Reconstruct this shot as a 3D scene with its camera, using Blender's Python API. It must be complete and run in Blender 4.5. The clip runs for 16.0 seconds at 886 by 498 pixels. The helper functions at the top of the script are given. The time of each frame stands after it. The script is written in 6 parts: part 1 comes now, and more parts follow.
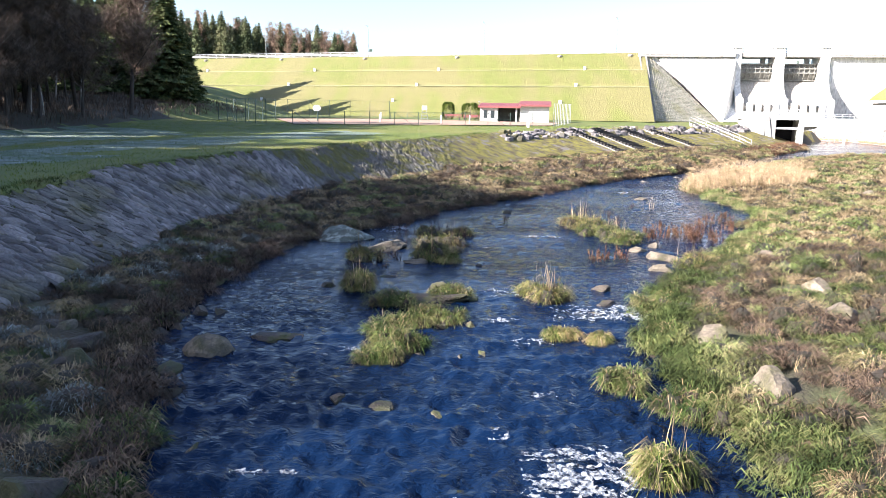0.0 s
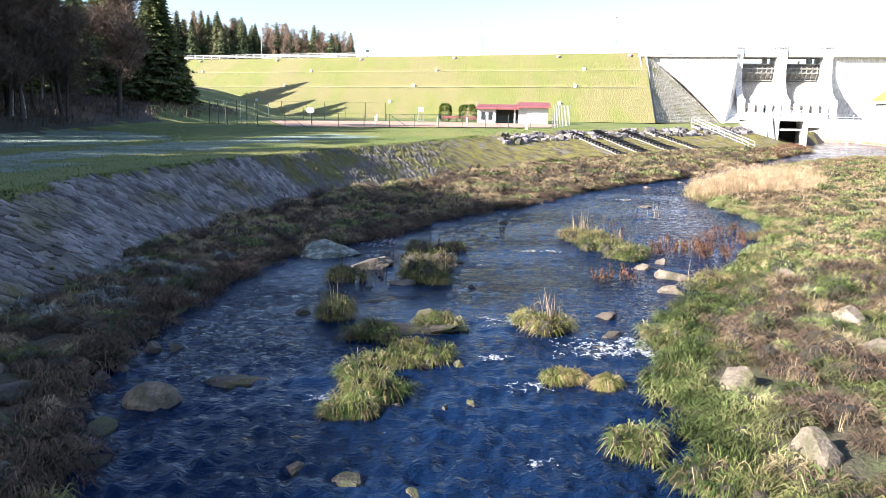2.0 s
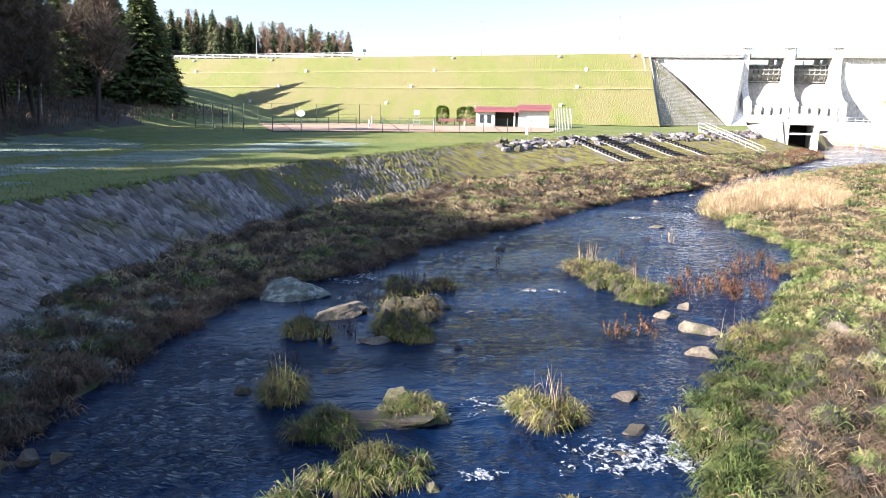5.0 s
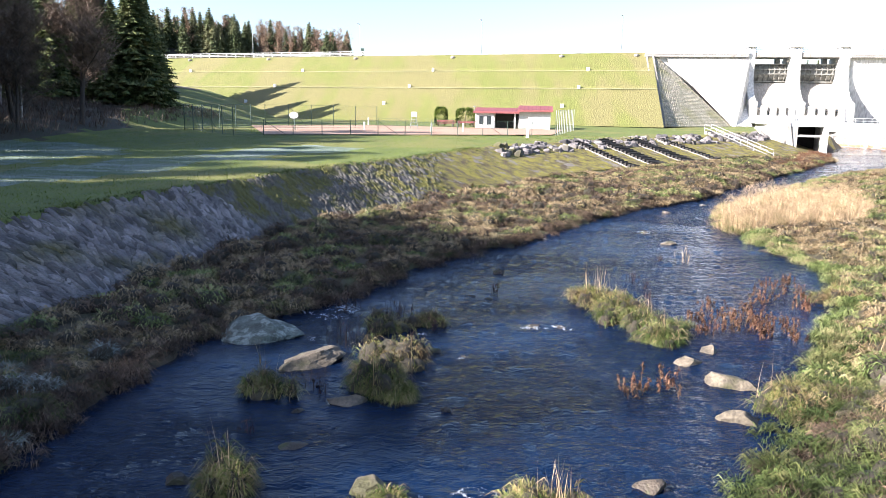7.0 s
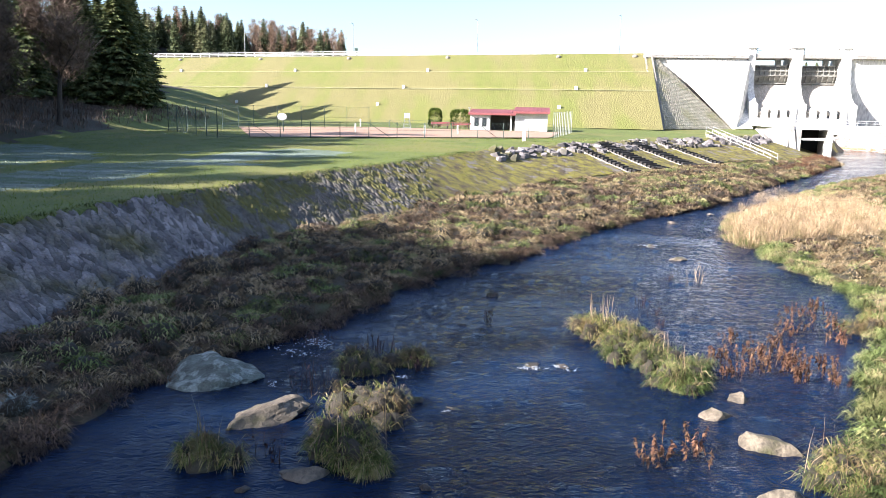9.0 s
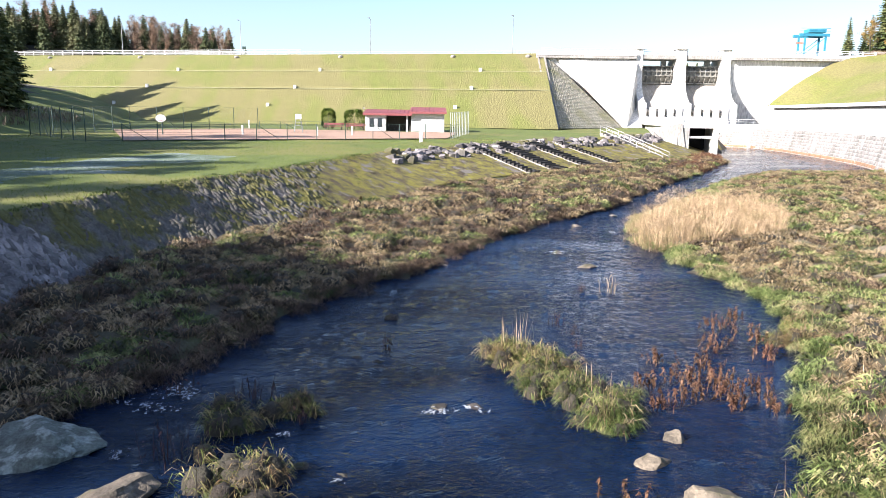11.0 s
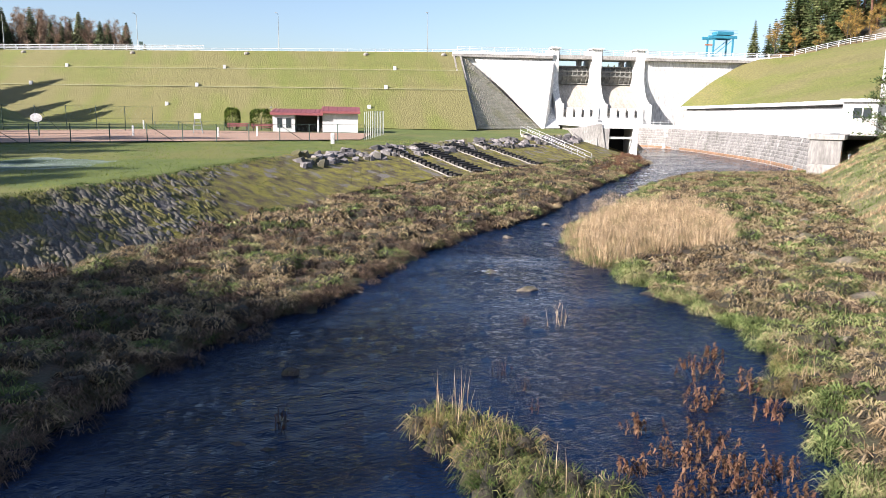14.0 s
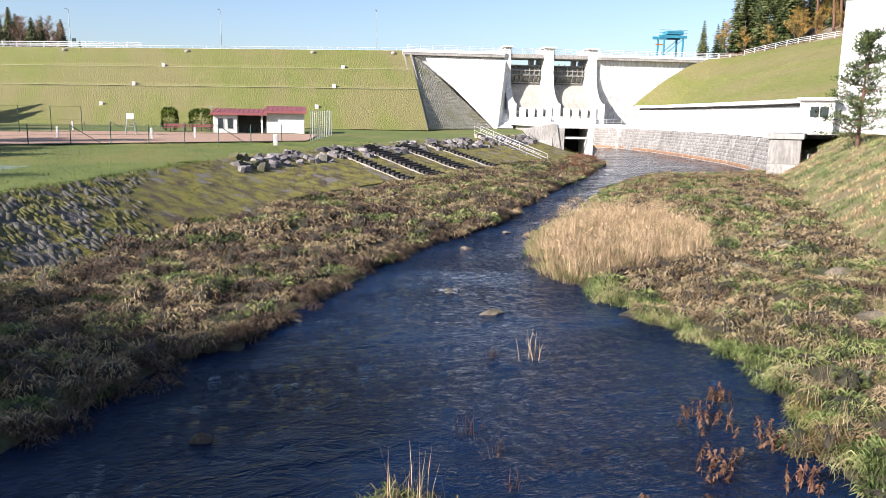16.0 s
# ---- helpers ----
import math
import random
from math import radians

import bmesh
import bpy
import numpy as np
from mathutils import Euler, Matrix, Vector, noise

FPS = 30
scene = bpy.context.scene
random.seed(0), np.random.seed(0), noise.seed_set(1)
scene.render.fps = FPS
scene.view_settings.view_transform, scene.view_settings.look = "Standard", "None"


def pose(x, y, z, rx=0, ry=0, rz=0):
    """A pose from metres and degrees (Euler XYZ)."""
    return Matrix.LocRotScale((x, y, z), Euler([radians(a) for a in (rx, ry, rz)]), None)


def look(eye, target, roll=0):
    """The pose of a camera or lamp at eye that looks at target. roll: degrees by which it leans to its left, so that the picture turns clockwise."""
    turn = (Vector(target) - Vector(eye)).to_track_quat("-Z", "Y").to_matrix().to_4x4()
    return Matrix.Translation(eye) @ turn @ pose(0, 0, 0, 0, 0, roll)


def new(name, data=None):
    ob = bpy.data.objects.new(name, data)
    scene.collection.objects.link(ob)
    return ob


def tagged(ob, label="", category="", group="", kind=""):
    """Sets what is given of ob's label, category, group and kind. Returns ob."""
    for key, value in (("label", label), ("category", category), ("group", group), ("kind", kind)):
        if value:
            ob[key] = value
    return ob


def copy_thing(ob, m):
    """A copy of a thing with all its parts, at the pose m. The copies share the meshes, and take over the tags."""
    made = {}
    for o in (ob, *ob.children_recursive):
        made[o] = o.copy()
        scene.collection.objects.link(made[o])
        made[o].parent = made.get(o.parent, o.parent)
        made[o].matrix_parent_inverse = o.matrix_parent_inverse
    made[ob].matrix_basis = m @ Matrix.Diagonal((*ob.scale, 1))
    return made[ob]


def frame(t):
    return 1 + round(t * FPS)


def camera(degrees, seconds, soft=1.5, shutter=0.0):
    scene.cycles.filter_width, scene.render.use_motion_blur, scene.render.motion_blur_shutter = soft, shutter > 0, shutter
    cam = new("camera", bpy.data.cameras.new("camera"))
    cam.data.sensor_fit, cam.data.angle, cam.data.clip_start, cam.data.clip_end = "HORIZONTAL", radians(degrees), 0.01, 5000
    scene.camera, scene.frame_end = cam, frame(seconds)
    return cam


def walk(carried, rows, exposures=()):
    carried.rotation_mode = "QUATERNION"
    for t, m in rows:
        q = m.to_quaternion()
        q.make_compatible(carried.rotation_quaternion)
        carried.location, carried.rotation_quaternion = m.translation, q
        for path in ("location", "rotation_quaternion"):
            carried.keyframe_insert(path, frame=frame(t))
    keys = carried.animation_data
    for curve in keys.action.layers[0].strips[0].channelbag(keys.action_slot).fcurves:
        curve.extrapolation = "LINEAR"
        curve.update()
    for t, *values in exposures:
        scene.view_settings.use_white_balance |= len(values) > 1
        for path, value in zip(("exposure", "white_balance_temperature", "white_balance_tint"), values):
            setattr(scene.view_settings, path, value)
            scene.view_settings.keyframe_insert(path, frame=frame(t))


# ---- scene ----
cam = camera(61.9, 16.0, soft=0.75)
PATH = [
    (0, (-0.305, 3.643, 5.254), (-0.317, 5.61, 4.889), 1.0),
    (0.5, (-0.236, 4.159, 5.308), (-0.247, 6.126, 4.942), 1.0),
    (1, (-0.17, 4.72, 5.353), (-0.18, 6.686, 4.989), 1.0),
    (1.5, (-0.1, 5.298, 5.408), (-0.11, 7.265, 5.043), 1.0),
    (2, (-0.004, 5.982, 5.459), (-0.014, 7.949, 5.095), 0.9),
    (2.5, (0.063, 6.649, 5.536), (0.054, 8.615, 5.171), 0.9),
    (3, (0.146, 7.349, 5.636), (0.136, 9.315, 5.27), 0.9),
    (3.5, (0.239, 8.092, 5.724), (0.228, 10.058, 5.358), 0.9),
    (4, (0.316, 8.837, 5.817), (0.306, 10.803, 5.451), 1.0),
    (6.5, (0.684, 12.763, 6.396), (0.673, 14.728, 6.026), 1.0),
    (7, (0.764, 13.558, 6.479), (0.752, 15.523, 6.108), 1.0),
    (7.5, (0.822, 14.33, 6.542), (0.81, 16.295, 6.171), 1.0),
    (8, (0.902, 15.118, 6.578), (0.889, 17.083, 6.206), 1.0),
    (8.2, (0.908, 15.434, 6.588), (0.895, 17.399, 6.217), 1.1),
    (10.3, (1.266, 18.644, 6.605), (1.395, 20.606, 6.238), 0.8),
    (10.5, (1.27, 18.924, 6.602), (1.443, 20.883, 6.236), 0.8),
    (11, (1.319, 19.719, 6.567), (1.587, 21.667, 6.204), 0.9),
    (11.5, (1.382, 20.51, 6.551), (1.707, 22.45, 6.189), 1.0),
    (12, (1.51, 21.39, 6.511), (1.863, 23.325, 6.15), 1.0),
    (12.5, (1.632, 22.277, 6.49), (2.014, 24.207, 6.129), 1.0),
    (13, (1.777, 23.142, 6.459), (2.195, 25.065, 6.1), 1.0),
    (13.5, (1.941, 24.019, 6.434), (2.395, 25.934, 6.075), 1.0),
    (14, (2.128, 24.879, 6.414), (2.616, 26.785, 6.057), 1.0),
    (14.5, (2.316, 25.735, 6.403), (2.839, 27.632, 6.046), 1.0),
    (15, (2.523, 26.614, 6.386), (3.08, 28.502, 6.03), 1.0),
    (15.5, (2.807, 27.555, 6.338), (3.392, 29.434, 5.983), 1.0),
    (16, (3.082, 28.453, 6.334), (3.693, 30.324, 5.98), 0.9),
]
walk(cam, [(t, look(eye, target, roll)) for t, eye, target, roll in PATH],
     exposures=[(0, 2.28, 6100, 16), (8, 2.16, 6100, 16), (10.5, 2.0, 6100, 16), (12, 1.68, 6100, 16), (13, 1.5, 6150, 16), (16, 1.38, 6150, 16)])

# ---------------------------------------------------------------- light
SUN_FROM = Vector((-0.88, -0.34, 0.49)).normalized()
world = bpy.data.worlds.new("world")
scene.world = world
world.use_nodes = True
wn = world.node_tree
sky = wn.nodes.new("ShaderNodeTexSky")
sky.sky_type = "NISHITA"
sky.sun_disc = False
sky.sun_elevation = math.asin(SUN_FROM.z)
sky.sun_rotation = math.atan2(SUN_FROM.x, SUN_FROM.y)
sky.altitude = 500
sky.air_density = 1.0
sky.dust_density = 2.0
sky.ozone_density = 1.6
wn.links.new(sky.outputs[0], wn.nodes["Background"].inputs[0])
wn.nodes["Background"].inputs[1].default_value = 0.071
sun_data = bpy.data.lights.new("sun", "SUN")
sun_data.energy = 5.0
sun_data.angle = radians(0.6)
sun_data.color = (1.0, 0.93, 0.82)
sun = new("sun", sun_data)
sun.matrix_world = look(SUN_FROM * 200, (0, 0, 0))

# ---------------------------------------------------------------- materials


def mat(name, base, second=None, scale=2.0, rough=0.85, bump=0.3, fine=None, third=None, third_scale=0.3, third_at=(0.5, 0.62),
        island=0.0, objrand=0.0, metal=0.0, sub=0.0, stretch=(1, 1, 1), bump_dist=0.05):
    """A surface whose base colour varies at two scales, with fine relief."""
    m = bpy.data.materials.new(name)
    m.use_nodes = True
    t = m.node_tree
    N, L = t.nodes, t.links
    bsdf = N["Principled BSDF"]
    bsdf.inputs["Roughness"].default_value = rough
    bsdf.inputs["Metallic"].default_value = metal
    geo = N.new("ShaderNodeNewGeometry")
    mp = N.new("ShaderNodeMapping")
    mp.inputs["Scale"].default_value = stretch
    L.new(geo.outputs["Position"], mp.inputs["Vector"])

    def nz(sc, detail=4.0):
        n = N.new("ShaderNodeTexNoise")
        n.inputs["Scale"].default_value = sc
        n.inputs["Detail"].default_value = detail
        L.new(mp.outputs[0], n.inputs["Vector"])
        return n.outputs["Fac"]

    def ramp(src, a, b):
        r = N.new("ShaderNodeMapRange")
        r.inputs[1].default_value, r.inputs[2].default_value = a, b
        L.new(src, r.inputs[0])
        return r.outputs[0]

    def mix(f, a, b):
        x = N.new("ShaderNodeMix")
        x.data_type = "RGBA"
        if isinstance(f, float):
            x.inputs[0].default_value = f
        else:
            L.new(f, x.inputs[0])
        for k, v in ((6, a), (7, b)):
            if isinstance(v, tuple):
                x.inputs[k].default_value = (*v, 1)
            else:
                L.new(v, x.inputs[k])
        return x.outputs[2]

    col = base
    if second:
        col = mix(ramp(nz(scale), 0.35, 0.65), base, second)
    if third:
        col = mix(ramp(nz(third_scale, 6.0), *third_at), col, third)
    hsv = None
    if island or objrand:
        hsv = N.new("ShaderNodeHueSaturation")
        if isinstance(col, tuple):
            hsv.inputs["Color"].default_value = (*col, 1)
        else:
            L.new(col, hsv.inputs["Color"])
        src = geo.outputs["Random Per Island"]
        if objrand:
            src = N.new("ShaderNodeObjectInfo").outputs["Random"]
        k = island or objrand
        L.new(ramp_to(N, L, src, 1 - k, 1 + k), hsv.inputs["Value"])
        L.new(ramp_to(N, L, src, 0.5 + 0.03 * k, 0.5 - 0.03 * k), hsv.inputs["Hue"])
        col = hsv.outputs[0]
    fn = nz(fine or scale * 9, 5.0)
    col = mix(ramp(fn, 0.25, 0.8), col, mix(0.6, col, (0.0, 0.0, 0.0)))
    if isinstance(col, tuple):
        bsdf.inputs["Base Color"].default_value = (*col, 1)
    else:
        L.new(col, bsdf.inputs["Base Color"])
    if bump:
        b = N.new("ShaderNodeBump")
        b.inputs["Strength"].default_value = bump
        b.inputs["Distance"].default_value = bump_dist
        L.new(fn, b.inputs["Height"])
        L.new(b.outputs[0], bsdf.inputs["Normal"])
    if sub:
        bsdf.inputs["Subsurface Weight"].default_value = sub
    return m


def ramp_to(N, L, src, a, b):
    r = N.new("ShaderNodeMapRange")
    r.inputs[3].default_value, r.inputs[4].default_value = a, b
    L.new(src, r.inputs[0])
    return r.outputs[0]


M_LAWN = mat("lawn", (0.135, 0.17, 0.022), (0.095, 0.13, 0.016), 0.5, fine=9, third=(0.17, 0.17, 0.035), third_scale=0.12, bump=0.5)
M_FROST = mat("frosted_lawn", (0.075, 0.125, 0.04), (0.24, 0.29, 0.28), 0.30, fine=8, third=(0.10, 0.15, 0.06), third_scale=1.6, third_at=(0.45, 0.62), stretch=(0.35, 1.3, 1), bump=0.8)
M_DAMGRASS = mat("dam_grass", (0.15, 0.168, 0.03), (0.18, 0.178, 0.045), 0.22, fine=3.0, third=(0.195, 0.175, 0.06), third_scale=0.06, third_at=(0.48, 0.6), bump=0.9, stretch=(2.4, 0.6, 0.5), bump_dist=0.16)
M_SOIL = mat("bank_soil", (0.075, 0.055, 0.034), (0.05, 0.05, 0.022), 1.2, fine=14, third=(0.07, 0.085, 0.025), third_scale=0.5, bump=1.0)
M_BED = mat("river_bed", (0.05, 0.036, 0.022), (0.03, 0.025, 0.018), 1.5, bump=0.6)
M_FOREST = mat("forest_floor", (0.05, 0.036, 0.022), (0.035, 0.04, 0.018), 0.8, bump=0.8)
M_DRY = mat("dry_slope", (0.21, 0.165, 0.085), (0.14, 0.13, 0.055), 0.8, fine=10, third=(0.12, 0.14, 0.04), third_scale=0.3, bump=1.0)
M_JOINT = mat("bank_bedding", (0.17, 0.15, 0.14), (0.05, 0.042, 0.036), 2.0, fine=11, third=(0.13, 0.13, 0.022), third_scale=0.9, third_at=(0.54, 0.62), bump=1.0, stretch=(0.6, 1.4, 1))
M_SLAB = mat("bank_stone", (0.27, 0.245, 0.235), (0.12, 0.108, 0.108), 0.9, rough=0.9, fine=14, island=0.55, bump=0.6, third=(0.11, 0.10, 0.04), third_scale=0.3, third_at=(0.52, 0.66))
M_DARKSLAB = mat("mossy_bank_stone", (0.16, 0.145, 0.125), (0.10, 0.09, 0.072), 1.6, rough=0.9, fine=12, island=0.2, bump=0.6, third=(0.125, 0.115, 0.025), third_scale=0.6, third_at=(0.46, 0.56))
M_MOSSLAB = mat("mossy_slab", (0.27, 0.24, 0.03), (0.085, 0.06, 0.034), 1.3, fine=9, third=(0.22, 0.195, 0.165), third_scale=0.8, third_at=(0.58, 0.64), bump=1.0)
M_CONC = mat("white_concrete", (0.78, 0.77, 0.74), (0.70, 0.69, 0.66), 0.35, rough=0.8, fine=3, bump=0.15, third=(0.6, 0.58, 0.54), third_scale=0.15, third_at=(0.58, 0.75), stretch=(1, 1, 0.3))
M_CONC2 = mat("grey_concrete", (0.42, 0.40, 0.37), (0.33, 0.31, 0.285), 0.6, rough=0.9, fine=5, bump=0.3, stretch=(1, 1, 0.35))
M_OGEE = mat("spillway_concrete", (0.52, 0.475, 0.41), (0.42, 0.38, 0.32), 0.8, rough=0.85, fine=4, stretch=(2, 0.4, 0.4))
M_STEEL = mat("gate_steel", (0.34, 0.335, 0.30), (0.22, 0.21, 0.18), 1.5, rough=0.6, metal=0.2, bump=0.1)
M_DARK = mat("dark_opening", (0.012, 0.011, 0.01), rough=0.9, bump=0)
M_ROCK = mat("river_rock", (0.085, 0.066, 0.047), (0.045, 0.036, 0.028), 2.6, fine=22, rough=0.7, objrand=0.25, third=(0.065, 0.068, 0.02), third_scale=1.8, third_at=(0.5, 0.6), bump=0.7)
M_PALEROCK = mat("pale_rock", (0.24, 0.195, 0.14), (0.11, 0.09, 0.065), 2.6, fine=16, rough=0.8, objrand=0.2, third=(0.085, 0.08, 0.035), third_scale=1.5, third_at=(0.5, 0.62), bump=0.7)
M_LICHEN = mat("lichen_boulder", (0.17, 0.20, 0.17), (0.09, 0.10, 0.08), 2.5, fine=18, third=(0.32, 0.36, 0.32), third_scale=3.5, third_at=(0.5, 0.6), bump=0.6)


def water_mat():
    m = bpy.data.materials.new("river_water")
    m.use_nodes = True
    t = m.node_tree
    N, L = t.nodes, t.links
    b = N["Principled BSDF"]
    b.inputs["Roughness"].default_value = 0.04
    b.inputs["IOR"].default_value = 1.33
    b.inputs["Specular IOR Level"].default_value = 0.30
    b.inputs["Specular Tint"].default_value = (0.36, 0.66, 1.0, 1)
    geo = N.new("ShaderNodeNewGeometry")
    mp = N.new("ShaderNodeMapping")
    mp.inputs["Rotation"].default_value = (0, 0, radians(-15))
    mp.inputs["Scale"].default_value = (0.9, 1.6, 1.0)
    L.new(geo.outputs["Position"], mp.inputs["Vector"])
    hs = []
    for sc, det, dist in ((0.16, 2.0, 0.5), (0.9, 3.0, 1.0), (3.0, 4.0, 1.6), (9.0, 3.0, 1.2)):
        n = N.new("ShaderNodeTexNoise")
        n.inputs["Scale"].default_value = sc
        n.inputs["Detail"].default_value = det
        n.inputs["Distortion"].default_value = dist
        L.new(mp.outputs[0], n.inputs["Vector"])
        hs.append(n.outputs["Fac"])
    prev = None
    calm = N.new("ShaderNodeMapRange")
    calm.inputs[1].default_value, calm.inputs[2].default_value = 0.36, 0.6
    calm.inputs[3].default_value, calm.inputs[4].default_value = 0.3, 1.0
    L.new(hs[0], calm.inputs[0])
    for h, s, d in zip(hs[1:], (0.5, 1.0, 1.0), (0.17, 0.12, 0.045)):
        bp = N.new("ShaderNodeBump")
        bp.inputs["Strength"].default_value = s
        bp.inputs["Distance"].default_value = d
        L.new(h, bp.inputs["Height"])
        if s == 1.0:
            L.new(calm.outputs[0], bp.inputs["Strength"])
        if prev:
            L.new(prev, bp.inputs["Normal"])
        prev = bp.outputs[0]
    L.new(prev, b.inputs["Normal"])
    mx = N.new("ShaderNodeMix")
    mx.data_type = "RGBA"
    mx.inputs[6].default_value = (0.002, 0.011, 0.037, 1)
    mx.inputs[7].default_value = (0.003, 0.007, 0.020, 1)
    L.new(hs[0], mx.inputs[0])
    L.new(mx.outputs[2], b.inputs["Base Color"])
    return m


M_WATER = water_mat()
M_FOAM = mat("foam", (0.56, 0.59, 0.62), (0.30, 0.34, 0.40), 14.0, rough=0.6, bump=0.4)


def lacy(m, scale, lo, hi):
    """Opens small holes in a surface, as in foam."""
    N, L = m.node_tree.nodes, m.node_tree.links
    geo = N.new("ShaderNodeNewGeometry")
    nz = N.new("ShaderNodeTexNoise")
    nz.inputs["Scale"].default_value = scale
    nz.inputs["Detail"].default_value = 4
    r = N.new("ShaderNodeMapRange")
    r.inputs[1].default_value, r.inputs[2].default_value = lo, hi
    L.new(geo.outputs["Position"], nz.inputs["Vector"])
    L.new(nz.outputs["Fac"], r.inputs[0])
    L.new(r.outputs[0], N["Principled BSDF"].inputs["Alpha"])


lacy(M_FOAM, 13.0, 0.36, 0.68)

# ---------------------------------------------------------------- building helpers


def part(name, bm, material, parent=None, label=""):
    me = bpy.data.meshes.new(name)
    bm.to_mesh(me)
    bm.free()
    for mm in material if isinstance(material, (list, tuple)) else [material]:
        me.materials.append(mm)
    ob = new(name, me)
    if parent:
        ob.parent = parent
    if label:
        ob["label"] = label
    return ob


def empty(name, m, label, category, group="", kind=""):
    ob = new(name)
    ob.matrix_world = m
    ob.empty_display_size = 0.2
    return tagged(ob, label, category, group, kind)


def raw(name, verts, faces, material, parent=None, mats=None, smooth=False):
    """A mesh from arrays of corners and of equal-sized faces."""
    verts, faces = np.asarray(verts, np.float32), np.asarray(faces, np.int32)
    me = bpy.data.meshes.new(name)
    me.vertices.add(len(verts))
    me.vertices.foreach_set("co", verts.ravel())
    k = faces.shape[1]
    me.loops.add(faces.size)
    me.loops.foreach_set("vertex_index", faces.ravel())
    me.polygons.add(len(faces))
    me.polygons.foreach_set("loop_start", np.arange(0, faces.size, k, dtype=np.int32))
    me.polygons.foreach_set("loop_total", np.full(len(faces), k, np.int32))
    for mm in material if isinstance(material, (list, tuple)) else [material]:
        me.materials.append(mm)
    if mats is not None:
        me.polygons.foreach_set("material_index", np.asarray(mats, np.int32))
    if smooth:
        me.polygons.foreach_set("use_smooth", np.ones(len(faces), bool))
    me.update(calc_edges=True)
    me.validate()
    ob = new(name, me)
    if parent:
        ob.parent = parent
    return ob


def box(bm, x0, x1, y0, y1, z0, z1, m=None, bevel=0.0):
    r = bmesh.ops.create_cube(bm, size=1.0)
    vs = r["verts"]
    bmesh.ops.transform(bm, verts=vs, matrix=Matrix.Translation(((x0 + x1) / 2, (y0 + y1) / 2, (z0 + z1) / 2)) @ Matrix.Diagonal((x1 - x0, y1 - y0, z1 - z0, 1)))
    if bevel:
        es = list({e for v in vs for e in v.link_edges})
        out = bmesh.ops.bevel(bm, geom=es, offset=bevel, segments=1, affect="EDGES")
        vs = out["verts"] or vs
    if m is not None:
        bmesh.ops.transform(bm, verts=list({v for v in vs}), matrix=m)
    return vs


def prism(bm, outline, axis, a, b):
    """Extrudes an outline of (u, v) along x ('x': u, v are y, z) or y ('y': u, v are x, z) or z."""
    def at(u, v, w):
        return {"x": (w, u, v), "y": (u, w, v), "z": (u, v, w)}[axis]
    lo = [bm.verts.new(at(u, v, a)) for u, v in outline]
    hi = [bm.verts.new(at(u, v, b)) for u, v in outline]
    n = len(outline)
    bm.faces.new(lo[::-1])
    bm.faces.new(hi)
    for i in range(n):
        bm.faces.new((lo[i], lo[(i + 1) % n], hi[(i + 1) % n], hi[i]))
    bmesh.ops.recalc_face_normals(bm, faces=bm.faces[:])


def rod(bm, a, b, r0, r1=None, seg=6):
    a, b = Vector(a), Vector(b)
    r1 = r0 if r1 is None else r1
    d = b - a
    q = d.to_track_quat("Z", "Y").to_matrix().to_4x4()
    bmesh.ops.create_cone(bm, cap_ends=True, segments=seg, radius1=r0, radius2=max(r1, 0.001), depth=d.length, matrix=Matrix.Translation((a + b) / 2) @ q)


# ---------------------------------------------------------------- plan of the valley
FOOT = [(-10.6, -30), (-10.6, 5), (-10.7, 20), (-11, 28), (-10.7, 34), (-10.3, 37), (-9.2, 42), (-7.5, 49), (-5, 54), (-1.5, 58.5), (1, 64), (5, 70), (10, 77), (18, 85), (26, 93), (35, 103), (43, 109), (50, 116), (56, 126)]
EDGE = [(-14, -30), (-14, 5), (-14, 20), (-14.3, 28), (-14, 35), (-12.9, 41), (-10.6, 48.5), (-8, 56), (-5.2, 62), (-2.5, 67), (0.5, 74), (4.5, 82.5), (12.5, 91), (20, 99), (28.5, 109), (37, 115.5), (44, 122), (50, 131)]
LEFT = [(-4.4, -30), (-4.5, 0), (-4.9, 13), (-5.6, 16), (-7, 19), (-7.3, 24), (-7, 29), (-6.5, 33), (-4.2, 36.3), (-2.3, 39.2), (-0.5, 43.5), (2, 47.2), (4.6, 50), (8.5, 56), (14.5, 63.5), (20, 68.5), (25.5, 77), (38, 92), (48, 106), (55, 120)]
POOL = [(59, 138), (66, 160), (76, 161), (79.5, 152), (73.5, 126), (67.5, 107), (60, 92)]
RIGHT = [(50, 91), (45, 92), (34, 80.5), (26.5, 71), (19, 62.5), (16.8, 57), (16.3, 52), (16.4, 48), (16.7, 44.5), (15.5, 40.5), (12.5, 35.5), (10, 31), (8, 28), (6, 25), (5, 22), (4.4, 19.5), (4.3, 17), (4.8, 14), (5.5, 10), (6.5, 0), (7, -30)]
SLOPE = [(13, -30), (16, 14), (21, 34), (30, 52), (40, 66), (53.5, 84), (62, 95), (70, 110), (76, 128), (82, 152), (84, 175)]
RIVER = LEFT + POOL + RIGHT


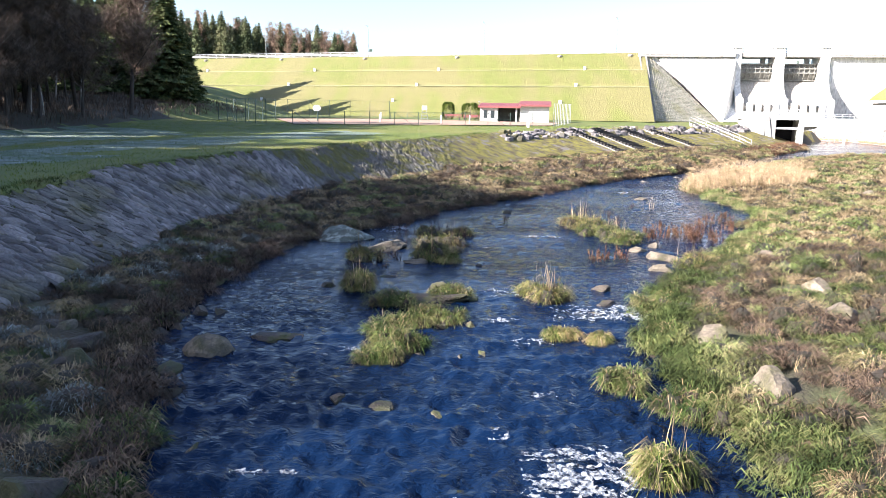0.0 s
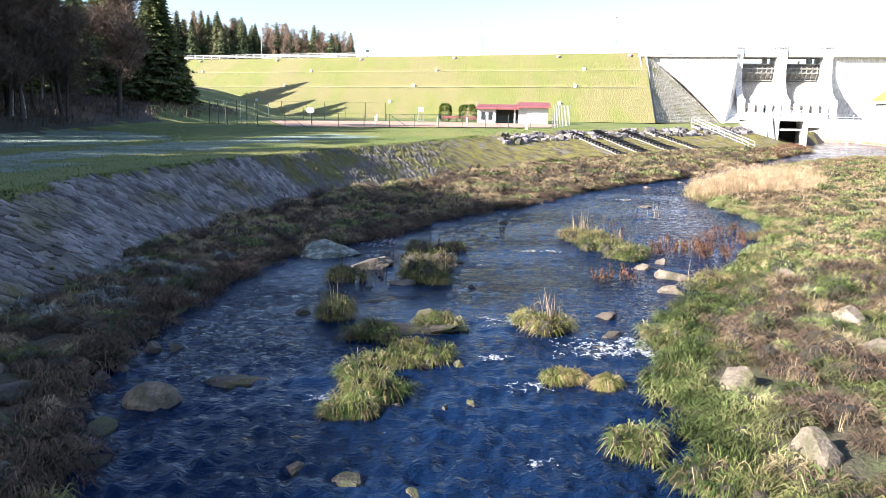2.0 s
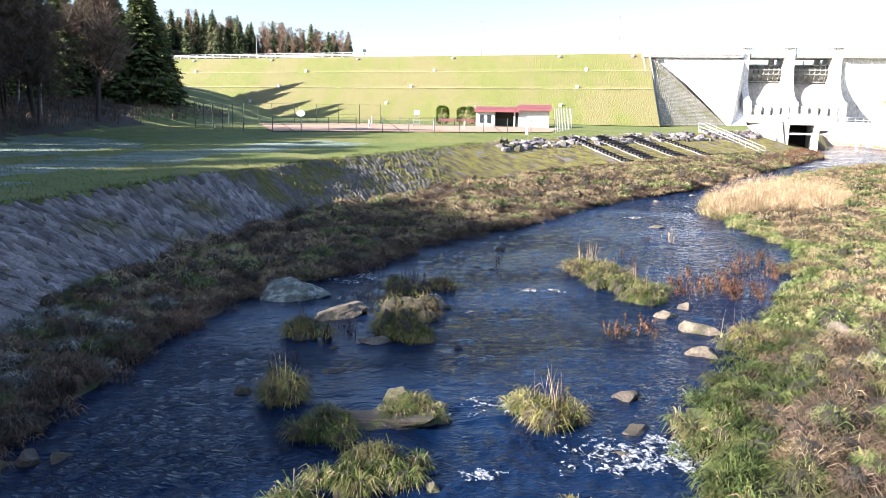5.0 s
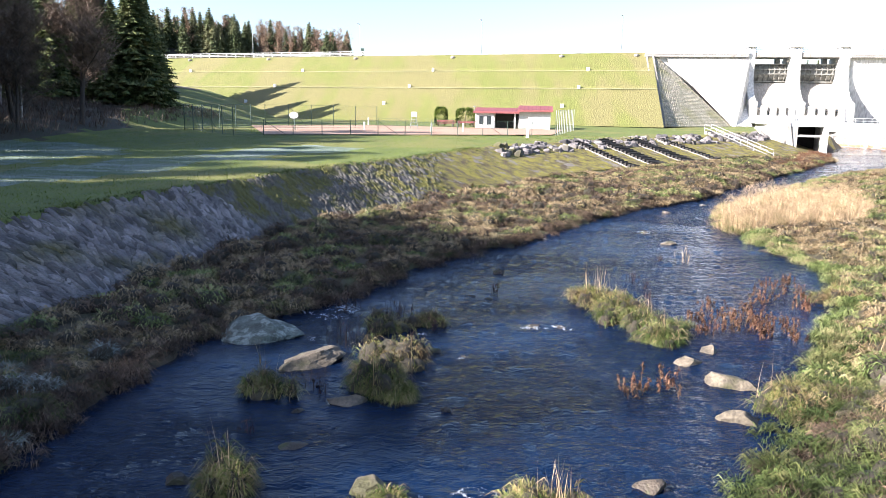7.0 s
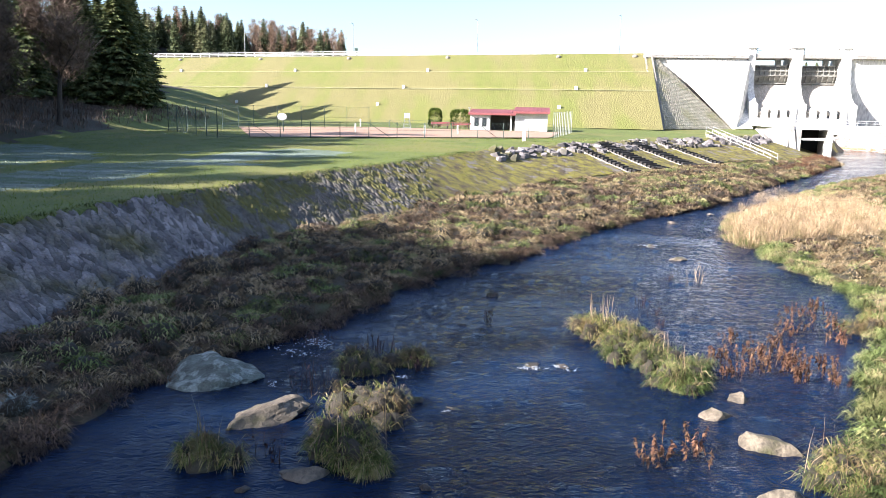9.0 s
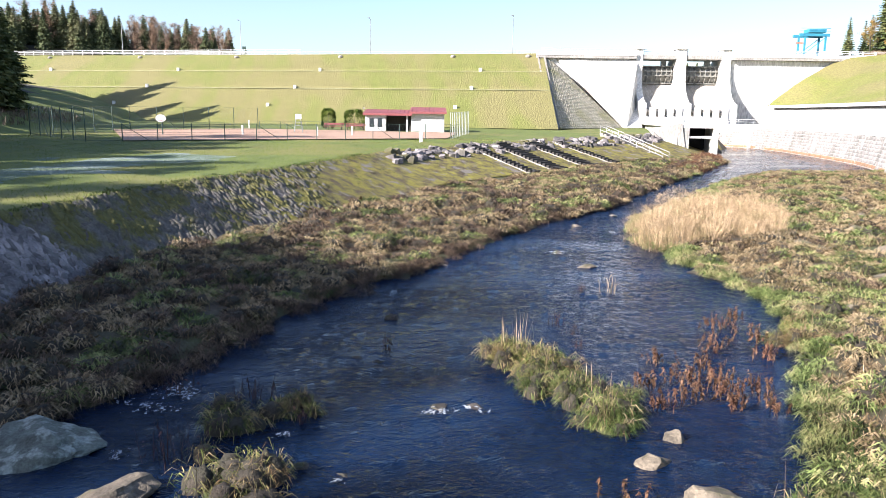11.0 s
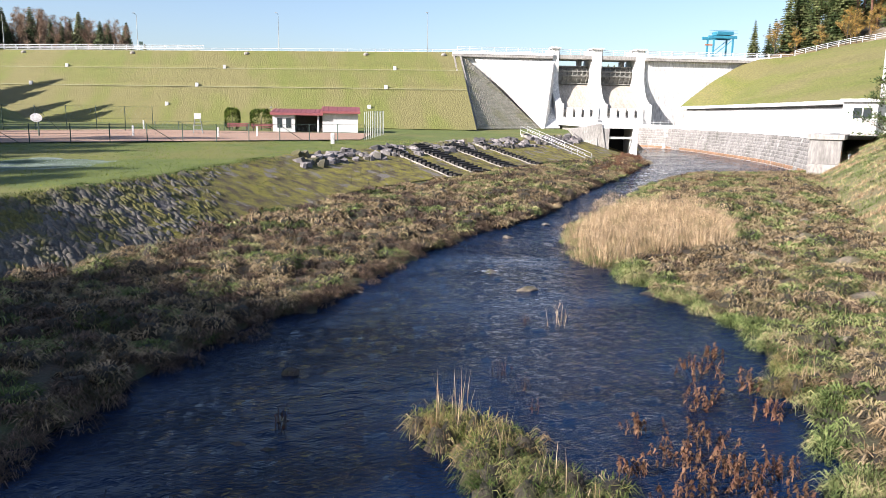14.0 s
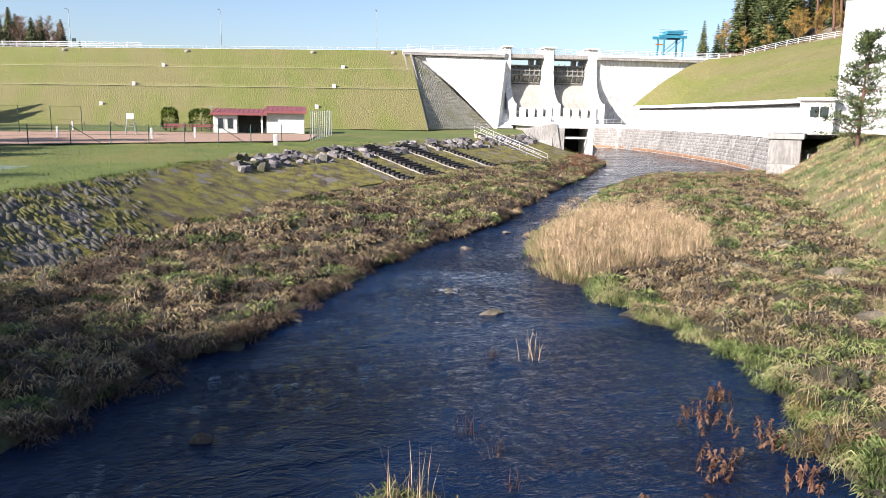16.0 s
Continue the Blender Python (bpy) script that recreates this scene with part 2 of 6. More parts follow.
def seg_dist(x, y, line, closed=False):
    """Distance to a polyline, and the side (positive: to the right of its way)."""
    best = np.full(x.shape, 1e9)
    side = np.zeros(x.shape)
    pts = line + [line[0]] if closed else line
    for (ax, ay), (bx, by) in zip(pts, pts[1:]):
        dx, dy = bx - ax, by - ay
        t = np.clip(((x - ax) * dx + (y - ay) * dy) / (dx * dx + dy * dy), 0, 1)
        px, py = x - ax - t * dx, y - ay - t * dy
        d = np.hypot(px, py)
        s = np.sign(dy * px - dx * py)
        near = d < best
        best = np.where(near, d, best)
        side = np.where(near, s, side)
    return best, side


def inside(x, y, poly):
    hit = np.zeros(x.shape, bool)
    for (ax, ay), (bx, by) in zip(poly, poly[1:] + [poly[0]]):
        if ay == by:
            continue
        hit ^= ((ay > y) != (by > y)) & (x < (bx - ax) * (y - ay) / (by - ay) + ax)
    return hit


def smooth(t):
    t = np.clip(t, 0, 1)
    return t * t * (3 - 2 * t)


def wavy(x, y, scale, seed=0):
    """Cheap smooth unevenness between about -1 and 1."""
    a = np.zeros(np.shape(x))
    rng = np.random.RandomState(seed)
    for k in range(7):
        ang, ph = rng.rand() * 6.28, rng.rand() * 6.28
        f = (0.6 + 1.5 * rng.rand()) * 6.28 / scale
        a = a + np.sin((x * np.cos(ang) + y * np.sin(ang)) * f + ph + 1.3 * np.sin((x * np.sin(ang * 2) + y * np.cos(ang * 2)) * f * 0.6))
    return a / 4.5


def water_z(y):
    return 0.8 * smooth((np.asarray(y, float) - 40) / 62) * 1.0


LAWN_Z = ((-30, 20, 50, 75, 95, 130, 170), (2.6, 2.6, 2.8, 3.1, 3.5, 3.9, 4.2))


def land(x, y):
    """Height of the ground, and the kind of its surface."""
    x, y = np.asarray(x, float), np.asarray(y, float)
    dw, _ = seg_dist(x, y, RIVER, True)
    wet = inside(x, y, RIVER)
    wob = 0.5 * wavy(x, y, 4.0, 3) + 0.35 * wavy(x, y, 1.7, 4)
    dws = np.where(wet, dw, -dw) + wob * 0.8
    wz = water_z(y)
    plain = wz + np.where(dws > 0, -np.minimum(0.16 * dws + 0.05, 0.55), 0.10 * np.minimum(-dws, 0.6) + 0.5 * (1 - np.exp(np.minimum(dws, 0) / 3.0))) + 0.06 * wavy(x, y, 1.2, 7) * (dws < 0)
    df, sf = seg_dist(x, y, FOOT)
    de, se = seg_dist(x, y, EDGE)
    lawn = np.interp(y, *LAWN_Z) + 0.05 * wavy(x, y, 6, 9)
    t = df / (df + de + 1e-6)
    foot_z = wz + 0.55
    bank = foot_z + (lawn - foot_z) * t + 0.05 * wavy(x, y, 1.5, 11)
    hill = lawn + 0.25 * np.clip(-x - 35, 0, 4) + np.clip(-x - 37, 0, 60) * 0.12 + 0.3 * wavy(x, y, 14, 5) * np.clip((-x - 36) / 8, 0, 1) + np.clip((y - 105) / 45, 0, 1) * np.clip((-x - 37) / 20, 0, 1) * 2.5
    left = (sf < 0)
    behind = (se < 0)
    z = np.where(left & behind, hill, np.where(left, bank, plain))
    kind = np.where(left & behind, np.where(x < -36.5 - np.clip(y - 98, 0, 40) * 0.5 + wavy(x, y, 9, 2), 4, np.where((de > 7.0 + 2.2 * wavy(x, y, 11, 8)) & (y < 72 + 9 * wavy(x, y, 25, 6)) & ~((de > 13.5 + wavy(x, y, 12, 14)) & (de < 17 + wavy(x, y, 10, 15))), 1, 0)), np.where(left, np.where(y + 6 * wavy(x, y, 5, 13) > 60, 7, 2), np.where(dws > 0, 5, 3)))
    ds, ss = seg_dist(x, y, SLOPE)
    right = ss > 0
    up = wz + 0.5 + np.minimum(ds * 0.62, 4.0 - 0.0 * ds) + 0.10 * wavy(x, y, 2.2, 12)
    z = np.where(right & (y < 92), np.maximum(up, 0.5), np.where(right, np.maximum(0.5, np.where(ds > 1.5, 4.9, up)), z))
    kind = np.where(right, 6, kind)
    return z, kind


def lines_of(*runs):
    out = []
    for a, b, step in runs:
        out += list(np.arange(a, b, step))
    return np.array(out)


gx = lines_of((-900, -180, 60), (-180, -44, 4), (-44, -16, 1.0), (-16, 24, 0.28), (24, 60, 0.7), (60, 210, 3), (210, 960, 60))
gy = lines_of((-400, -40, 40), (-40, 6, 3), (6, 62, 0.28), (62, 130, 0.7), (130, 190, 3), (190, 360, 6), (360, 1500, 70))
X, Y = np.meshgrid(gx, gy)
Z, K = land(X, Y)
far = np.clip((np.hypot(X, Y - 60) - 180) / 300, 0, 1)
Z = np.where(Y > 190, np.minimum(Z, 8) + far * 10, Z)


def back_hill(x, y):
    """The wooded rise behind the dam, higher towards the left."""
    return smooth((y - 225) / 45) * (21 * smooth((30 - x) / 60) + 5 * smooth((-40 - x) / 70) + 15.7 * smooth((x - 100) / 15) * smooth((200 - x) / 15))


Z = np.where(Y > 225, np.maximum(Z, back_hill(X, Y)), Z)
nx, ny = len(gx), len(gy)
idx = np.arange(nx * ny).reshape(ny, nx)
quads = np.stack([idx[:-1, :-1], idx[:-1, 1:], idx[1:, 1:], idx[1:, :-1]], -1).reshape(-1, 4)
K = np.where(Y > 224, 4, K)
kq = K[:-1, :-1].ravel()
ground = raw("ground", np.stack([X, Y, Z], -1).reshape(-1, 3), quads, [M_LAWN, M_FROST, M_JOINT, M_SOIL, M_FOREST, M_BED, M_DRY, M_MOSSLAB], mats=kq, smooth=True)
tagged(ground, "grassy valley floor with shelving stony river banks", "ground", kind="structure")

# water sheet: gentle standing waves along the current
wx = lines_of((-9, 9, 0.10), (9, 20, 0.16), (20, 84, 0.6))
wy = lines_of((-30, 8, 1.0), (8, 40, 0.10), (40, 56, 0.16), (56, 166, 0.6))
WX, WY = np.meshgrid(wx, wy)
rap = smooth((30 - WY) / 16) * smooth((WY - 6) / 4)
WZ = water_z(WY) + 0.022 * wavy(WX, WY, 1.6, 21) + rap * (0.09 * wavy(WX * 1.4, WY * 0.8, 1.1, 22) + 0.05 * wavy(WX, WY * 1.3, 0.55, 24)) + 0.018 * wavy(WX, WY * 0.6, 0.7, 23)
nx2, ny2 = len(wx), len(wy)
idw = np.arange(nx2 * ny2).reshape(ny2, nx2)
qw = np.stack([idw[:-1, :-1], idw[:-1, 1:], idw[1:, 1:], idw[1:, :-1]], -1).reshape(-1, 4)
cx, cy = WX[:-1, :-1].ravel(), WY[:-1, :-1].ravel()
dd, _ = seg_dist(cx, cy, RIVER, True)
keep = inside(cx, cy, RIVER) | (dd < 1.6)
water = raw("water", np.stack([WX, WY, WZ], -1).reshape(-1, 3), qw[keep], M_WATER, smooth=True)
tagged(water, "dark rippling shallow river water with small riffles", "water", kind="structure")

# ---------------------------------------------------------------- earth dam
CREST_Z = 18.9
C0, C1 = Vector((-152, 252, 0)), Vector((42.6, 173.0, 0))
cd = (C1 - C0).normalized()
cn = Vector((cd.y, -cd.x, 0))
ca = Vector((0.985, -0.17, 0)).normalized()
an = Vector((ca.y, -ca.x, 0))


def dam_face(u, v):
    """u 0 to 1 along the crest, v 0 to 1 down the face to the toe."""
    top = C0.lerp(C1, u)
    down = (cn * (1 - u ** 6) + an * u ** 6).normalized()
    run = v * 33.0
    return top + down * run + Vector((0, 0, CREST_Z - 14.8 * v))


nu, nv = 200, 60
vs, fs = [], []
for j in range(nv + 1):
    v = j / nv * 1.0
    for i in range(nu + 1):
        p = dam_face(i / nu, v)
        berm = sum(-0.22 * math.exp(-((v - b) / 0.010) ** 2) for b in (0.27, 0.53))
        vs.append((p.x, p.y, p.z + berm + 0.08 * noise.noise(Vector((p.x * 0.4, p.y * 0.4, 0)))))
for j in range(nv):
    for i in range(nu):
        a = j * (nu + 1) + i
        fs.append((a, a + 1, a + nu + 2, a + nu + 1))
# crest road and upstream side
base = len(vs)
for i in range(nu + 1):
    top = C0.lerp(C1, i / nu)
    for off, z in ((0, CREST_Z), (-7, CREST_Z), (-30, 5)):
        q = top + cn * off
        vs.append((q.x, q.y, z))
for i in range(nu):
    for k in range(2):
        a = base + i * 3 + k
        fs.append((a, a + 1, a + 4, a + 3))
dam = raw("dam_embankment", vs, fs, M_DAMGRASS, smooth=True)
tagged(dam, "grass-covered earth dam slope with narrow berm lines", "dam", kind="structure")

M_PATH = mat("berm_path", (0.29, 0.27, 0.14), (0.22, 0.22, 0.09), 0.6, bump=0.4)
for bv_ in (0.27, 0.53):
    vs, fs = [], []
    for i in range(nu + 1):
        for dv in (-0.006, 0.006):
            p = dam_face(i / nu, bv_ + dv)
            vs.append((p.x, p.y - 0.05, p.z + 0.02 - 0.1 + 0.03 * noise.noise(Vector((p.x, p.y, 0)))))
    for i in range(nu):
        a = 2 * i
        fs.append((a, a + 2, a + 3, a + 1))
    tagged(raw("berm_path", vs, fs, M_PATH), "narrow pale concrete berm line across the grass dam", "path", kind="structure")

# ---------------------------------------------------------------- concrete dam with gated spillway
SP = Matrix(((ca.x, -an.x, 0, 61.2), (ca.y, -an.y, 0, 168.3), (0, 0, 1, 0), (0, 0, 0, 1)))
M_RAIL = mat("white_rail", (0.72, 0.73, 0.73), rough=0.5, bump=0)
M_GALV = mat("galvanised_steel", (0.42, 0.45, 0.44), (0.33, 0.36, 0.35), 4, rough=0.5, metal=0.5, bump=0)
M_GREENPOST = mat("green_post", (0.05, 0.09, 0.07), rough=0.6, bump=0)
M_BLUE = mat("blue_paint", (0.05, 0.30, 0.42), (0.04, 0.24, 0.36), 1.0, rough=0.5, bump=0)
M_RED = mat("red_roof", (0.33, 0.10, 0.10), (0.27, 0.075, 0.08), 1.5, rough=0.6, fine=12, bump=0.3)
M_WHITE = mat("white_plaster", (0.80, 0.79, 0.77), (0.72, 0.71, 0.69), 1.0, rough=0.85, bump=0.1)
M_CLAY = mat("red_clay", (0.46, 0.30, 0.21), (0.40, 0.25, 0.17), 0.6, fine=10, bump=0.2)
M_GLASS = mat("window_glass", (0.05, 0.06, 0.065), rough=0.08, bump=0)
M_WOODDK = mat("dark_timber", (0.06, 0.05, 0.04), (0.04, 0.033, 0.027), 5, rough=0.8)
M_STEP = mat("step_timber", (0.030, 0.026, 0.024), (0.045, 0.04, 0.035), 4, rough=0.8)
M_KERB = mat("kerb_concrete", (0.38, 0.35, 0.31), (0.28, 0.255, 0.22), 2, rough=0.9, bump=0.4)
M_PITCH = mat("pitched_stone", (0.46, 0.43, 0.34), (0.38, 0.35, 0.26), 1.3, fine=7, bump=0.5, third=(0.30, 0.29, 0.16), third_scale=0.25, third_at=(0.5, 0.7), island=0.15)

spill = empty("spillway", SP, "white concrete spillway with two steel-gated bays", "spillway", kind="structure")


def sp_part(name, bm, material, label=""):
    return part(name, bm, material, spill, label)


PIERS = ((-0.2, 1.1), (8.0, 9.9), (17.1, 18.9))
for x0, x1 in PIERS:
    bm = bmesh.new()
    prism(bm, [(7, 4), (7, 20.1), (0, 20.1), (0, 15.2), (-0.4, 13.3), (-1.3, 11.6), (-2.6, 10.2), (-4.2, 9.3), (-5.8, 9.0), (-5.8, 4)], "x", x0, x1)
    box(bm, x0 - 0.3, x1 + 0.3, -0.4, 3, 19.95, 20.25)
    sp_part("pier", bm, M_CONC)
for a, b in ((1.1, 8.0), (9.9, 17.1)):
    bm = bmesh.new()
    prof = [(6.5, 4), (6.5, 12.7), (4.2, 13.3), (3.0, 13.0), (1.6, 12.1), (0, 10.6), (-1.6, 9.2), (-3.4, 8.2), (-4.8, 7.9), (-4.8, 4)]
    prism(bm, prof, "x", a, b)
    sp_part("overflow_crest", bm, M_OGEE)
    gate = bmesh.new()
    n = 8
    arc = [(3.4 - 1.1 * math.sin(i / n * math.pi * 0.9), 13.1 + 3.7 * i / n) for i in range(n + 1)]
    prism(gate, arc + [(y + 0.25, z) for y, z in arc[::-1]], "x", a + 0.05, b - 0.05)
    plate = sp_part("gate", gate, M_STEEL, "weathered grey-brown steel sluice gate")
    for k in range(7):
        rib = bmesh.new()
        xx = a + 0.5 + k * (b - a - 1.0) / 6
        prism(rib, [(y - 0.45, z) for y, z in arc] + [(y + 0.02, z) for y, z in arc[::-1]], "x", xx - 0.06, xx + 0.06)
        ob = sp_part("rib", rib, M_STEEL)
        ob.parent = plate
    for z in (13.3, 14.8, 15.7, 16.7):
        rib = bmesh.new()
        yy = np.interp(z, [q[1] for q in arc], [q[0] for q in arc])
        box(rib, a + 0.05, b - 0.05, yy - 0.5, yy + 0.05, z - 0.12, z + 0.12)
        ob = sp_part("girder", rib, M_STEEL)
        ob.parent = plate
    bm = bmesh.new()
    box(bm, a, b, 0.2, 6, 18.0, 18.8, bevel=0.05)
    sp_part("bridge_beam", bm, M_CONC2)
    bm = bmesh.new()
    box(bm, b - 1.9, b - 0.9, 5.0, 5.8, 16.4, 18.0)
    sp_part("hoist_column", bm, M_CONC)
    # impact blocks and the rail pipe at the foot
    for k in range(4):
        bm = bmesh.new()
        xx = a + 0.75 + k * (b - a) / 4
        box(bm, xx, xx + 1.15, -6.0, -4.6, 5.4, 8.3, bevel=0.06)
        sp_part("baffle_block", bm, M_CONC)
    bm = bmesh.new()
    rod(bm, (a, -5.4, 7.5), (b, -5.4, 7.5), 0.12)
    sp_part("pipe", bm, M_CONC2)
    bm = bmesh.new()
    box(bm, a, b, -6.4, -4.8, 3.5, 6.4, bevel=0.05)
    sp_part("end_sill", bm, M_CONC)
# solid sections
bm = bmesh.new()
box(bm, -20.2, -0.2, 0.6, 7, 2, 17.9)
sp_part("left_wall", bm, M_CONC)
bm = bmesh.new()
box(bm, 18.9, 54, 0.6, 7, 2, 17.9)
sp_part("right_wall", bm, M_CONC)
for a, b in ((-20.6, -0.22), (18.92, 58)):
    bm = bmesh.new()
    box(bm, a, b, -0.5, 7.5, 17.9, 18.4, bevel=0.06)
    box(bm, a, b, -0.5, -0.2, 18.4, 18.9)
    sp_part("crest_slab", bm, M_CONC2)
    bm = bmesh.new()
    box(bm, a, b, -0.55, -0.3, 18.45, 19.0)
    sp_part("parapet", bm, M_CONC)


def railing(name, pts, height, material, rails=3, gap=2.5, post=0.05, bar=0.035, label="", group=""):
    """Posts and bars along a line of points."""
    e = empty(name, Matrix.Translation(pts[0]), label, "railing", group)
    inv = Matrix.Translation(-Vector(pts[0]))
    for a, b in zip(pts, pts[1:]):
        a, b = Vector(a), Vector(b)
        n = max(1, round((b - a).length / gap))
        for i in range(n):
            p = a.lerp(b, i / n)
            bm = bmesh.new()
            box(bm, p.x - post, p.x + post, p.y - post, p.y + post, p.z - 0.1, p.z + height, m=inv)
            part("post", bm, material, e)
        for k in range(rails):
            bm = bmesh.new()
            dz = Vector((0, 0, height * (k + 1) / rails - 0.04))
            rod(bm, inv @ (a + dz), inv @ (b + dz), bar, seg=4)
            part("bar", bm, material, e)
    return e


def spw(x, y, z):
    return SP @ Vector((x, y, z))


railing("crest_railing", [spw(-19.5, -0.2, 18.9), spw(0, -0.2, 18.9)], 1.0, M_RAIL, label="white steel railing along the spillway crest")
railing("crest_railing", [spw(1.3, 0.4, 18.8), spw(7.8, 0.4, 18.8)], 1.1, M_RAIL, label="white steel railing along the spillway crest")
railing("crest_railing", [spw(10.1, 0.4, 18.8), spw(16.9, 0.4, 18.8)], 1.1, M_RAIL, label="white steel railing along the spillway crest")
railing("crest_railing", [spw(19.3, -0.2, 18.9), spw(50, -0.2, 18.9)], 1.0, M_RAIL, label="white steel railing along the spillway crest", post=0.14, bar=0.06)
railing("guard_rail", [tuple(dam_face(u, 0) + Vector((0, 0, 0.1)) - cn * 1.0) for u in (0.3, 0.45, 0.6, 0.74)], 1.1, M_RAIL, 3, 3.0, 0.08, 0.07, label="white three-bar guard rail on the dam crest")
railing("guard_rail", [tuple(dam_face(u, 0) + Vector((0, 0, 0.1)) - cn * 6.5) for u in (0.5, 0.75, 0.999)], 1.0, M_RAIL, 2, 3.0, 0.05, 0.04, label="thin white guard rail on the far side of the dam crest")

# stone-pitched quarter between the earth dam and the concrete wall
PA, PB, PC = Vector((42.9, 172.9, 18.8)), Vector((38.0, 143.2, 4.2)), Vector((56.0, 161.0, 4.1))


def quarter(u, v):
    return PA.lerp(PB, v).lerp(PA.lerp(PC, v), u)


rng = random.Random(5)
qv, qf = [], []


def slab_on(qv, qf, corners, lift, rng, jit=0.0):
    """A low stone on four corners of a surface."""
    c = sum(corners, Vector()) / 4
    nrm = (corners[1] - corners[0]).cross(corners[3] - corners[0]).normalized()
    if nrm.z < 0:
        nrm = -nrm
    b = len(qv)
    h = lift * (0.6 + 0.8 * rng.random())
    for k in range(4):
        p = c + (corners[k] - c) * (0.96 - 0.06 * rng.random())
        qv.append(tuple(p - nrm * 0.08))
    for k in range(4):
        p = c + (corners[k] - c) * (0.90 - 0.08 * rng.random()) + nrm * (h + jit * (rng.random() - 0.5))
        qv.append(tuple(p))
    for k in range(4):
        qf.append((b + k, b + (k + 1) % 4, b + 4 + (k + 1) % 4, b + 4 + k))
    qf.append((b + 4, b + 5, b + 6, b + 7))


rows = 54
for j in range(rows):
    cols = max(1, round(1 + 36 * j / rows))
    for i in range(cols):
        o = 0.5 / cols * (j % 2)
        u0, u1 = min(1, i / cols + o * 0), min(1, (i + 1) / cols)
        slab_on(qv, qf, [quarter(u0, j / rows), quarter(u1, j / rows), quarter(u1, (j + 1) / rows), quarter(u0, (j + 1) / rows)], 0.06, rng, 0.03)
bm = bmesh.new()
f = [bm.verts.new(p) for p in (PA, PB, PC, spw(-8, 6, 4), spw(-19.0, 3, 18.0))]
for k in ((0, 1, 2), (0, 2, 3), (0, 3, 4)):
    bm.faces.new([f[i] for i in k])
pitch = part("stone_pitching", bm, M_PITCH)
tagged(pitch, "grey stone-pitched quarter slope beside the spillway wall", "stone slope", kind="structure")
ob = raw("stone", qv, qf, M_PITCH, pitch)
tagged(ob, kind="stuff")
# sloping white wing wall that closes it
bm = bmesh.new()
PD = spw(-1.0, -6.0, 4.0)
wing = [PA + Vector((1.2, -0.2, 0.2)), PC + Vector((0.2, -0.3, -0.1)), PC + Vector((3.6, 0.2, -0.1)), spw(-0.02, 0.55, 9), spw(-0.02, 0.55, 17.6)]
lo = [bm.verts.new(p) for p in wing]
hi = [bm.verts.new(p + Vector((0.25, -0.9, 0.25)) * (0.4 if i in (0, 4) else 1)) for i, p in enumerate(wing)]
bm.faces.new(hi)
bm.faces.new(lo[::-1])
for i in range(5):
    bm.faces.new((lo[i], lo[(i + 1) % 5], hi[(i + 1) % 5], hi[i]))
bmesh.ops.recalc_face_normals(bm, faces=bm.faces[:])
tagged(part("wing_wall", bm, M_CONC), "white sloping concrete wing wall", "wall", kind="structure")

# black steel stair running down the edge of the grass slope
st = empty("slope_stair", Matrix.Translation(PB), "dark narrow stair with concrete kerbs down the dam edge", "stairs", kind="structure")
iv = Matrix.Translation(-PB)
side = ca * -1
for off, ww, mm, nm in ((0.0, 0.35, M_KERB, "kerb"), (1.3, 0.3, M_KERB, "kerb")):
    bm = bmesh.new()
    a, b = PA + side * off, PB + side * off
    c = [a, b, b + side * ww, a + side * ww]
    lo = [bm.verts.new(iv @ (p - Vector((0, 0, 0.3)))) for p in c]
    hi = [bm.verts.new(iv @ (p + Vector((0, 0, 0.25)))) for p in c]
    bm.faces.new(hi), bm.faces.new(lo[::-1])
    for i in range(4):
        bm.faces.new((lo[i], lo[(i + 1) % 4], hi[(i + 1) % 4], hi[i]))
    part(nm, bm, mm, st)
for k in range(70):
    p = PA.lerp(PB, (k + 0.5) / 70) + side * 0.35
    bm = bmesh.new()
    m = iv @ Matrix(((-side.x * -1, -an.x, 0, p.x), (side.y, -an.y, 0, p.y), (0, 0, 1, p.z), (0, 0, 0, 1)))
    box(bm, 0, 0.95, -0.2, 0.2, -0.12, 0.12, m=m)
    part("tread", bm, M_STEP, st)

# ---------------------------------------------------------------- stilling basin
blk = empty("outlet_structure", Matrix(), "concrete outlet chamber with a dark rectangular opening", "outlet", kind="structure")
bm = bmesh.new()
prism(bm, [(49.4, 121.2), (54.6, 120.2), (66, 161), (60, 163)], "z", 4.95, 5.6)
part("deck", bm, M_CONC, blk)
ux, uy = Vector((5.2, -1.0, 0)).normalized(), Vector((11.4, 41, 0)).normalized()
MB = Matrix(((ux.x, uy.x, 0, 49.4), (ux.y, uy.y, 0, 121.2), (0, 0, 1, 0), (0, 0, 0, 1)))
for nm, x0, x1, z0, z1 in (("left_jamb", 0, 1.2, -0.5, 4.95), ("right_jamb", 4.6, 5.3, -0.5, 4.95)):
    bm = bmesh.new()
    box(bm, x0, x1, 0, 14 if x0 > 1 else 40, z0, z1, m=MB)
    part(nm, bm, M_CONC if x0 > 1 else M_CONC2, blk)
bm = bmesh.new()
box(bm, 0.55, 4.6, 6, 6.5, -0.5, 4.95, m=MB)
part("back_wall", bm, M_DARK, blk)
bm = bmesh.new()
box(bm, 0.55, 4.6, 0.15, 0.45, 3.5, 3.8, m=MB)
part("beam", bm, M_CONC, blk)
bm = bmesh.new()
box(bm, 0.55, 4.6, -0.15, 0.2, 0.55, 0.95, m=MB)
part("sill", bm, M_CONC2, blk)
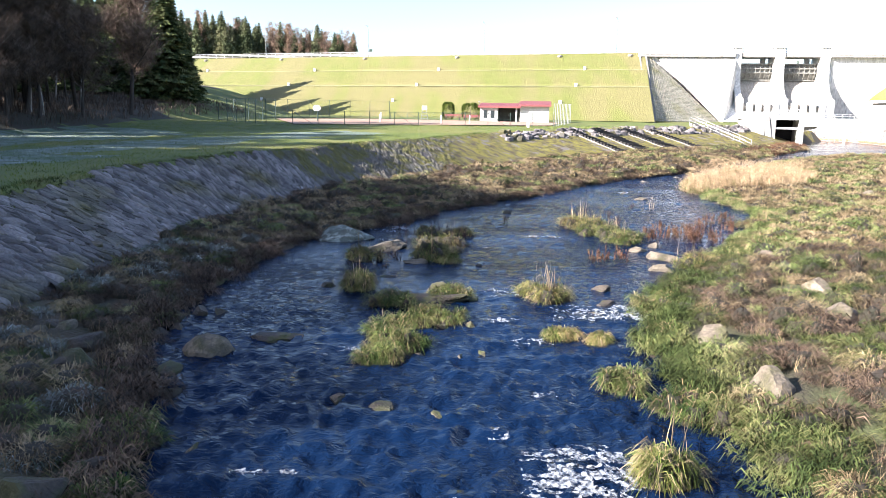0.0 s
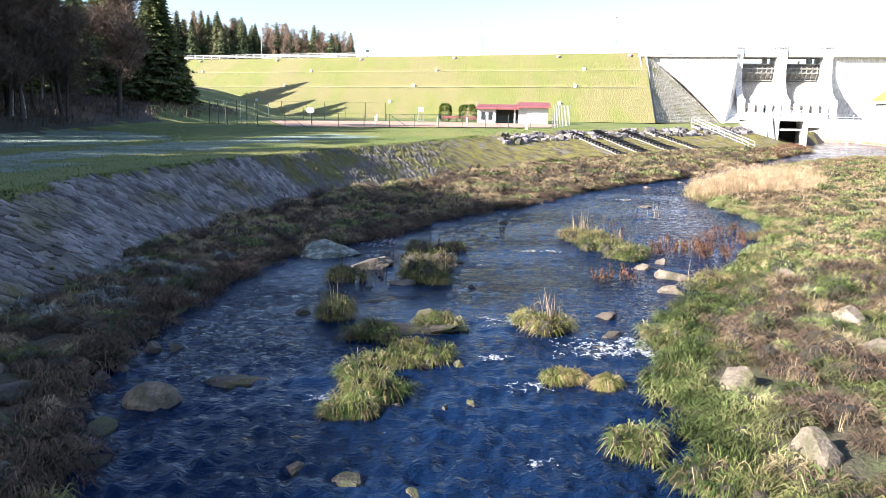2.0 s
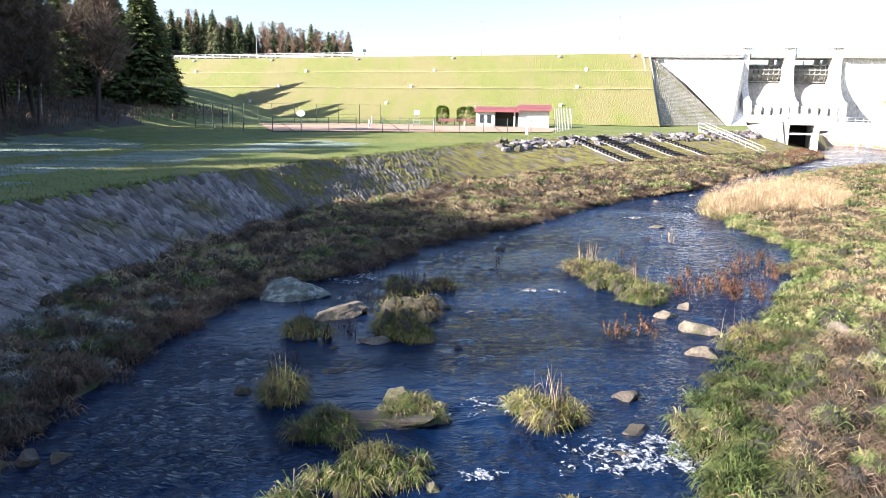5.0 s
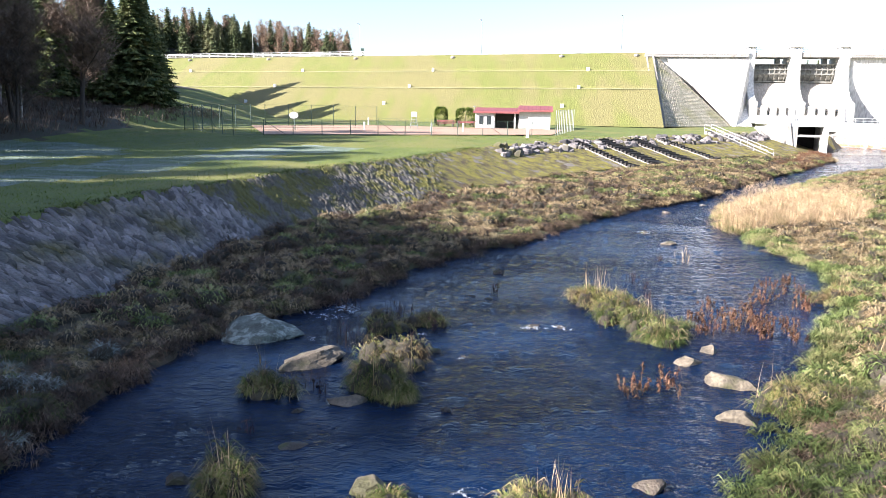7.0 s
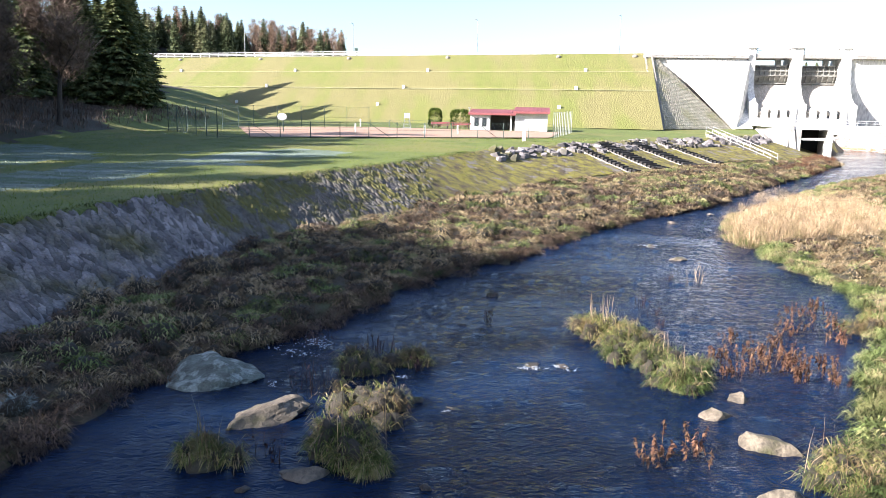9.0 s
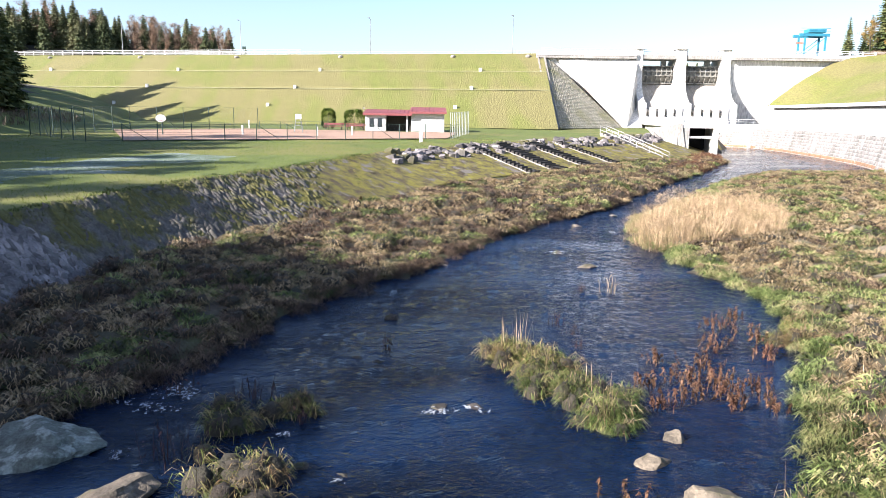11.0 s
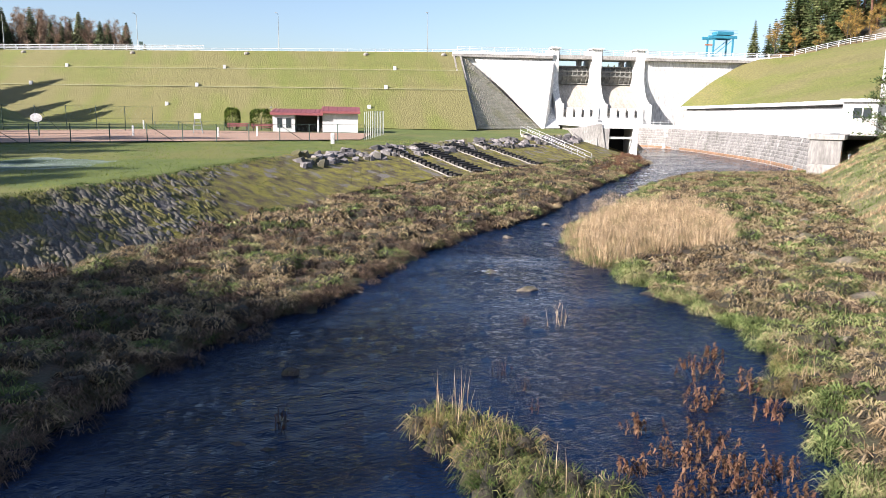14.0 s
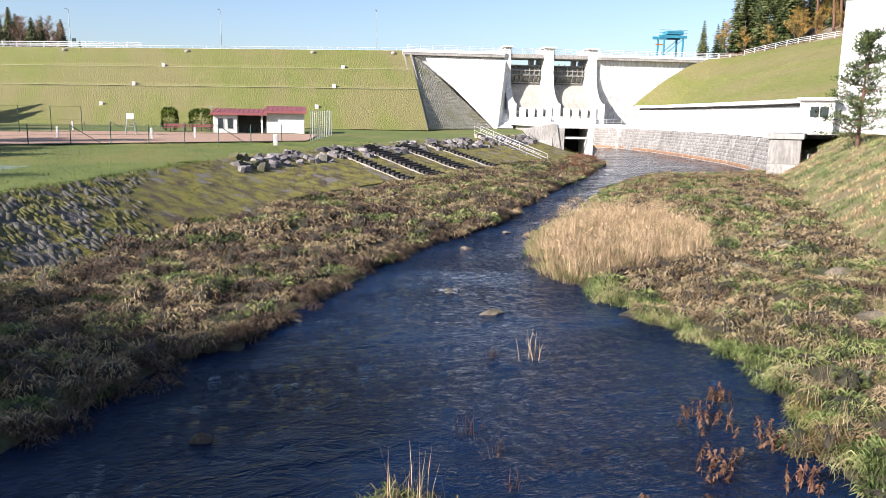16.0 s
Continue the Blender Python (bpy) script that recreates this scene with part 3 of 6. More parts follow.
railing("basin_railing", [(49.6, 121.4, 5.6), (54.5, 120.5, 5.6), (65.5, 160, 5.6)], 1.0, M_RAIL, 2, 2.0, 0.03, 0.025, label="thin white tube railing on the outlet deck")
bm = bmesh.new()
f = [(45.4, 122.6, 4.7), (49.4, 121.0, 5.55), (50.4, 120.9, 0.4), (49.0, 120.2, 0.4)]
lo = [bm.verts.new(p) for p in f]
hi = [bm.verts.new(Vector(p) + Vector((-0.3, 0.6, 0))) for p in f]
bm.faces.new(lo), bm.faces.new(hi[::-1])
for i in range(4):
    bm.faces.new((lo[i], lo[(i + 1) % 4], hi[(i + 1) % 4], hi[i]))
bmesh.ops.recalc_face_normals(bm, faces=bm.faces[:])
tagged(part("outlet_wing_wall", bm, M_CONC2), "grey concrete wing wall beside the outlet", "wall", kind="structure")

CURVE = [(64, 161), (70, 161.2), (75.4, 159.7), (78.4, 152.6), (76.3, 139), (72.6, 126), (69.8, 116.5), (66.7, 107.5), (62.5, 98.5), (57.2, 88.6)]


def on_curve(d):
    for (ax, ay), (bx, by) in zip(CURVE, CURVE[1:]):
        l = math.hypot(bx - ax, by - ay)
        if d <= l:
            t = d / l
            return Vector((ax + (bx - ax) * t, ay + (by - ay) * t, 0)), Vector((-(by - ay) / l, (bx - ax) / l, 0))
        d -= l
    return Vector((bx, by, 0)), Vector((-(by - ay) / l, (bx - ax) / l, 0))


CLEN = sum(math.hypot(b[0] - a[0], b[1] - a[1]) for a, b in zip(CURVE, CURVE[1:]))
M_BASIN = mat("basin_masonry", (0.33, 0.315, 0.295), (0.25, 0.235, 0.22), 0.9, rough=0.9, fine=5, island=0.08, bump=0.4, third=(0.17, 0.16, 0.145), third_scale=0.35, third_at=(0.5, 0.68), stretch=(1, 1, 0.25))
M_BASINWET = mat("basin_rust_stain", (0.34, 0.19, 0.10), (0.26, 0.15, 0.09), 0.8, rough=0.8, fine=5, island=0.15, bump=0.4)


def wall_at(d, z, out=0.0):
    p, n = on_curve(d)
    lean = 0.28 * (z - 0.8) * (0.3 + 0.7 * min(1, d / CLEN * 1.5))
    return p + n * (lean - out) + Vector((0, 0, z))


def strip(name, rows_, material, parent=None):
    vs, fs, n = [], [], 90
    for i in range(n + 1):
        for z, out in rows_:
            vs.append(tuple(wall_at(CLEN * i / n, z, out)))
    k = len(rows_)
    for i in range(n):
        for j in range(k - 1):
            a = i * k + j
            fs.append((a, a + k, a + k + 1, a + 1))
    return raw(name, vs, fs, material, parent)


basin = strip("basin_wall", [(-0.5, 0), (5.1, 0), (5.1, -1.0), (-0.5, -2.5)], M_CONC2)
tagged(basin, "curved battered masonry wall round the stilling basin", "wall", kind="structure")
bv, bf, wv, wf = [], [], [], []
rng = random.Random(3)
for j in range(10):
    z0 = 0.4 + j * 0.45
    d = rng.random()
    while d < CLEN:
        l = 1.0 + 0.5 * rng.random()
        e = min(CLEN, d + l)
        vv, ff = (wv, wf) if z0 + 0.3 * noise.noise(Vector((d * 0.15, 0, 0))) < 0.95 else (bv, bf)
        b = len(vv)
        o = 0.0 + 0.015 * rng.random()
        for dd_, zz, oo in ((d + 0.01, z0 + 0.01, 0), (e - 0.01, z0 + 0.01, 0), (e - 0.01, z0 + 0.44, 0), (d + 0.01, z0 + 0.44, 0)):
            vv.append(tuple(wall_at(dd_, zz, -0.03)))
        for dd_, zz in ((d + 0.03, z0 + 0.03), (e - 0.03, z0 + 0.03), (e - 0.03, z0 + 0.42), (d + 0.03, z0 + 0.42)):
            vv.append(tuple(wall_at(dd_, zz, o)))
        for k in range(4):
            ff.append((b + k, b + (k + 1) % 4, b + 4 + (k + 1) % 4, b + 4 + k))
        ff.append((b + 4, b + 5, b + 6, b + 7))
        d = e
tagged(raw("block", bv, bf, M_BASIN, basin), kind="stuff")
tagged(raw("stained_block", wv, wf, M_BASINWET, basin), kind="stuff")
cop = strip("coping", [(4.55, 0.12), (5.25, 0.12), (5.25, -1.2), (4.55, -1.2)], M_CONC, basin)
bm = bmesh.new()
pts = [wall_at(CLEN * i / 40, 5.1, -0.9) for i in range(41)]
out = [on_curve(CLEN * i / 40) for i in range(41)]
a_ = [bm.verts.new((p.x, p.y, 5.1)) for p in pts]
b_ = [bm.verts.new((p.x + o[1].x * 7.5, p.y + o[1].y * 7.5, 5.1)) for p, o in zip(pts, out)]
for i in range(40):
    bm.faces.new((a_[i], a_[i + 1], b_[i + 1], b_[i]))
bmesh.ops.recalc_face_normals(bm, faces=bm.faces[:])
tagged(part("basin_walkway", bm, M_CONC2), "grey concrete walkway behind the basin wall", "walkway", kind="structure")
railing("walkway_railing", [tuple(wall_at(d, 5.25, -0.3)) for d in np.linspace(12, CLEN - 3, 22)], 0.95, M_RAIL, 2, 2.0, 0.03, 0.022, label="thin white tube railing on the basin wall")

# long low white building set into the hillside, with a flat roof
HALL = [(85.5, 158), (85, 150), (81.5, 138), (78.4, 126), (75.4, 116), (72.2, 106), (69, 98), (66.5, 92)]
hall = empty("machine_hall", Matrix(), "long low white building with an overhanging flat roof", "building")
for nm, z0, z1, o0, o1, mm in (("wall", 4.9, 8.1, 0, 6, M_WHITE), ("shadow_gap", 8.1, 8.45, 0.35, 6, M_CONC2), ("roof", 8.45, 8.95, -0.75, 6, M_CONC)):
    bm = bmesh.new()
    L0 = []
    for i, p in enumerate(HALL):
        a, b = HALL[max(0, i - 1)], HALL[min(len(HALL) - 1, i + 1)]
        t = Vector((b[0] - a[0], b[1] - a[1], 0)).normalized()
        n = Vector((-t.y, t.x, 0))
        L0.append([bm.verts.new((p[0] + n.x * o, p[1] + n.y * o, z)) for o, z in ((o0, z0), (o0, z1), (o1, z1), (o1, z0))])
    for r0, r1 in zip(L0, L0[1:]):
        for k in range(4):
            bm.faces.new((r0[k], r0[(k + 1) % 4], r1[(k + 1) % 4], r1[k]))
    bm.faces.new(L0[0]), bm.faces.new(L0[-1][::-1])
    bmesh.ops.recalc_face_normals(bm, faces=bm.faces[:])
    part(nm, bm, mm, hall)

# grassed abutment above the hall, with the road on top
TOPL = [(102, 161.5, 18.6), (108, 156, 19.3), (111, 145, 20.8), (114, 128, 21.8), (117, 108, 22.6), (119, 88, 23.2)]
BOTL = [(86.5, 161.5, 8.9), (88.5, 150, 8.9), (85, 138, 8.9), (80, 120, 8.9), (75.5, 104, 8.9), (70, 88, 8.9)]
av, af = [], []
n, k = 50, 20
for i in range(n + 1):
    s = i / n * 5
    q = min(4, int(s))
    for j in range(k + 1):
        a = Vector(BOTL[q]).lerp(Vector(BOTL[q + 1]), s - q)
        b = Vector(TOPL[q]).lerp(Vector(TOPL[q + 1]), s - q)
        p = a.lerp(b, j / k)
        p.z += 0.25 * noise.noise(p * 0.3) + 0.8 * math.sin(j / k * math.pi)
        av.append(tuple(p))
for i in range(n):
    for j in range(k):
        a = i * (k + 1) + j
        af.append((a, a + k + 1, a + k + 2, a + 1))
tagged(raw("abutment_slope", av, af, M_DAMGRASS, smooth=True), "mown grass abutment slope above the white hall", "grass slope", kind="structure")
railing("hillside_railing", [(p[0], p[1], p[2] + 0.1) for p in TOPL[1:]], 1.0, M_RAIL, 3, 2.5, 0.05, 0.04, label="pale steel railing along the hillside road")
# wooded hill behind
hv, hf = [], []
for i in range(31):
    s = i / 30 * 5
    q = min(4, int(s))
    b = Vector(TOPL[q]).lerp(Vector(TOPL[q + 1]), s - q)
    for j in range(13):
        w = j / 12
        hv.append((b.x + w * 90 + 2, b.y + w * 40, b.z - 0.2 + 0.8 * noise.noise(Vector((b.x * 0.1, b.y * 0.1 + w * 9, 3))) * min(1, w * 8) + 30 * w))
for i in range(30):
    for j in range(12):
        a = i * 13 + j
        hf.append((a, a + 13, a + 14, a + 1))
M_AUTUMN = mat("autumn_hillside", (0.20, 0.12, 0.05), (0.13, 0.105, 0.045), 0.5, fine=4, bump=1.0, third=(0.30, 0.25, 0.19), third_scale=0.2)
tagged(raw("right_hill", hv, hf, M_AUTUMN, smooth=True), "steep hillside with autumn leaves and scrub", "hill", kind="structure")

# tall white power building
tower = empty("power_building", pose(65.5, 89.9, 4.9, 0, 0, -47), "tall plain white rendered building with flat parapet", "building")
bm = bmesh.new()
box(bm, 0, 20, 0, 14, -0.5, 13.6)
part("wall", bm, M_WHITE, tower)
bm = bmesh.new()
box(bm, -0.25, 20.2, -0.25, 14.2, 13.6, 14.0)
part("roof_edge", bm, M_KERB, tower)
low = empty("low_annex", pose(63.3, 92.2, 4.9, 0, 0, -47), "low white annex with a small dark window", "building")
bm = bmesh.new()
box(bm, 0, 3.2, -1.5, 4, -0.3, 3.6)
part("wall", bm, M_WHITE, low)
bm = bmesh.new()
box(bm, -0.3, 3.5, -1.9, 4.2, 3.6, 3.9)
part("roof", bm, M_CONC, low)
for x0 in (1.0, 1.9):
    bm = bmesh.new()
    box(bm, x0, x0 + 0.8, -1.53, -1.48, 1.9, 3.0)
    part("window", bm, M_GLASS, low)

# niche with steps in the end of the basin wall
ni = empty("wall_niche", pose(57.3, 85.0, 0, 0, 0, 45), "concrete wall end with a dark doorway and rail", "niche", kind="structure")
for nm, x0, x1, y0, y1, z0, z1, mm in (("plinth", -1.6, 4.2, -0.8, 3, -0.3, 2.35, M_CONC2), ("left_pier", -1.3, 0.1, 0.2, 3, 2.35, 4.95, M_BASIN), ("lintel", -1.5, 9.8, 0.0, 3.2, 4.7, 5.2, M_CONC2), ("opening", 0.1, 1.1, 1.6, 2.6, 2.35, 4.7, M_DARK), ("right_pier", 1.1, 9.5, 0.5, 3, 0.5, 4.7, M_BASIN)):
    bm = bmesh.new()
    box(bm, x0, x1, y0, y1, z0, z1, bevel=0.03)
    part(nm, bm, mm, ni)
bm = bmesh.new()
box(bm, -1.15, -0.1, 0.17, 0.2, 2.6, 3.7)
part("sign_panel", bm, mat("orange_panel", (0.50, 0.22, 0.10), (0.6, 0.5, 0.4), 3.0, bump=0), ni, "faded orange and white sign panel")
railing("niche_railing", [(57.5, 84.6, 2.35), (59.5, 86.4, 2.35)], 1.0, M_RAIL, 2, 1.0, 0.025, 0.02, label="white tube railing in front of the niche")

# ---------------------------------------------------------------- hut and playing court
hx = Vector((0.993, -0.12, 0))
HUT = Matrix(((hx.x, -hx.y, 0, 4.6), (hx.y, hx.x, 0, 126.5), (0, 0, 1, 3.75), (0, 0, 0, 1)))
hut = empty("clubhouse", HUT, "small white clubhouse with red roofs and an open porch", "hut")
for nm, x0, x1, y0, y1, z0, z1, mm in (
        ("wall", 0, 2.9, 0, 5, -0.4, 2.3, M_WHITE), ("porch_back", 2.9, 6.4, 2.2, 2.4, -0.4, 2.3, M_WOODDK), ("porch_floor", 2.9, 6.4, 0, 2.2, -0.4, 0.05, M_CONC2),
        ("porch_post", 5.8, 6.05, 0.05, 0.3, 0, 2.3, M_WHITE), ("annex_wall", 6.5, 11.2, 0.2, 5, -0.4, 2.6, M_WHITE),
        ("porch_side", 6.2, 6.5, 1.0, 5, -0.4, 2.3, M_WOODDK)):
    bm = bmesh.new()
    box(bm, x0, x1, y0, y1, z0, z1, bevel=0.02)
    part(nm, bm, mm, hut)
for x0, x1, zf, zb in ((-0.3, 6.6, 2.3, 2.95), (6.3, 11.5, 2.6, 3.35)):
    bm = bmesh.new()
    prism(bm, [(-0.5, zf), (5.2, zb), (5.2, zb + 0.2), (-0.5, zf + 0.3)], "x", x0, x1)
    roof = part("roof", bm, M_RED, hut)
    for k in range(int((x1 - x0) / 0.6)):
        rb = bmesh.new()
        xx = x0 + 0.3 + k * 0.6
        prism(rb, [(-0.5, zf + 0.3), (5.2, zb + 0.2), (5.2, zb + 0.25), (-0.5, zf + 0.35)], "x", xx - 0.03, xx + 0.03)
        part("seam", rb, M_RED, roof)
for x0 in (0.5, 1.65):
    bm = bmesh.new()
    box(bm, x0, x0 + 0.8, -0.03, 0.03, 0.55, 1.95)
    w = part("window", bm, M_WHITE, hut)
    bm = bmesh.new()
    box(bm, x0 + 0.08, x0 + 0.72, -0.05, -0.03, 0.63, 1.87)
    part("pane", bm, M_GLASS, w)
bm = bmesh.new()
box(bm, 3.2, 4.1, 2.12, 2.2, 0.05, 2.0)
part("door", bm, M_WOODDK, hut)
bm = bmesh.new()
rod(bm, (-0.2, 0.3, 2.6), (-0.2, 0.3, 3.3), 0.03)
box(bm, -0.35, -0.05, 0.1, 0.4, 3.2, 3.35)
part("roof_lamp", bm, M_GALV, hut)

court = raw("court", [(-19, 93, 0), (13.0, 103.4, 0), (17, 121, 0), (-12, 127, 0), (-27, 118, 0)], [(0, 1, 2, 3, 4)], M_CLAY)
for v in court.data.vertices:
    v.co.z = float(np.interp(v.co.y, *LAWN_Z)) + 0.10
tagged(court, "red clay playing court surface", "court", kind="structure")


def on_land(x, y, lift=0.0):
    return Vector((x, y, float(land(np.array([x]), np.array([y]))[0][0]) + lift))


def mesh_fence(name, pts, height, label, gap=3.0, mat_=None, braces=True, net=0.12):
    mat_ = mat_ or M_GREENPOST
    P = [on_land(*p) for p in pts]
    e = empty(name, Matrix.Translation(P[0]), label, "fence", "fences round the court")
    iv = Matrix.Translation(-P[0])
    up = Vector((0, 0, height))
    for a, b in zip(P, P[1:]):
        n = max(1, round((b - a).length / gap))
        for i in range(n + 1):
            p = a.lerp(b, i / n)
            bm = bmesh.new()
            rod(bm, iv @ (p - Vector((0, 0, 0.2))), iv @ (p + up), 0.045, seg=6)
            part("post", bm, mat_, e)
            if braces and i % 4 == 1 and i < n:
                bm = bmesh.new()
                rod(bm, iv @ (p + up * 0.95), iv @ (a.lerp(b, min(1, (i + 0.75) / n)) + Vector((0, 0, 0.1))), 0.03, seg=5)
                part("brace", bm, mat_, e)
        for z in (0.12, height * 0.5, height - 0.05):
            bm = bmesh.new()
            rod(bm, iv @ (a + Vector((0, 0, z))), iv @ (b + Vector((0, 0, z))), 0.012, seg=4)
            part("line_wire", bm, mat_, e)
        # wire net: crossing thin strands
        vs, fs = [], []
        L = (b - a).length
        d = (b - a) / L
        m = int(L / (net * 4))
        for i in range(m):
            for s in (-1, 1):
                p = a + d * (i * net * 4)
                q = p + d * (s * height * 0.6) + up
                if not 0 <= (q - a).dot(d) <= L:
                    continue
                o = len(vs)
                w = d * 0.006
                for c in (p - w, p + w, q + w, q - w):
                    vs.append(tuple(iv @ c))
                fs.append((o, o + 1, o + 2, o + 3))
        if fs:
            tagged(raw("wire_net", vs, fs, M_GALV, e), kind="stuff")
    return e


mesh_fence("court_fence", [(-22, 92), (13.5, 103.5)], 1.7, "low wire-net fence on green steel posts")
mesh_fence("tall_fence", [(13.5, 103.5), (18.5, 121)], 3.0, "tall pale wire-net fence on steel posts", 1.6, M_GALV, False)
mesh_fence("cage_fence", [(-31, 103), (-22, 92)], 3.0, "tall dark wire-net ball-court fence")
mesh_fence("cage_fence", [(-31, 103), (-25, 118), (-10, 124)], 3.0, "tall dark wire-net ball-court fence")
mesh_fence("back_fence", [(-10, 126), (4, 127.5)], 1.2, "low green wire-net fence behind the court")

# basketball hoop
e = empty("basketball_hoop", Matrix.Translation(on_land(-18.4, 105.5)), "basketball hoop with a pale rounded board on a post", "hoop")
bm = bmesh.new()
rod(bm, (0, 0.6, 0), (0, 0.6, 1.7), 0.07)
rod(bm, (0, 0.6, 1.6), (0, 0.1, 1.85), 0.05)
part("post", bm, M_GREENPOST, e)
bm = bmesh.new()
prism(bm, [(0.55 * math.cos(t), 1.85 + 0.42 * math.sin(t)) for t in np.linspace(0, 2 * math.pi, 20)[:-1]], "y", 0, 0.05)
part("backboard", bm, M_WHITE, e)
bm = bmesh.new()
for t in range(10):
    a, b = t / 10 * 6.283, (t + 1) / 10 * 6.283
    rod(bm, (0.23 * math.cos(a), -0.3 + 0.23 * math.sin(a), 1.6), (0.23 * math.cos(b), -0.3 + 0.23 * math.sin(b), 1.6), 0.015, seg=4)
part("rim", bm, M_RED, e)

# umpire chair
e = empty("umpire_chair", Matrix.Translation(on_land(-4.1, 115.5)), "pale tall umpire chair on splayed tube legs", "chair")
for sx in (-1, 1):
    for sy in (-1, 1):
        bm = bmesh.new()
        rod(bm, (0.55 * sx, 0.5 * sy, 0), (0.3 * sx, 0.25 * sy, 1.75), 0.03)
        part("leg", bm, M_GALV, e)
bm = bmesh.new()
box(bm, -0.38, 0.38, -0.3, 0.3, 1.72, 1.8, bevel=0.02)
part("seat", bm, M_WHITE, e)
bm = bmesh.new()
box(bm, -0.38, 0.38, 0.24, 0.3, 1.8, 2.35, bevel=0.02)
part("backrest", bm, M_WHITE, e)
for z in (0.5, 0.95, 1.35):
    bm = bmesh.new()
    w = 0.55 - z * 0.14
    box(bm, -w, w, -w * 0.9 - 0.03, -w * 0.9 + 0.03, z - 0.03, z + 0.03)
    part("rung", bm, M_GALV, e)


def bench(p, ang):
    e = empty("bench", p @ pose(0, 0, 0, 0, 0, ang), "red slatted bench beside the clubhouse", "bench", "benches at the court")
    for k in range(3):
        bm = bmesh.new()
        box(bm, -1.4, 1.4, -0.25 + k * 0.17, -0.11 + k * 0.17, 0.42, 0.47, bevel=0.01)
        part("seat_slat", bm, M_RED, e)
    for k in range(2):
        bm = bmesh.new()
        box(bm, -1.4, 1.4, 0.28, 0.32, 0.58 + k * 0.18, 0.72 + k * 0.18, bevel=0.01)
        part("back_slat", bm, M_RED, e)
    for x in (-1.1, 1.1):
        bm = bmesh.new()
        box(bm, x - 0.04, x + 0.04, -0.25, 0.3, 0, 0.42)
        box(bm, x - 0.04, x + 0.04, 0.24, 0.3, 0.42, 0.95)
        part("leg", bm, M_WOODDK, e)


bench(Matrix.Translation(on_land(0.2, 125.6, 0.12)), -7)
bench(Matrix.Translation(on_land(3.2, 125.1, 0.12)), -7)


def marker(p, h=1.0, w=0.17, label="short white concrete marker post in grass"):
    bm = bmesh.new()
    box(bm, -w, w, -w, w, -0.2, h, bevel=0.03)
    ob = part("marker_post", bm, M_WHITE)
    ob.matrix_world = Matrix.Translation(p)
    return tagged(ob, label, "marker", "white survey markers")


marker(on_land(9.4, 96.4))
for x, y in ((-10, 108), (-1.5, 107), (2.5, 110), (-12, 131)):
    marker(on_land(x, y), 1.15, 0.1, "slim white net post at the court")
# survey markers on the dam, in three rows, and round lamps near the crest
for v, us in ((0.27, (0.46, 0.62, 0.78, 0.94)), (0.53, (0.45, 0.61, 0.77, 0.935)), (0.78, (0.44, 0.60, 0.76, 0.925))):
    for u in us:
        p = dam_face(u, v)
        marker(p, 0.55, 0.28, "small white survey marker on the grass dam")
for u in (0.43, 0.55, 0.67, 0.79, 0.91, 0.985):
    p = dam_face(u, 0.055)
    bm = bmesh.new()
    bmesh.ops.create_uvsphere(bm, u_segments=10, v_segments=7, radius=0.55)
    bmesh.ops.scale(bm, verts=bm.verts, vec=(1, 1, 0.75))
    ob = part("drain_cap", bm, M_KERB)
    ob.matrix_world = Matrix.Translation(p + Vector((0, 0, 0.1)))
    tagged(ob, "rounded pale concrete cap near the dam crest", "drain cap", "caps along the crest")

# street lamps on the crest
for k, u in enumerate((0.50, 0.655, 0.81, 0.965)):
    p = dam_face(u, 0) - cn * 6.0
    e = empty("street_lamp", Matrix.Translation(p), "slim grey street lamp on the dam crest", "street lamp", "lamps along the crest")
    bm = bmesh.new()
    rod(bm, (0, 0, 0), (0, 0, 8.2), 0.10, 0.05, 8)
    part("pole", bm, M_GALV, e)
    bm = bmesh.new()
    rod(bm, (0, 0, 8.1), tuple(cn * 0.9 + Vector((0, 0, 8.3))), 0.035, seg=5)
    part("arm", bm, M_GALV, e)
    bm = bmesh.new()
    q = cn * 1.1 + Vector((0, 0, 8.3))
    box(bm, q.x - 0.25, q.x + 0.25, q.y - 0.15, q.y + 0.15, q.z - 0.06, q.z + 0.06, bevel=0.03)
    part("lamp_head", bm, M_KERB, e)
    if k == 1:
        bm = bmesh.new()
        box(bm, 0.3, 1.1, -0.03, 0.03, 1.6, 2.4)
        part("sign", bm, M_GREENPOST, e)
for p in (spw(52, 3, 18.4),):
    e = empty("street_lamp", Matrix.Translation(p), "slim white lamp post on the spillway bridge", "street lamp", "lamps along the crest")
    bm = bmesh.new()
    rod(bm, (0, 0, 0), (0, 0, 8.5), 0.13, 0.07, 8)
    part("pole", bm, M_GALV, e)
    bm = bmesh.new()
    box(bm, -0.9, 0.1, -0.15, 0.15, 8.4, 8.55, bevel=0.03)
    part("lamp_head", bm, M_KERB, e)

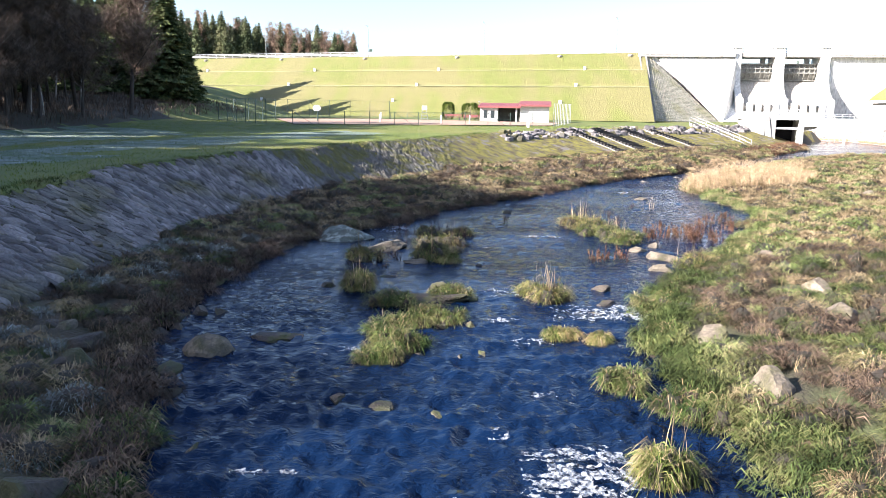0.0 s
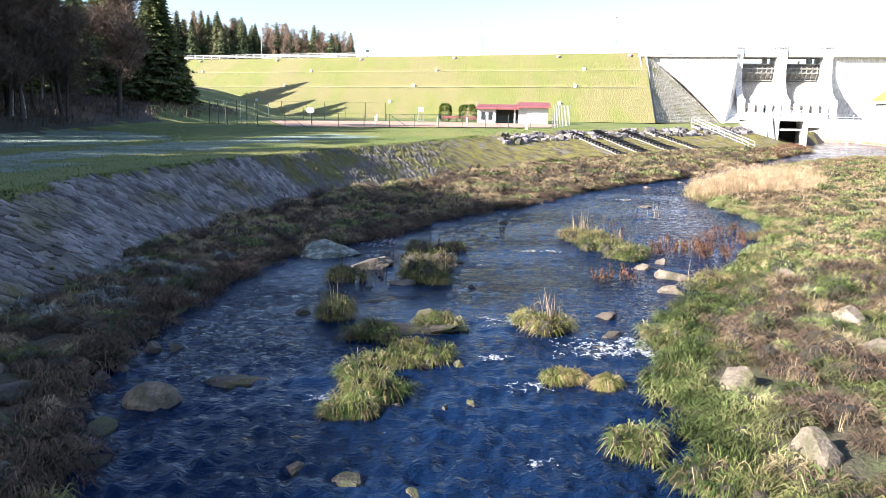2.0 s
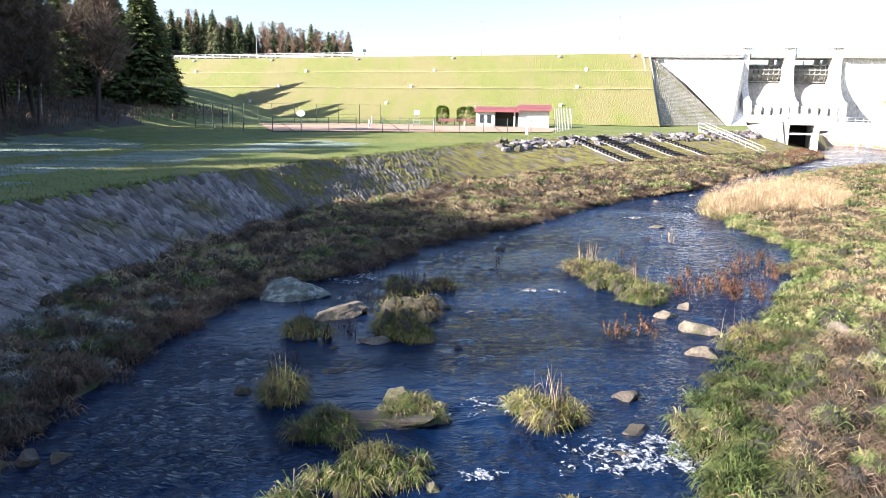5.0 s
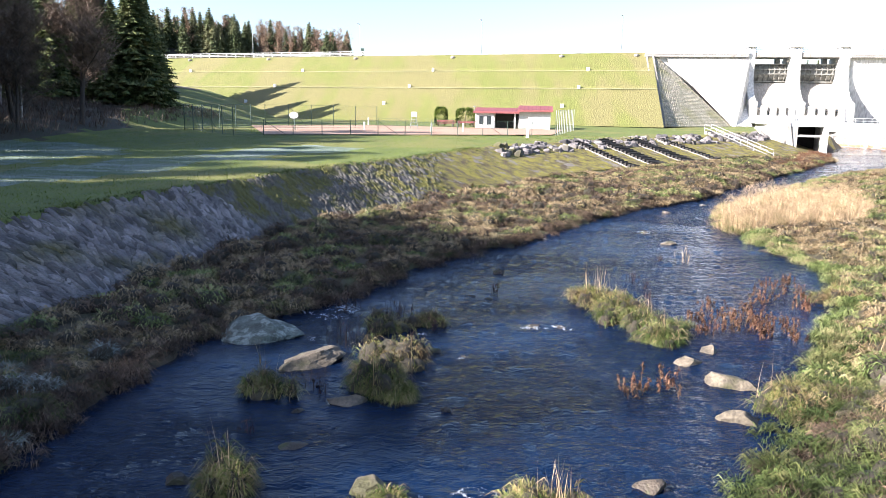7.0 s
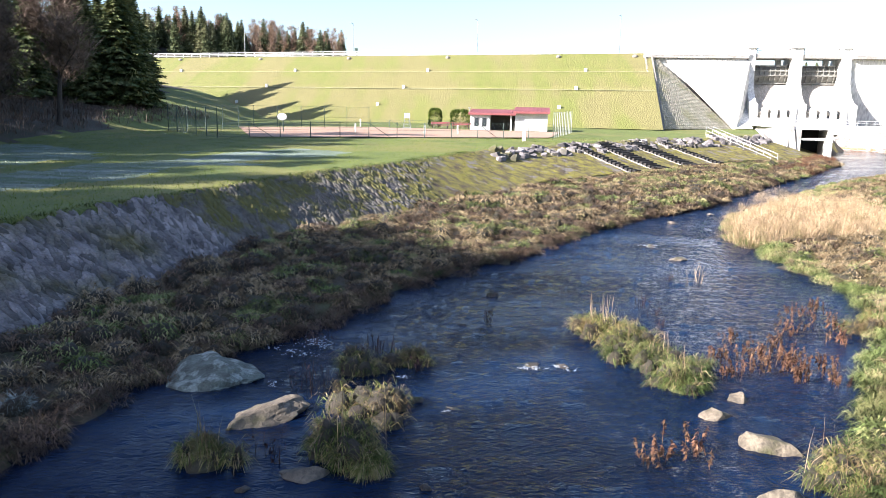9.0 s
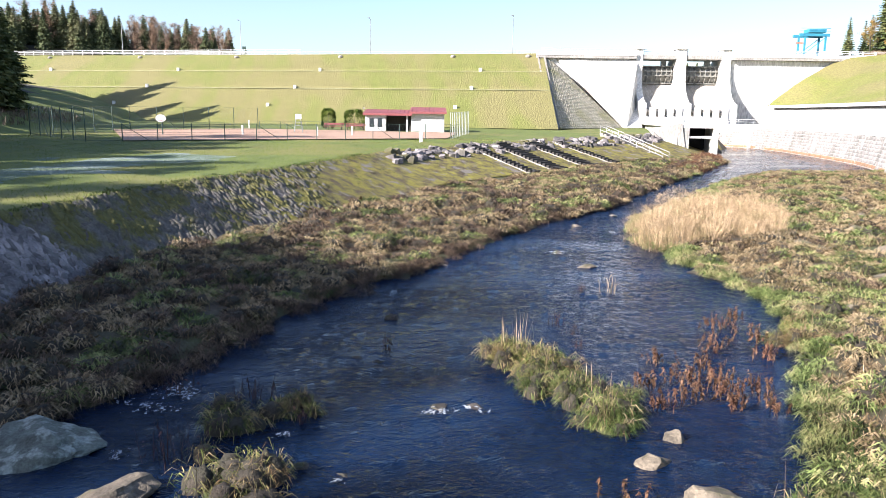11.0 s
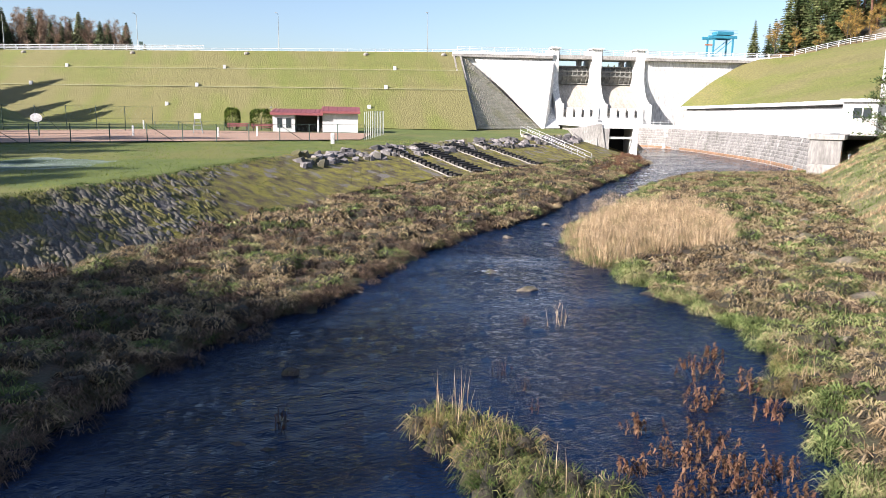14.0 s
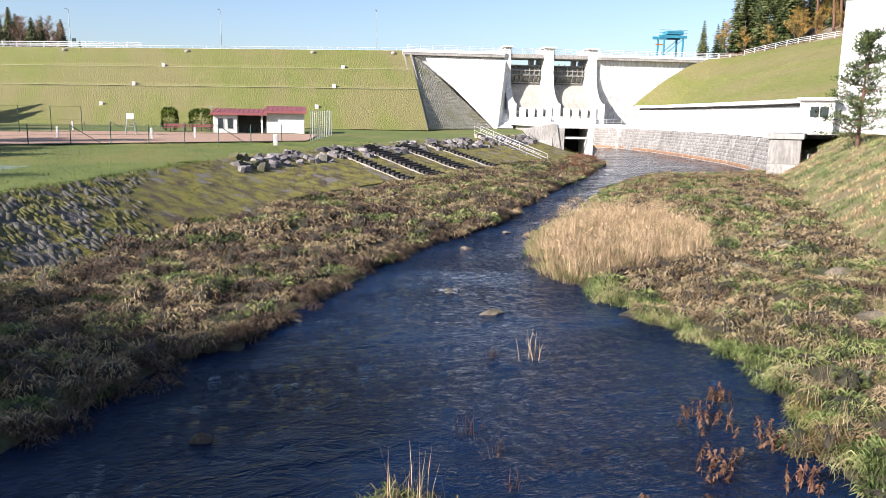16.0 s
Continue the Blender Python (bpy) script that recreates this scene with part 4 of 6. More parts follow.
# blue gantry crane behind the crest
e = empty("gantry_crane", SP @ pose(39.2, 14, 20.0) @ Matrix.Diagonal((0.82, 0.82, 0.85, 1)), "blue steel gantry crane standing behind the dam crest", "crane")
for x in (0, 5.4):
    for y in (0, 4):
        bm = bmesh.new()
        box(bm, x - 0.2, x + 0.2, y - 0.22, y + 0.22, -6, 5.2)
        part("leg", bm, M_BLUE, e)
for y in (0, 4):
    bm = bmesh.new()
    box(bm, -1.6, 6.4, y - 0.25, y + 0.25, 5.0, 5.7, bevel=0.03)
    part("girder", bm, M_BLUE, e)
    bm = bmesh.new()
    rod(bm, (0, y, 0.5), (5.4, y, 4.8), 0.10)
    part("brace", bm, M_BLUE, e)
bm = bmesh.new()
box(bm, 1.0, 5.6, 0.3, 3.7, 6.0, 6.9, bevel=0.05)
part("hoist_house", bm, M_BLUE, e)
bm = bmesh.new()
box(bm, -2.2, 0, 0.2, 0.6, 3.2, 3.5)
part("jib", bm, mat("orange_paint", (0.5, 0.14, 0.03), bump=0), e)
for z in (6.3, 7.0):
    bm = bmesh.new()
    rod(bm, (-1.5, -0.3, z), (6.4, -0.3, z), 0.05)
    part("handrail", bm, M_BLUE, e)

# ---------------------------------------------------------------- stepped drains and stair on the bank
for fx, fy, w in ((18.4, 84.4, 1.1), (21.4, 87.6, 2.2), (26.0, 92.0, 2.2), (30.8, 97.2, 1.1)):
    nrm, al = Vector((-0.69, 0.72, 0)), Vector((0.72, 0.69, 0))
    foot = Vector((fx, fy, float(water_z(fy)) + 0.3))
    e = empty("stepped_drain", Matrix.Translation(foot), "stepped drain with dark treads between pale concrete kerbs", "stepped drain", "drains on the bank", "structure")
    iv = Matrix.Translation(-foot)
    n = 17
    line = []
    for k in range(n + 1):
        p = foot + nrm * (8.2 * k / n) + al * (0.9 * k / n)
        p.z = max(on_land(p.x, p.y).z, on_land(p.x + al.x * w, p.y + al.y * w).z)
        line.append(p)
    for s in (0, w):
        bm = bmesh.new()
        lo, hi = [], []
        for p in line:
            for q, dz, ls in ((p + al * s, -0.4, lo), (p + al * (s + 0.07), -0.4, lo), (p + al * s, 0.15, hi), (p + al * (s + 0.07), 0.15, hi)):
                ls.append(bm.verts.new(iv @ (q + Vector((0, 0, dz)))))
        for k in range(n):
            a = 2 * k
            bm.faces.new((hi[a], hi[a + 1], hi[a + 3], hi[a + 2]))
            bm.faces.new((lo[a], hi[a], hi[a + 2], lo[a + 2]))
            bm.faces.new((lo[a + 1], lo[a + 3], hi[a + 3], hi[a + 1]))
        bm.faces.new((lo[0], lo[1], hi[1], hi[0]))
        bmesh.ops.recalc_face_normals(bm, faces=bm.faces[:])
        part("kerb", bm, M_KERB, e)
    for k in range(n):
        p = line[k].lerp(line[k + 1], 0.5)
        bm = bmesh.new()
        m = iv @ Matrix(((al.x, nrm.x, 0, p.x), (al.y, nrm.y, 0, p.y), (0, 0, 1, p.z), (0, 0, 0, 1)))
        box(bm, 0.07, w, -0.17, 0.1, -0.25, 0.36, m=m)
        part("tread", bm, M_STEP, e)
foot, top = Vector((40.6, 107.2, 1.0)), Vector((35.6, 116.2, 4.0))
al = Vector((0.86, 0.5, 0)).normalized()
e = empty("bank_stair", Matrix.Translation(foot), "pale concrete bank stair with white tube handrails", "stairs", kind="structure")
iv = Matrix.Translation(-foot)
for k in range(18):
    p = foot.lerp(top, (k + 0.5) / 18)
    bm = bmesh.new()
    nr = (top - foot)
    nr.z = 0
    nr.normalize()
    m = iv @ Matrix(((al.x, nr.x, 0, p.x), (al.y, nr.y, 0, p.y), (0, 0, 1, p.z), (0, 0, 0, 1)))
    box(bm, 0, 1.3, -0.24, 0.24, -0.3, 0.30, m=m)
    part("step", bm, M_KERB, e)
for s in (0, 1.3):
    bm = bmesh.new()
    for h in (0.65, 1.15):
        rod(bm, iv @ (foot + al * s + Vector((0, 0, h))), iv @ (top + al * s + Vector((0, 0, h))), 0.024, seg=5)
    part("handrail", bm, M_RAIL, e)
    for k in range(6):
        p = foot.lerp(top, k / 5) + al * s
        bm = bmesh.new()
        rod(bm, iv @ p, iv @ (p + Vector((0, 0, 1.15))), 0.024, seg=5)
        part("rail_post", bm, M_RAIL, e)

# ---------------------------------------------------------------- plants


def leaf_mat(name, colours, patch=0.35, rough=0.7, own=0.30):
    """Blades and leaves: each one takes a colour of its own from the list, in patches."""
    m = bpy.data.materials.new(name)
    m.use_nodes = True
    N, L = m.node_tree.nodes, m.node_tree.links
    b = N["Principled BSDF"]
    b.inputs["Roughness"].default_value = rough
    b.inputs["Specular IOR Level"].default_value = 0.08
    geo = N.new("ShaderNodeNewGeometry")
    nz = N.new("ShaderNodeTexNoise")
    nz.inputs["Scale"].default_value = patch
    nz.inputs["Detail"].default_value = 2
    L.new(geo.outputs["Position"], nz.inputs["Vector"])
    st = N.new("ShaderNodeMapRange")
    st.inputs[1].default_value, st.inputs[2].default_value = 0.36, 0.64
    L.new(nz.outputs["Fac"], st.inputs[0])
    mx = N.new("ShaderNodeMix")
    mx.inputs[0].default_value = own
    L.new(st.outputs[0], mx.inputs[2])
    L.new(geo.outputs["Random Per Island"], mx.inputs[3])
    cr = N.new("ShaderNodeValToRGB")
    el = cr.color_ramp.elements
    while len(el) < len(colours):
        el.new(0.5)
    for i, c in enumerate(colours):
        el[i].position = 0.15 + 0.7 * i / (len(colours) - 1)
        el[i].color = (*c, 1)
    L.new(mx.outputs[0], cr.inputs[0])
    nv = N.new("ShaderNodeTexNoise")
    nv.inputs["Scale"].default_value = 1.6
    nv.inputs["Detail"].default_value = 3
    L.new(geo.outputs["Position"], nv.inputs["Vector"])
    rg = N.new("ShaderNodeMapRange")
    rg.inputs[1].default_value, rg.inputs[2].default_value = 0.38, 0.62
    rg.inputs[3].default_value, rg.inputs[4].default_value = 0.6, 1.4
    L.new(nv.outputs["Fac"], rg.inputs[0])
    hv = N.new("ShaderNodeHueSaturation")
    L.new(rg.outputs[0], hv.inputs["Value"])
    L.new(cr.outputs[0], hv.inputs["Color"])
    L.new(hv.outputs[0], b.inputs["Base Color"])
    return m


M_MEADOW = leaf_mat("meadow_plants", [(0.075, 0.10, 0.032), (0.15, 0.185, 0.07), (0.23, 0.22, 0.10), (0.36, 0.275, 0.165), (0.24, 0.155, 0.095)], 0.38)
M_GRN = leaf_mat("green_clumps", [(0.024, 0.036, 0.012), (0.052, 0.070, 0.022), (0.092, 0.105, 0.036), (0.155, 0.145, 0.065)], 0.9, own=0.45)
M_TAN = leaf_mat("straw_clumps", [(0.11, 0.078, 0.042), (0.20, 0.148, 0.085), (0.30, 0.23, 0.14), (0.15, 0.13, 0.06)], 0.9, own=0.45)
M_BRN = leaf_mat("brown_clumps", [(0.034, 0.026, 0.02), (0.08, 0.056, 0.04), (0.155, 0.108, 0.077), (0.06, 0.058, 0.026)], 0.9, own=0.45)
M_PALEGRN = leaf_mat("pale_green_clumps", [(0.06, 0.085, 0.026), (0.12, 0.155, 0.05), (0.20, 0.22, 0.085), (0.26, 0.21, 0.115)], 0.8, own=0.5)
M_RIME = leaf_mat("rimed_clumps", [(0.07, 0.085, 0.05), (0.14, 0.16, 0.14), (0.27, 0.30, 0.29), (0.10, 0.08, 0.05)], 0.9, own=0.6)
# near-black filling for clumps: the shade inside them, put into the colour
M_SHADECORE = mat("clump_base", (0.030, 0.028, 0.014), (0.045, 0.034, 0.022), 2.0, bump=0.8)
M_REED = leaf_mat("dry_reed", [(0.20, 0.14, 0.08), (0.36, 0.26, 0.155), (0.44, 0.335, 0.215), (0.27, 0.18, 0.11), (0.19, 0.16, 0.08)], 0.6)
M_TUFT = leaf_mat("tussock_grass", [(0.035, 0.055, 0.012), (0.085, 0.105, 0.025), (0.16, 0.16, 0.05), (0.25, 0.20, 0.09), (0.16, 0.10, 0.05)], 1.2, own=0.5)
M_GREEN = leaf_mat("fresh_grass", [(0.024, 0.042, 0.012), (0.055, 0.08, 0.022), (0.10, 0.12, 0.036), (0.165, 0.155, 0.065)], 1.0, own=0.45)
M_DOCK = leaf_mat("red_dock", [(0.06, 0.03, 0.02), (0.105, 0.052, 0.032), (0.15, 0.085, 0.05), (0.07, 0.042, 0.027)], 1.5)
M_STALK = leaf_mat("dark_stalks", [(0.035, 0.022, 0.022), (0.07, 0.04, 0.03), (0.05, 0.03, 0.035)], 1.5)
M_LAWNBL = leaf_mat("lawn_blades", [(0.08, 0.115, 0.016), (0.115, 0.15, 0.024), (0.165, 0.175, 0.04)], 0.2)
M_FROSTBL = leaf_mat("frosted_blades", [(0.09, 0.13, 0.05), (0.18, 0.22, 0.17), (0.30, 0.34, 0.32), (0.11, 0.15, 0.06)], 0.3)
M_BARK = mat("bark", (0.075, 0.06, 0.05), (0.045, 0.037, 0.032), 3, bump=0.8, stretch=(3, 3, 0.6))
M_BIRCH = mat("birch_bark", (0.5, 0.48, 0.45), (0.2, 0.18, 0.16), 2.5, bump=0.3)
M_PINEBARK = mat("pine_bark", (0.20, 0.10, 0.06), (0.12, 0.065, 0.045), 3, bump=0.9)
M_TWIG = leaf_mat("bare_twigs", [(0.075, 0.058, 0.048), (0.12, 0.09, 0.07), (0.16, 0.12, 0.095)], 0.1)
M_TWIG2 = leaf_mat("pale_twigs", [(0.16, 0.11, 0.08), (0.24, 0.17, 0.12), (0.20, 0.13, 0.085)], 0.1)
M_NEEDLE = leaf_mat("spruce_needles", [(0.04, 0.06, 0.024), (0.09, 0.11, 0.042), (0.16, 0.17, 0.075)], 0.5)
# spruce needles again, paler: the haze of distance is put into their colour
M_HAZENEEDLE = leaf_mat("hazed_needles", [(0.07, 0.09, 0.045), (0.12, 0.14, 0.07), (0.18, 0.18, 0.10)], 0.12)
M_PINE = leaf_mat("pine_needles", [(0.03, 0.05, 0.018), (0.06, 0.085, 0.03), (0.10, 0.12, 0.05)], 0.8)
M_SHRUB = leaf_mat("conifer_shrub", [(0.03, 0.055, 0.010), (0.07, 0.10, 0.018), (0.11, 0.14, 0.03)], 1.5)
M_LEAFY = leaf_mat("autumn_leaves", [(0.16, 0.13, 0.03), (0.25, 0.15, 0.04), (0.30, 0.20, 0.07), (0.10, 0.09, 0.03)], 0.5)


def blades(name, base, tip_off, width, material, parent=None, rs=None, arch=0.62):
    """Bent tapering blades from foot points and tip offsets (arrays)."""
    rs = rs or np.random.RandomState(1)
    n = len(base)
    side = np.stack([-tip_off[:, 1], tip_off[:, 0], np.zeros(n)], 1) + rs.randn(n, 3) * 0.05 * [[1, 1, 0]]
    side /= np.maximum(1e-4, np.linalg.norm(side, axis=1))[:, None]
    a = rs.rand(n) * 6.283
    mixd = np.stack([np.cos(a), np.sin(a), 0 * a], 1)
    side = side * 0.5 + mixd * 0.5
    w = (side * np.asarray(width).reshape(-1, 1)) * 0.5
    mid = base + tip_off * np.array([[0.40, 0.40, arch]])
    V = np.stack([base - w, base + w, mid - w * 0.8, mid + w * 0.8, base + tip_off], 1).reshape(-1, 3)
    o = (np.arange(n) * 5)[:, None]
    T = np.concatenate([o + [[0, 1, 3]], o + [[0, 3, 2]], o + [[2, 3, 4]]], 1).reshape(-1, 3)
    return tagged(raw(name, V, T, material, parent), kind="stuff")


def kites(name, base, tip_off, width, material, parent=None, rs=None, single=False):
    """Small flat leaves (four corners) or needles and twigs (three)."""
    rs = rs or np.random.RandomState(1)
    n = len(base)
    side = np.cross(tip_off, rs.randn(n, 3))
    side /= np.maximum(1e-5, np.linalg.norm(side, axis=1))[:, None]
    w = side * np.asarray(width).reshape(-1, 1) * 0.5
    if single:
        V = np.stack([base - w, base + w, base + tip_off], 1).reshape(-1, 3)
        F_ = np.arange(3 * n).reshape(-1, 3)
    else:
        mid = base + tip_off * 0.45
        V = np.stack([base, mid + w, base + tip_off, mid - w], 1).reshape(-1, 3)
        F_ = np.arange(4 * n).reshape(-1, 4)
    return tagged(raw(name, V, F_, material, parent), kind="stuff")


def clumped(rs, centres, per, radius, height, lean, hvar=0.4):
    """Blade feet and tip offsets for clumps: blades lean outwards from their clump."""
    n = len(centres)
    r = np.sqrt(rs.rand(n, per)) * np.asarray(radius).reshape(-1, 1)
    a = rs.rand(n, per) * 6.283
    dx, dy = r * np.cos(a), r * np.sin(a)
    rel = r / np.maximum(1e-3, np.asarray(radius).reshape(-1, 1))
    h = np.asarray(height).reshape(-1, 1) * (1 - hvar * rs.rand(n, per)) * (1 - 0.35 * rel)
    la = a + rs.randn(n, per) * 0.5
    ln = h * lean * (0.25 + rel + 0.4 * rs.rand(n, per))
    X_ = centres[:, 0:1] + dx
    Y_ = centres[:, 1:2] + dy
    base_ = np.stack([X_, Y_, np.repeat(centres[:, 2:3], per, 1) - 0.03], -1).reshape(-1, 3)
    tip = np.stack([ln * np.cos(la), ln * np.sin(la), h], -1).reshape(-1, 3)
    return base_, tip


def scatter(rs, n, x0, x1, y0, y1, test):
    x, y = x0 + (x1 - x0) * rs.rand(n), y0 + (y1 - y0) * rs.rand(n)
    ok = test(x, y)
    x, y = x[ok], y[ok]
    z, k = land(x, y)
    return np.stack([x, y, z], 1), k


rs = np.random.RandomState(11)


def stand(name, label, centres, per, radius, height, lean, width, material):
    b, t = clumped(rs, centres, per, radius, height, lean)
    zz, _ = land(b[:, 0], b[:, 1])
    b[:, 2] = np.maximum(zz, b[:, 2] - 0.25) - 0.03
    ob = blades(name, b, t, np.full(len(b), width) * (0.6 + 0.8 * rs.rand(len(b))), material, rs=rs)
    return tagged(ob, label, "plants", kind="stuff")


def mounds(name, label, centres, per, radius, height, size, material):
    """Bushy herbs: leaves over uneven domes, the larger domes with more of them."""
    cnt = np.maximum(8, (per * (radius / 0.4) ** 1.6)).astype(int)
    i = np.repeat(np.arange(len(centres)), cnt)
    n = len(i)
    v = rs.randn(n, 3)
    v[:, 2] = np.abs(v[:, 2])
    v /= np.linalg.norm(v, axis=1)[:, None]
    r = (0.45 + 0.6 * rs.rand(n))[:, None]
    b = centres[i] + v * r * np.stack([radius, radius, height], 1)[i]
    t = (v * 0.8 + rs.randn(n, 3) * 0.6) * size * (0.5 + 1.0 * rs.rand(n, 1))
    t[:, 2] += 0.25 * size
    ob = kites(name, b, t, size * 0.30 * (0.6 + 0.8 * rs.rand(n)), material, rs=rs)
    return tagged(ob, label, "plants", kind="stuff")


def above_water(c):
    return c[c[:, 2] > water_z(c[:, 1]) + 0.02]


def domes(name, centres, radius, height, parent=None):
    """Low uneven domes filling plant clumps, coloured dark for the shade between the blades."""
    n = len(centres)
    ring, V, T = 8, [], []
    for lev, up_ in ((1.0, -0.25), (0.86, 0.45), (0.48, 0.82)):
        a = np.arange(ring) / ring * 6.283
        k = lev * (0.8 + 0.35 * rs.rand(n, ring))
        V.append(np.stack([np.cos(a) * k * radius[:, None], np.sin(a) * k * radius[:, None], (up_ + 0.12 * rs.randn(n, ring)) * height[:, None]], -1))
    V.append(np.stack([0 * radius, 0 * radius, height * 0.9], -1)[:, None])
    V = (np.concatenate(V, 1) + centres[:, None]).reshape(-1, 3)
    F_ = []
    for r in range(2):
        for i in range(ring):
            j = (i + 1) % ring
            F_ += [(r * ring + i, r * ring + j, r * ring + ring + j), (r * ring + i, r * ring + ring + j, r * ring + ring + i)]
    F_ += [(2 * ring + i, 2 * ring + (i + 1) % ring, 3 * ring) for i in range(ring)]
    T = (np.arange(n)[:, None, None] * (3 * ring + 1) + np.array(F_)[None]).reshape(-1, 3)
    return tagged(raw(name, V, T, M_SHADECORE, parent, smooth=True), kind="stuff")


def shag(name, centres, radius, height, per, length, width, material, parent=None, droop=0.35):
    """Long blades springing from uneven domes and drooping outwards, as rank autumn grass does."""
    cnt = np.maximum(12, per * (radius / 0.4) ** 1.5).astype(int)
    i = np.repeat(np.arange(len(centres)), cnt)
    n = len(i)
    v = rs.randn(n, 3)
    v[:, 2] = np.abs(v[:, 2]) * 0.9
    v /= np.linalg.norm(v, axis=1)[:, None]
    b = centres[i] + v * (0.55 + 0.45 * rs.rand(n, 1)) * np.stack([radius, radius, height], 1)[i]
    a = np.arctan2(v[:, 1], v[:, 0]) + rs.randn(n) * 0.7
    ln = length * (0.45 + 0.9 * rs.rand(n))
    d = np.stack([np.cos(a), np.sin(a), 0 * a], 1)
    stiff = 0.35 + 0.65 * rs.rand(n)
    side = np.stack([-np.sin(a), np.cos(a), 0.5 * rs.randn(n)], 1)
    w = side * (width * (0.5 + 0.9 * rs.rand(n)) * 0.5)[:, None]
    up_ = np.array([[0, 0, 1.0]])
    mid = b + d * (0.42 * ln)[:, None] + up_ * (0.42 * ln * stiff)[:, None]
    tip = b + d * (0.9 * ln)[:, None] + up_ * (ln * (0.42 * stiff - droop * (0.6 + 0.8 * rs.rand(n))))[:, None]
    V = np.stack([b - w * 0.7, b + w * 0.7, mid - w, mid + w, tip], 1).reshape(-1, 3)
    o = (np.arange(n) * 5)[:, None]
    T = np.concatenate([o + [[0, 1, 3]], o + [[0, 3, 2]], o + [[2, 3, 4]]], 1).reshape(-1, 3)
    return tagged(raw(name, V, T, material, parent), kind="stuff")


BANK_ROCKS = [(-8.0, 18.7, 0.85), (-9.3, 19.8, 0.5), (-9.3, 19.3, 0.4), (-8.9, 19.6, 0.45), (-5.4, 13.4, 0.55), (-5.9, 12.6, 1.0), (-6.5, 17.5, 0.36), (-11.5, 26.6, 0.45), (-6.8, 31.6, 0.47), (-7.6, 17.4, 0.9)]
MEADOW_ROCKS = [(5.8, 16.8, 0.8), (10.2, 24.0, 1.0), (9.5, 21.4, 1.0), (5.9, 19.9, 0.85), (11.4, 30.1, 0.75), (11.8, 29.6, 0.8), (10.7, 27.2, 0.85)]
BOG_ROCKS = [(34.4, 61.7, 1.2), (23.2, 52.0, 0.9), (28.5, 55.6, 1.0), (22.1, 44.9, 1.1), (17.0, 42.6, 0.5), (17.8, 41.3, 0.75), (32.4, 60.3, 0.9), (28.6, 53.8, 0.8), (36, 67, 1.0), (31, 57.5, 0.8), (26, 50, 0.9)]
REEDS = [(15.9, 55.2), (16.3, 52.6), (19.5, 53.0), (23.5, 54.6), (27, 59.5), (28.5, 65), (25.3, 67.8), (18, 60.5)]


def clump_sites(x0, x1, y0, y1, step, test):
    """Uneven grid of clump centres on land above the water and clear of the larger stones."""
    gx_, gy_ = np.meshgrid(np.arange(x0, x1, step), np.arange(y0, y1, step))
    x = gx_.ravel() + rs.uniform(-0.45, 0.45, gx_.size) * step
    y = gy_.ravel() + rs.uniform(-0.45, 0.45, gx_.size) * step
    ok = test(x, y) & ~inside(x, y, REEDS)
    for rx_, ry_, rw_ in BANK_ROCKS + MEADOW_ROCKS + BOG_ROCKS:
        ok &= np.hypot(x - rx_, y - ry_) > 0.55 * rw_ + 0.3
    x, y = x[ok], y[ok]
    z, _ = land(x, y)
    c_ = np.stack([x, y, z], 1)
    return c_[z > water_z(y) + 0.03]


def clumps(c_, step, tall, per, length, width, kinds_, pick):
    """Clumps of several kinds side by side; pick gives each clump its kind."""
    r_ = step * (0.38 + 0.42 * rs.rand(len(c_)))
    swell = np.clip(0.75 + 0.45 * wavy(c_[:, 0], c_[:, 1], 3.4, 61) + 0.35 * rs.randn(len(c_)), 0.3, 1.7)
    h_ = tall * swell
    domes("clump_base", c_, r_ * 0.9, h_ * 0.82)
    for k, (material, nm, lab) in enumerate(kinds_):
        q = pick == k
        if q.sum() > 2:
            tagged(shag(nm, c_[q], r_[q], h_[q], per, length, width, material), lab, "plants", kind="stuff")


def kind_of(c_, weights, seed):
    """Kinds in drifts: neighbouring clumps are often alike."""
    f = 0.5 + 0.32 * wavy(c_[:, 0], c_[:, 1], 4.5, seed) + 0.20 * rs.randn(len(c_))
    edges_ = np.cumsum(weights)[:-1] / np.sum(weights)
    return np.searchsorted(edges_, np.clip(f, 0, 0.999))


# shelf on the shaded side
for y0, y1, step, tall, per, ln, ww in ((8, 32, 0.66, 0.27, 300, 0.25, 0.012), (32, 60, 0.85, 0.36, 150, 0.30, 0.026), (60, 120, 1.25, 0.5, 70, 0.42, 0.05)):
    c = clump_sites(-12.5, 52, y0, y1, step, lambda x, y: (seg_dist(x, y, FOOT)[1] > 0) & (seg_dist(x, y, LEFT)[1] < 0) & (seg_dist(x, y, LEFT)[0] < 26))
    pk = kind_of(c, (0.20, 0.38, 0.17, 0.25) if y1 < 40 else (0.24, 0.28, 0.32, 0.16), 71)
    pk = np.where((pk == 1) & (rs.rand(len(c)) < 0.22) & (y1 < 50), 4, pk)
    near_foot = np.where(c[:, 1] > 66, np.clip(seg_dist(c[:, 0], c[:, 1], FOOT)[0] / 4.0, 0.35, 1.0), 1.0)
    clumps(c, step, tall * near_foot, per, ln, ww, ((M_PALEGRN, "pale_herbs", "pale green low herbs on the river shelf"), (M_BRN, "brown_herbs", "withered brown riverside herbs in low clumps"), (M_TAN, "straw_grass", "straw-coloured drooping grass clumps on the shelf"), (M_GRN, "green_grass", "fresh green grass clumps on the river shelf"), (M_RIME, "rimed_grass", "grass clumps whitened with rime in the shade")), pk)
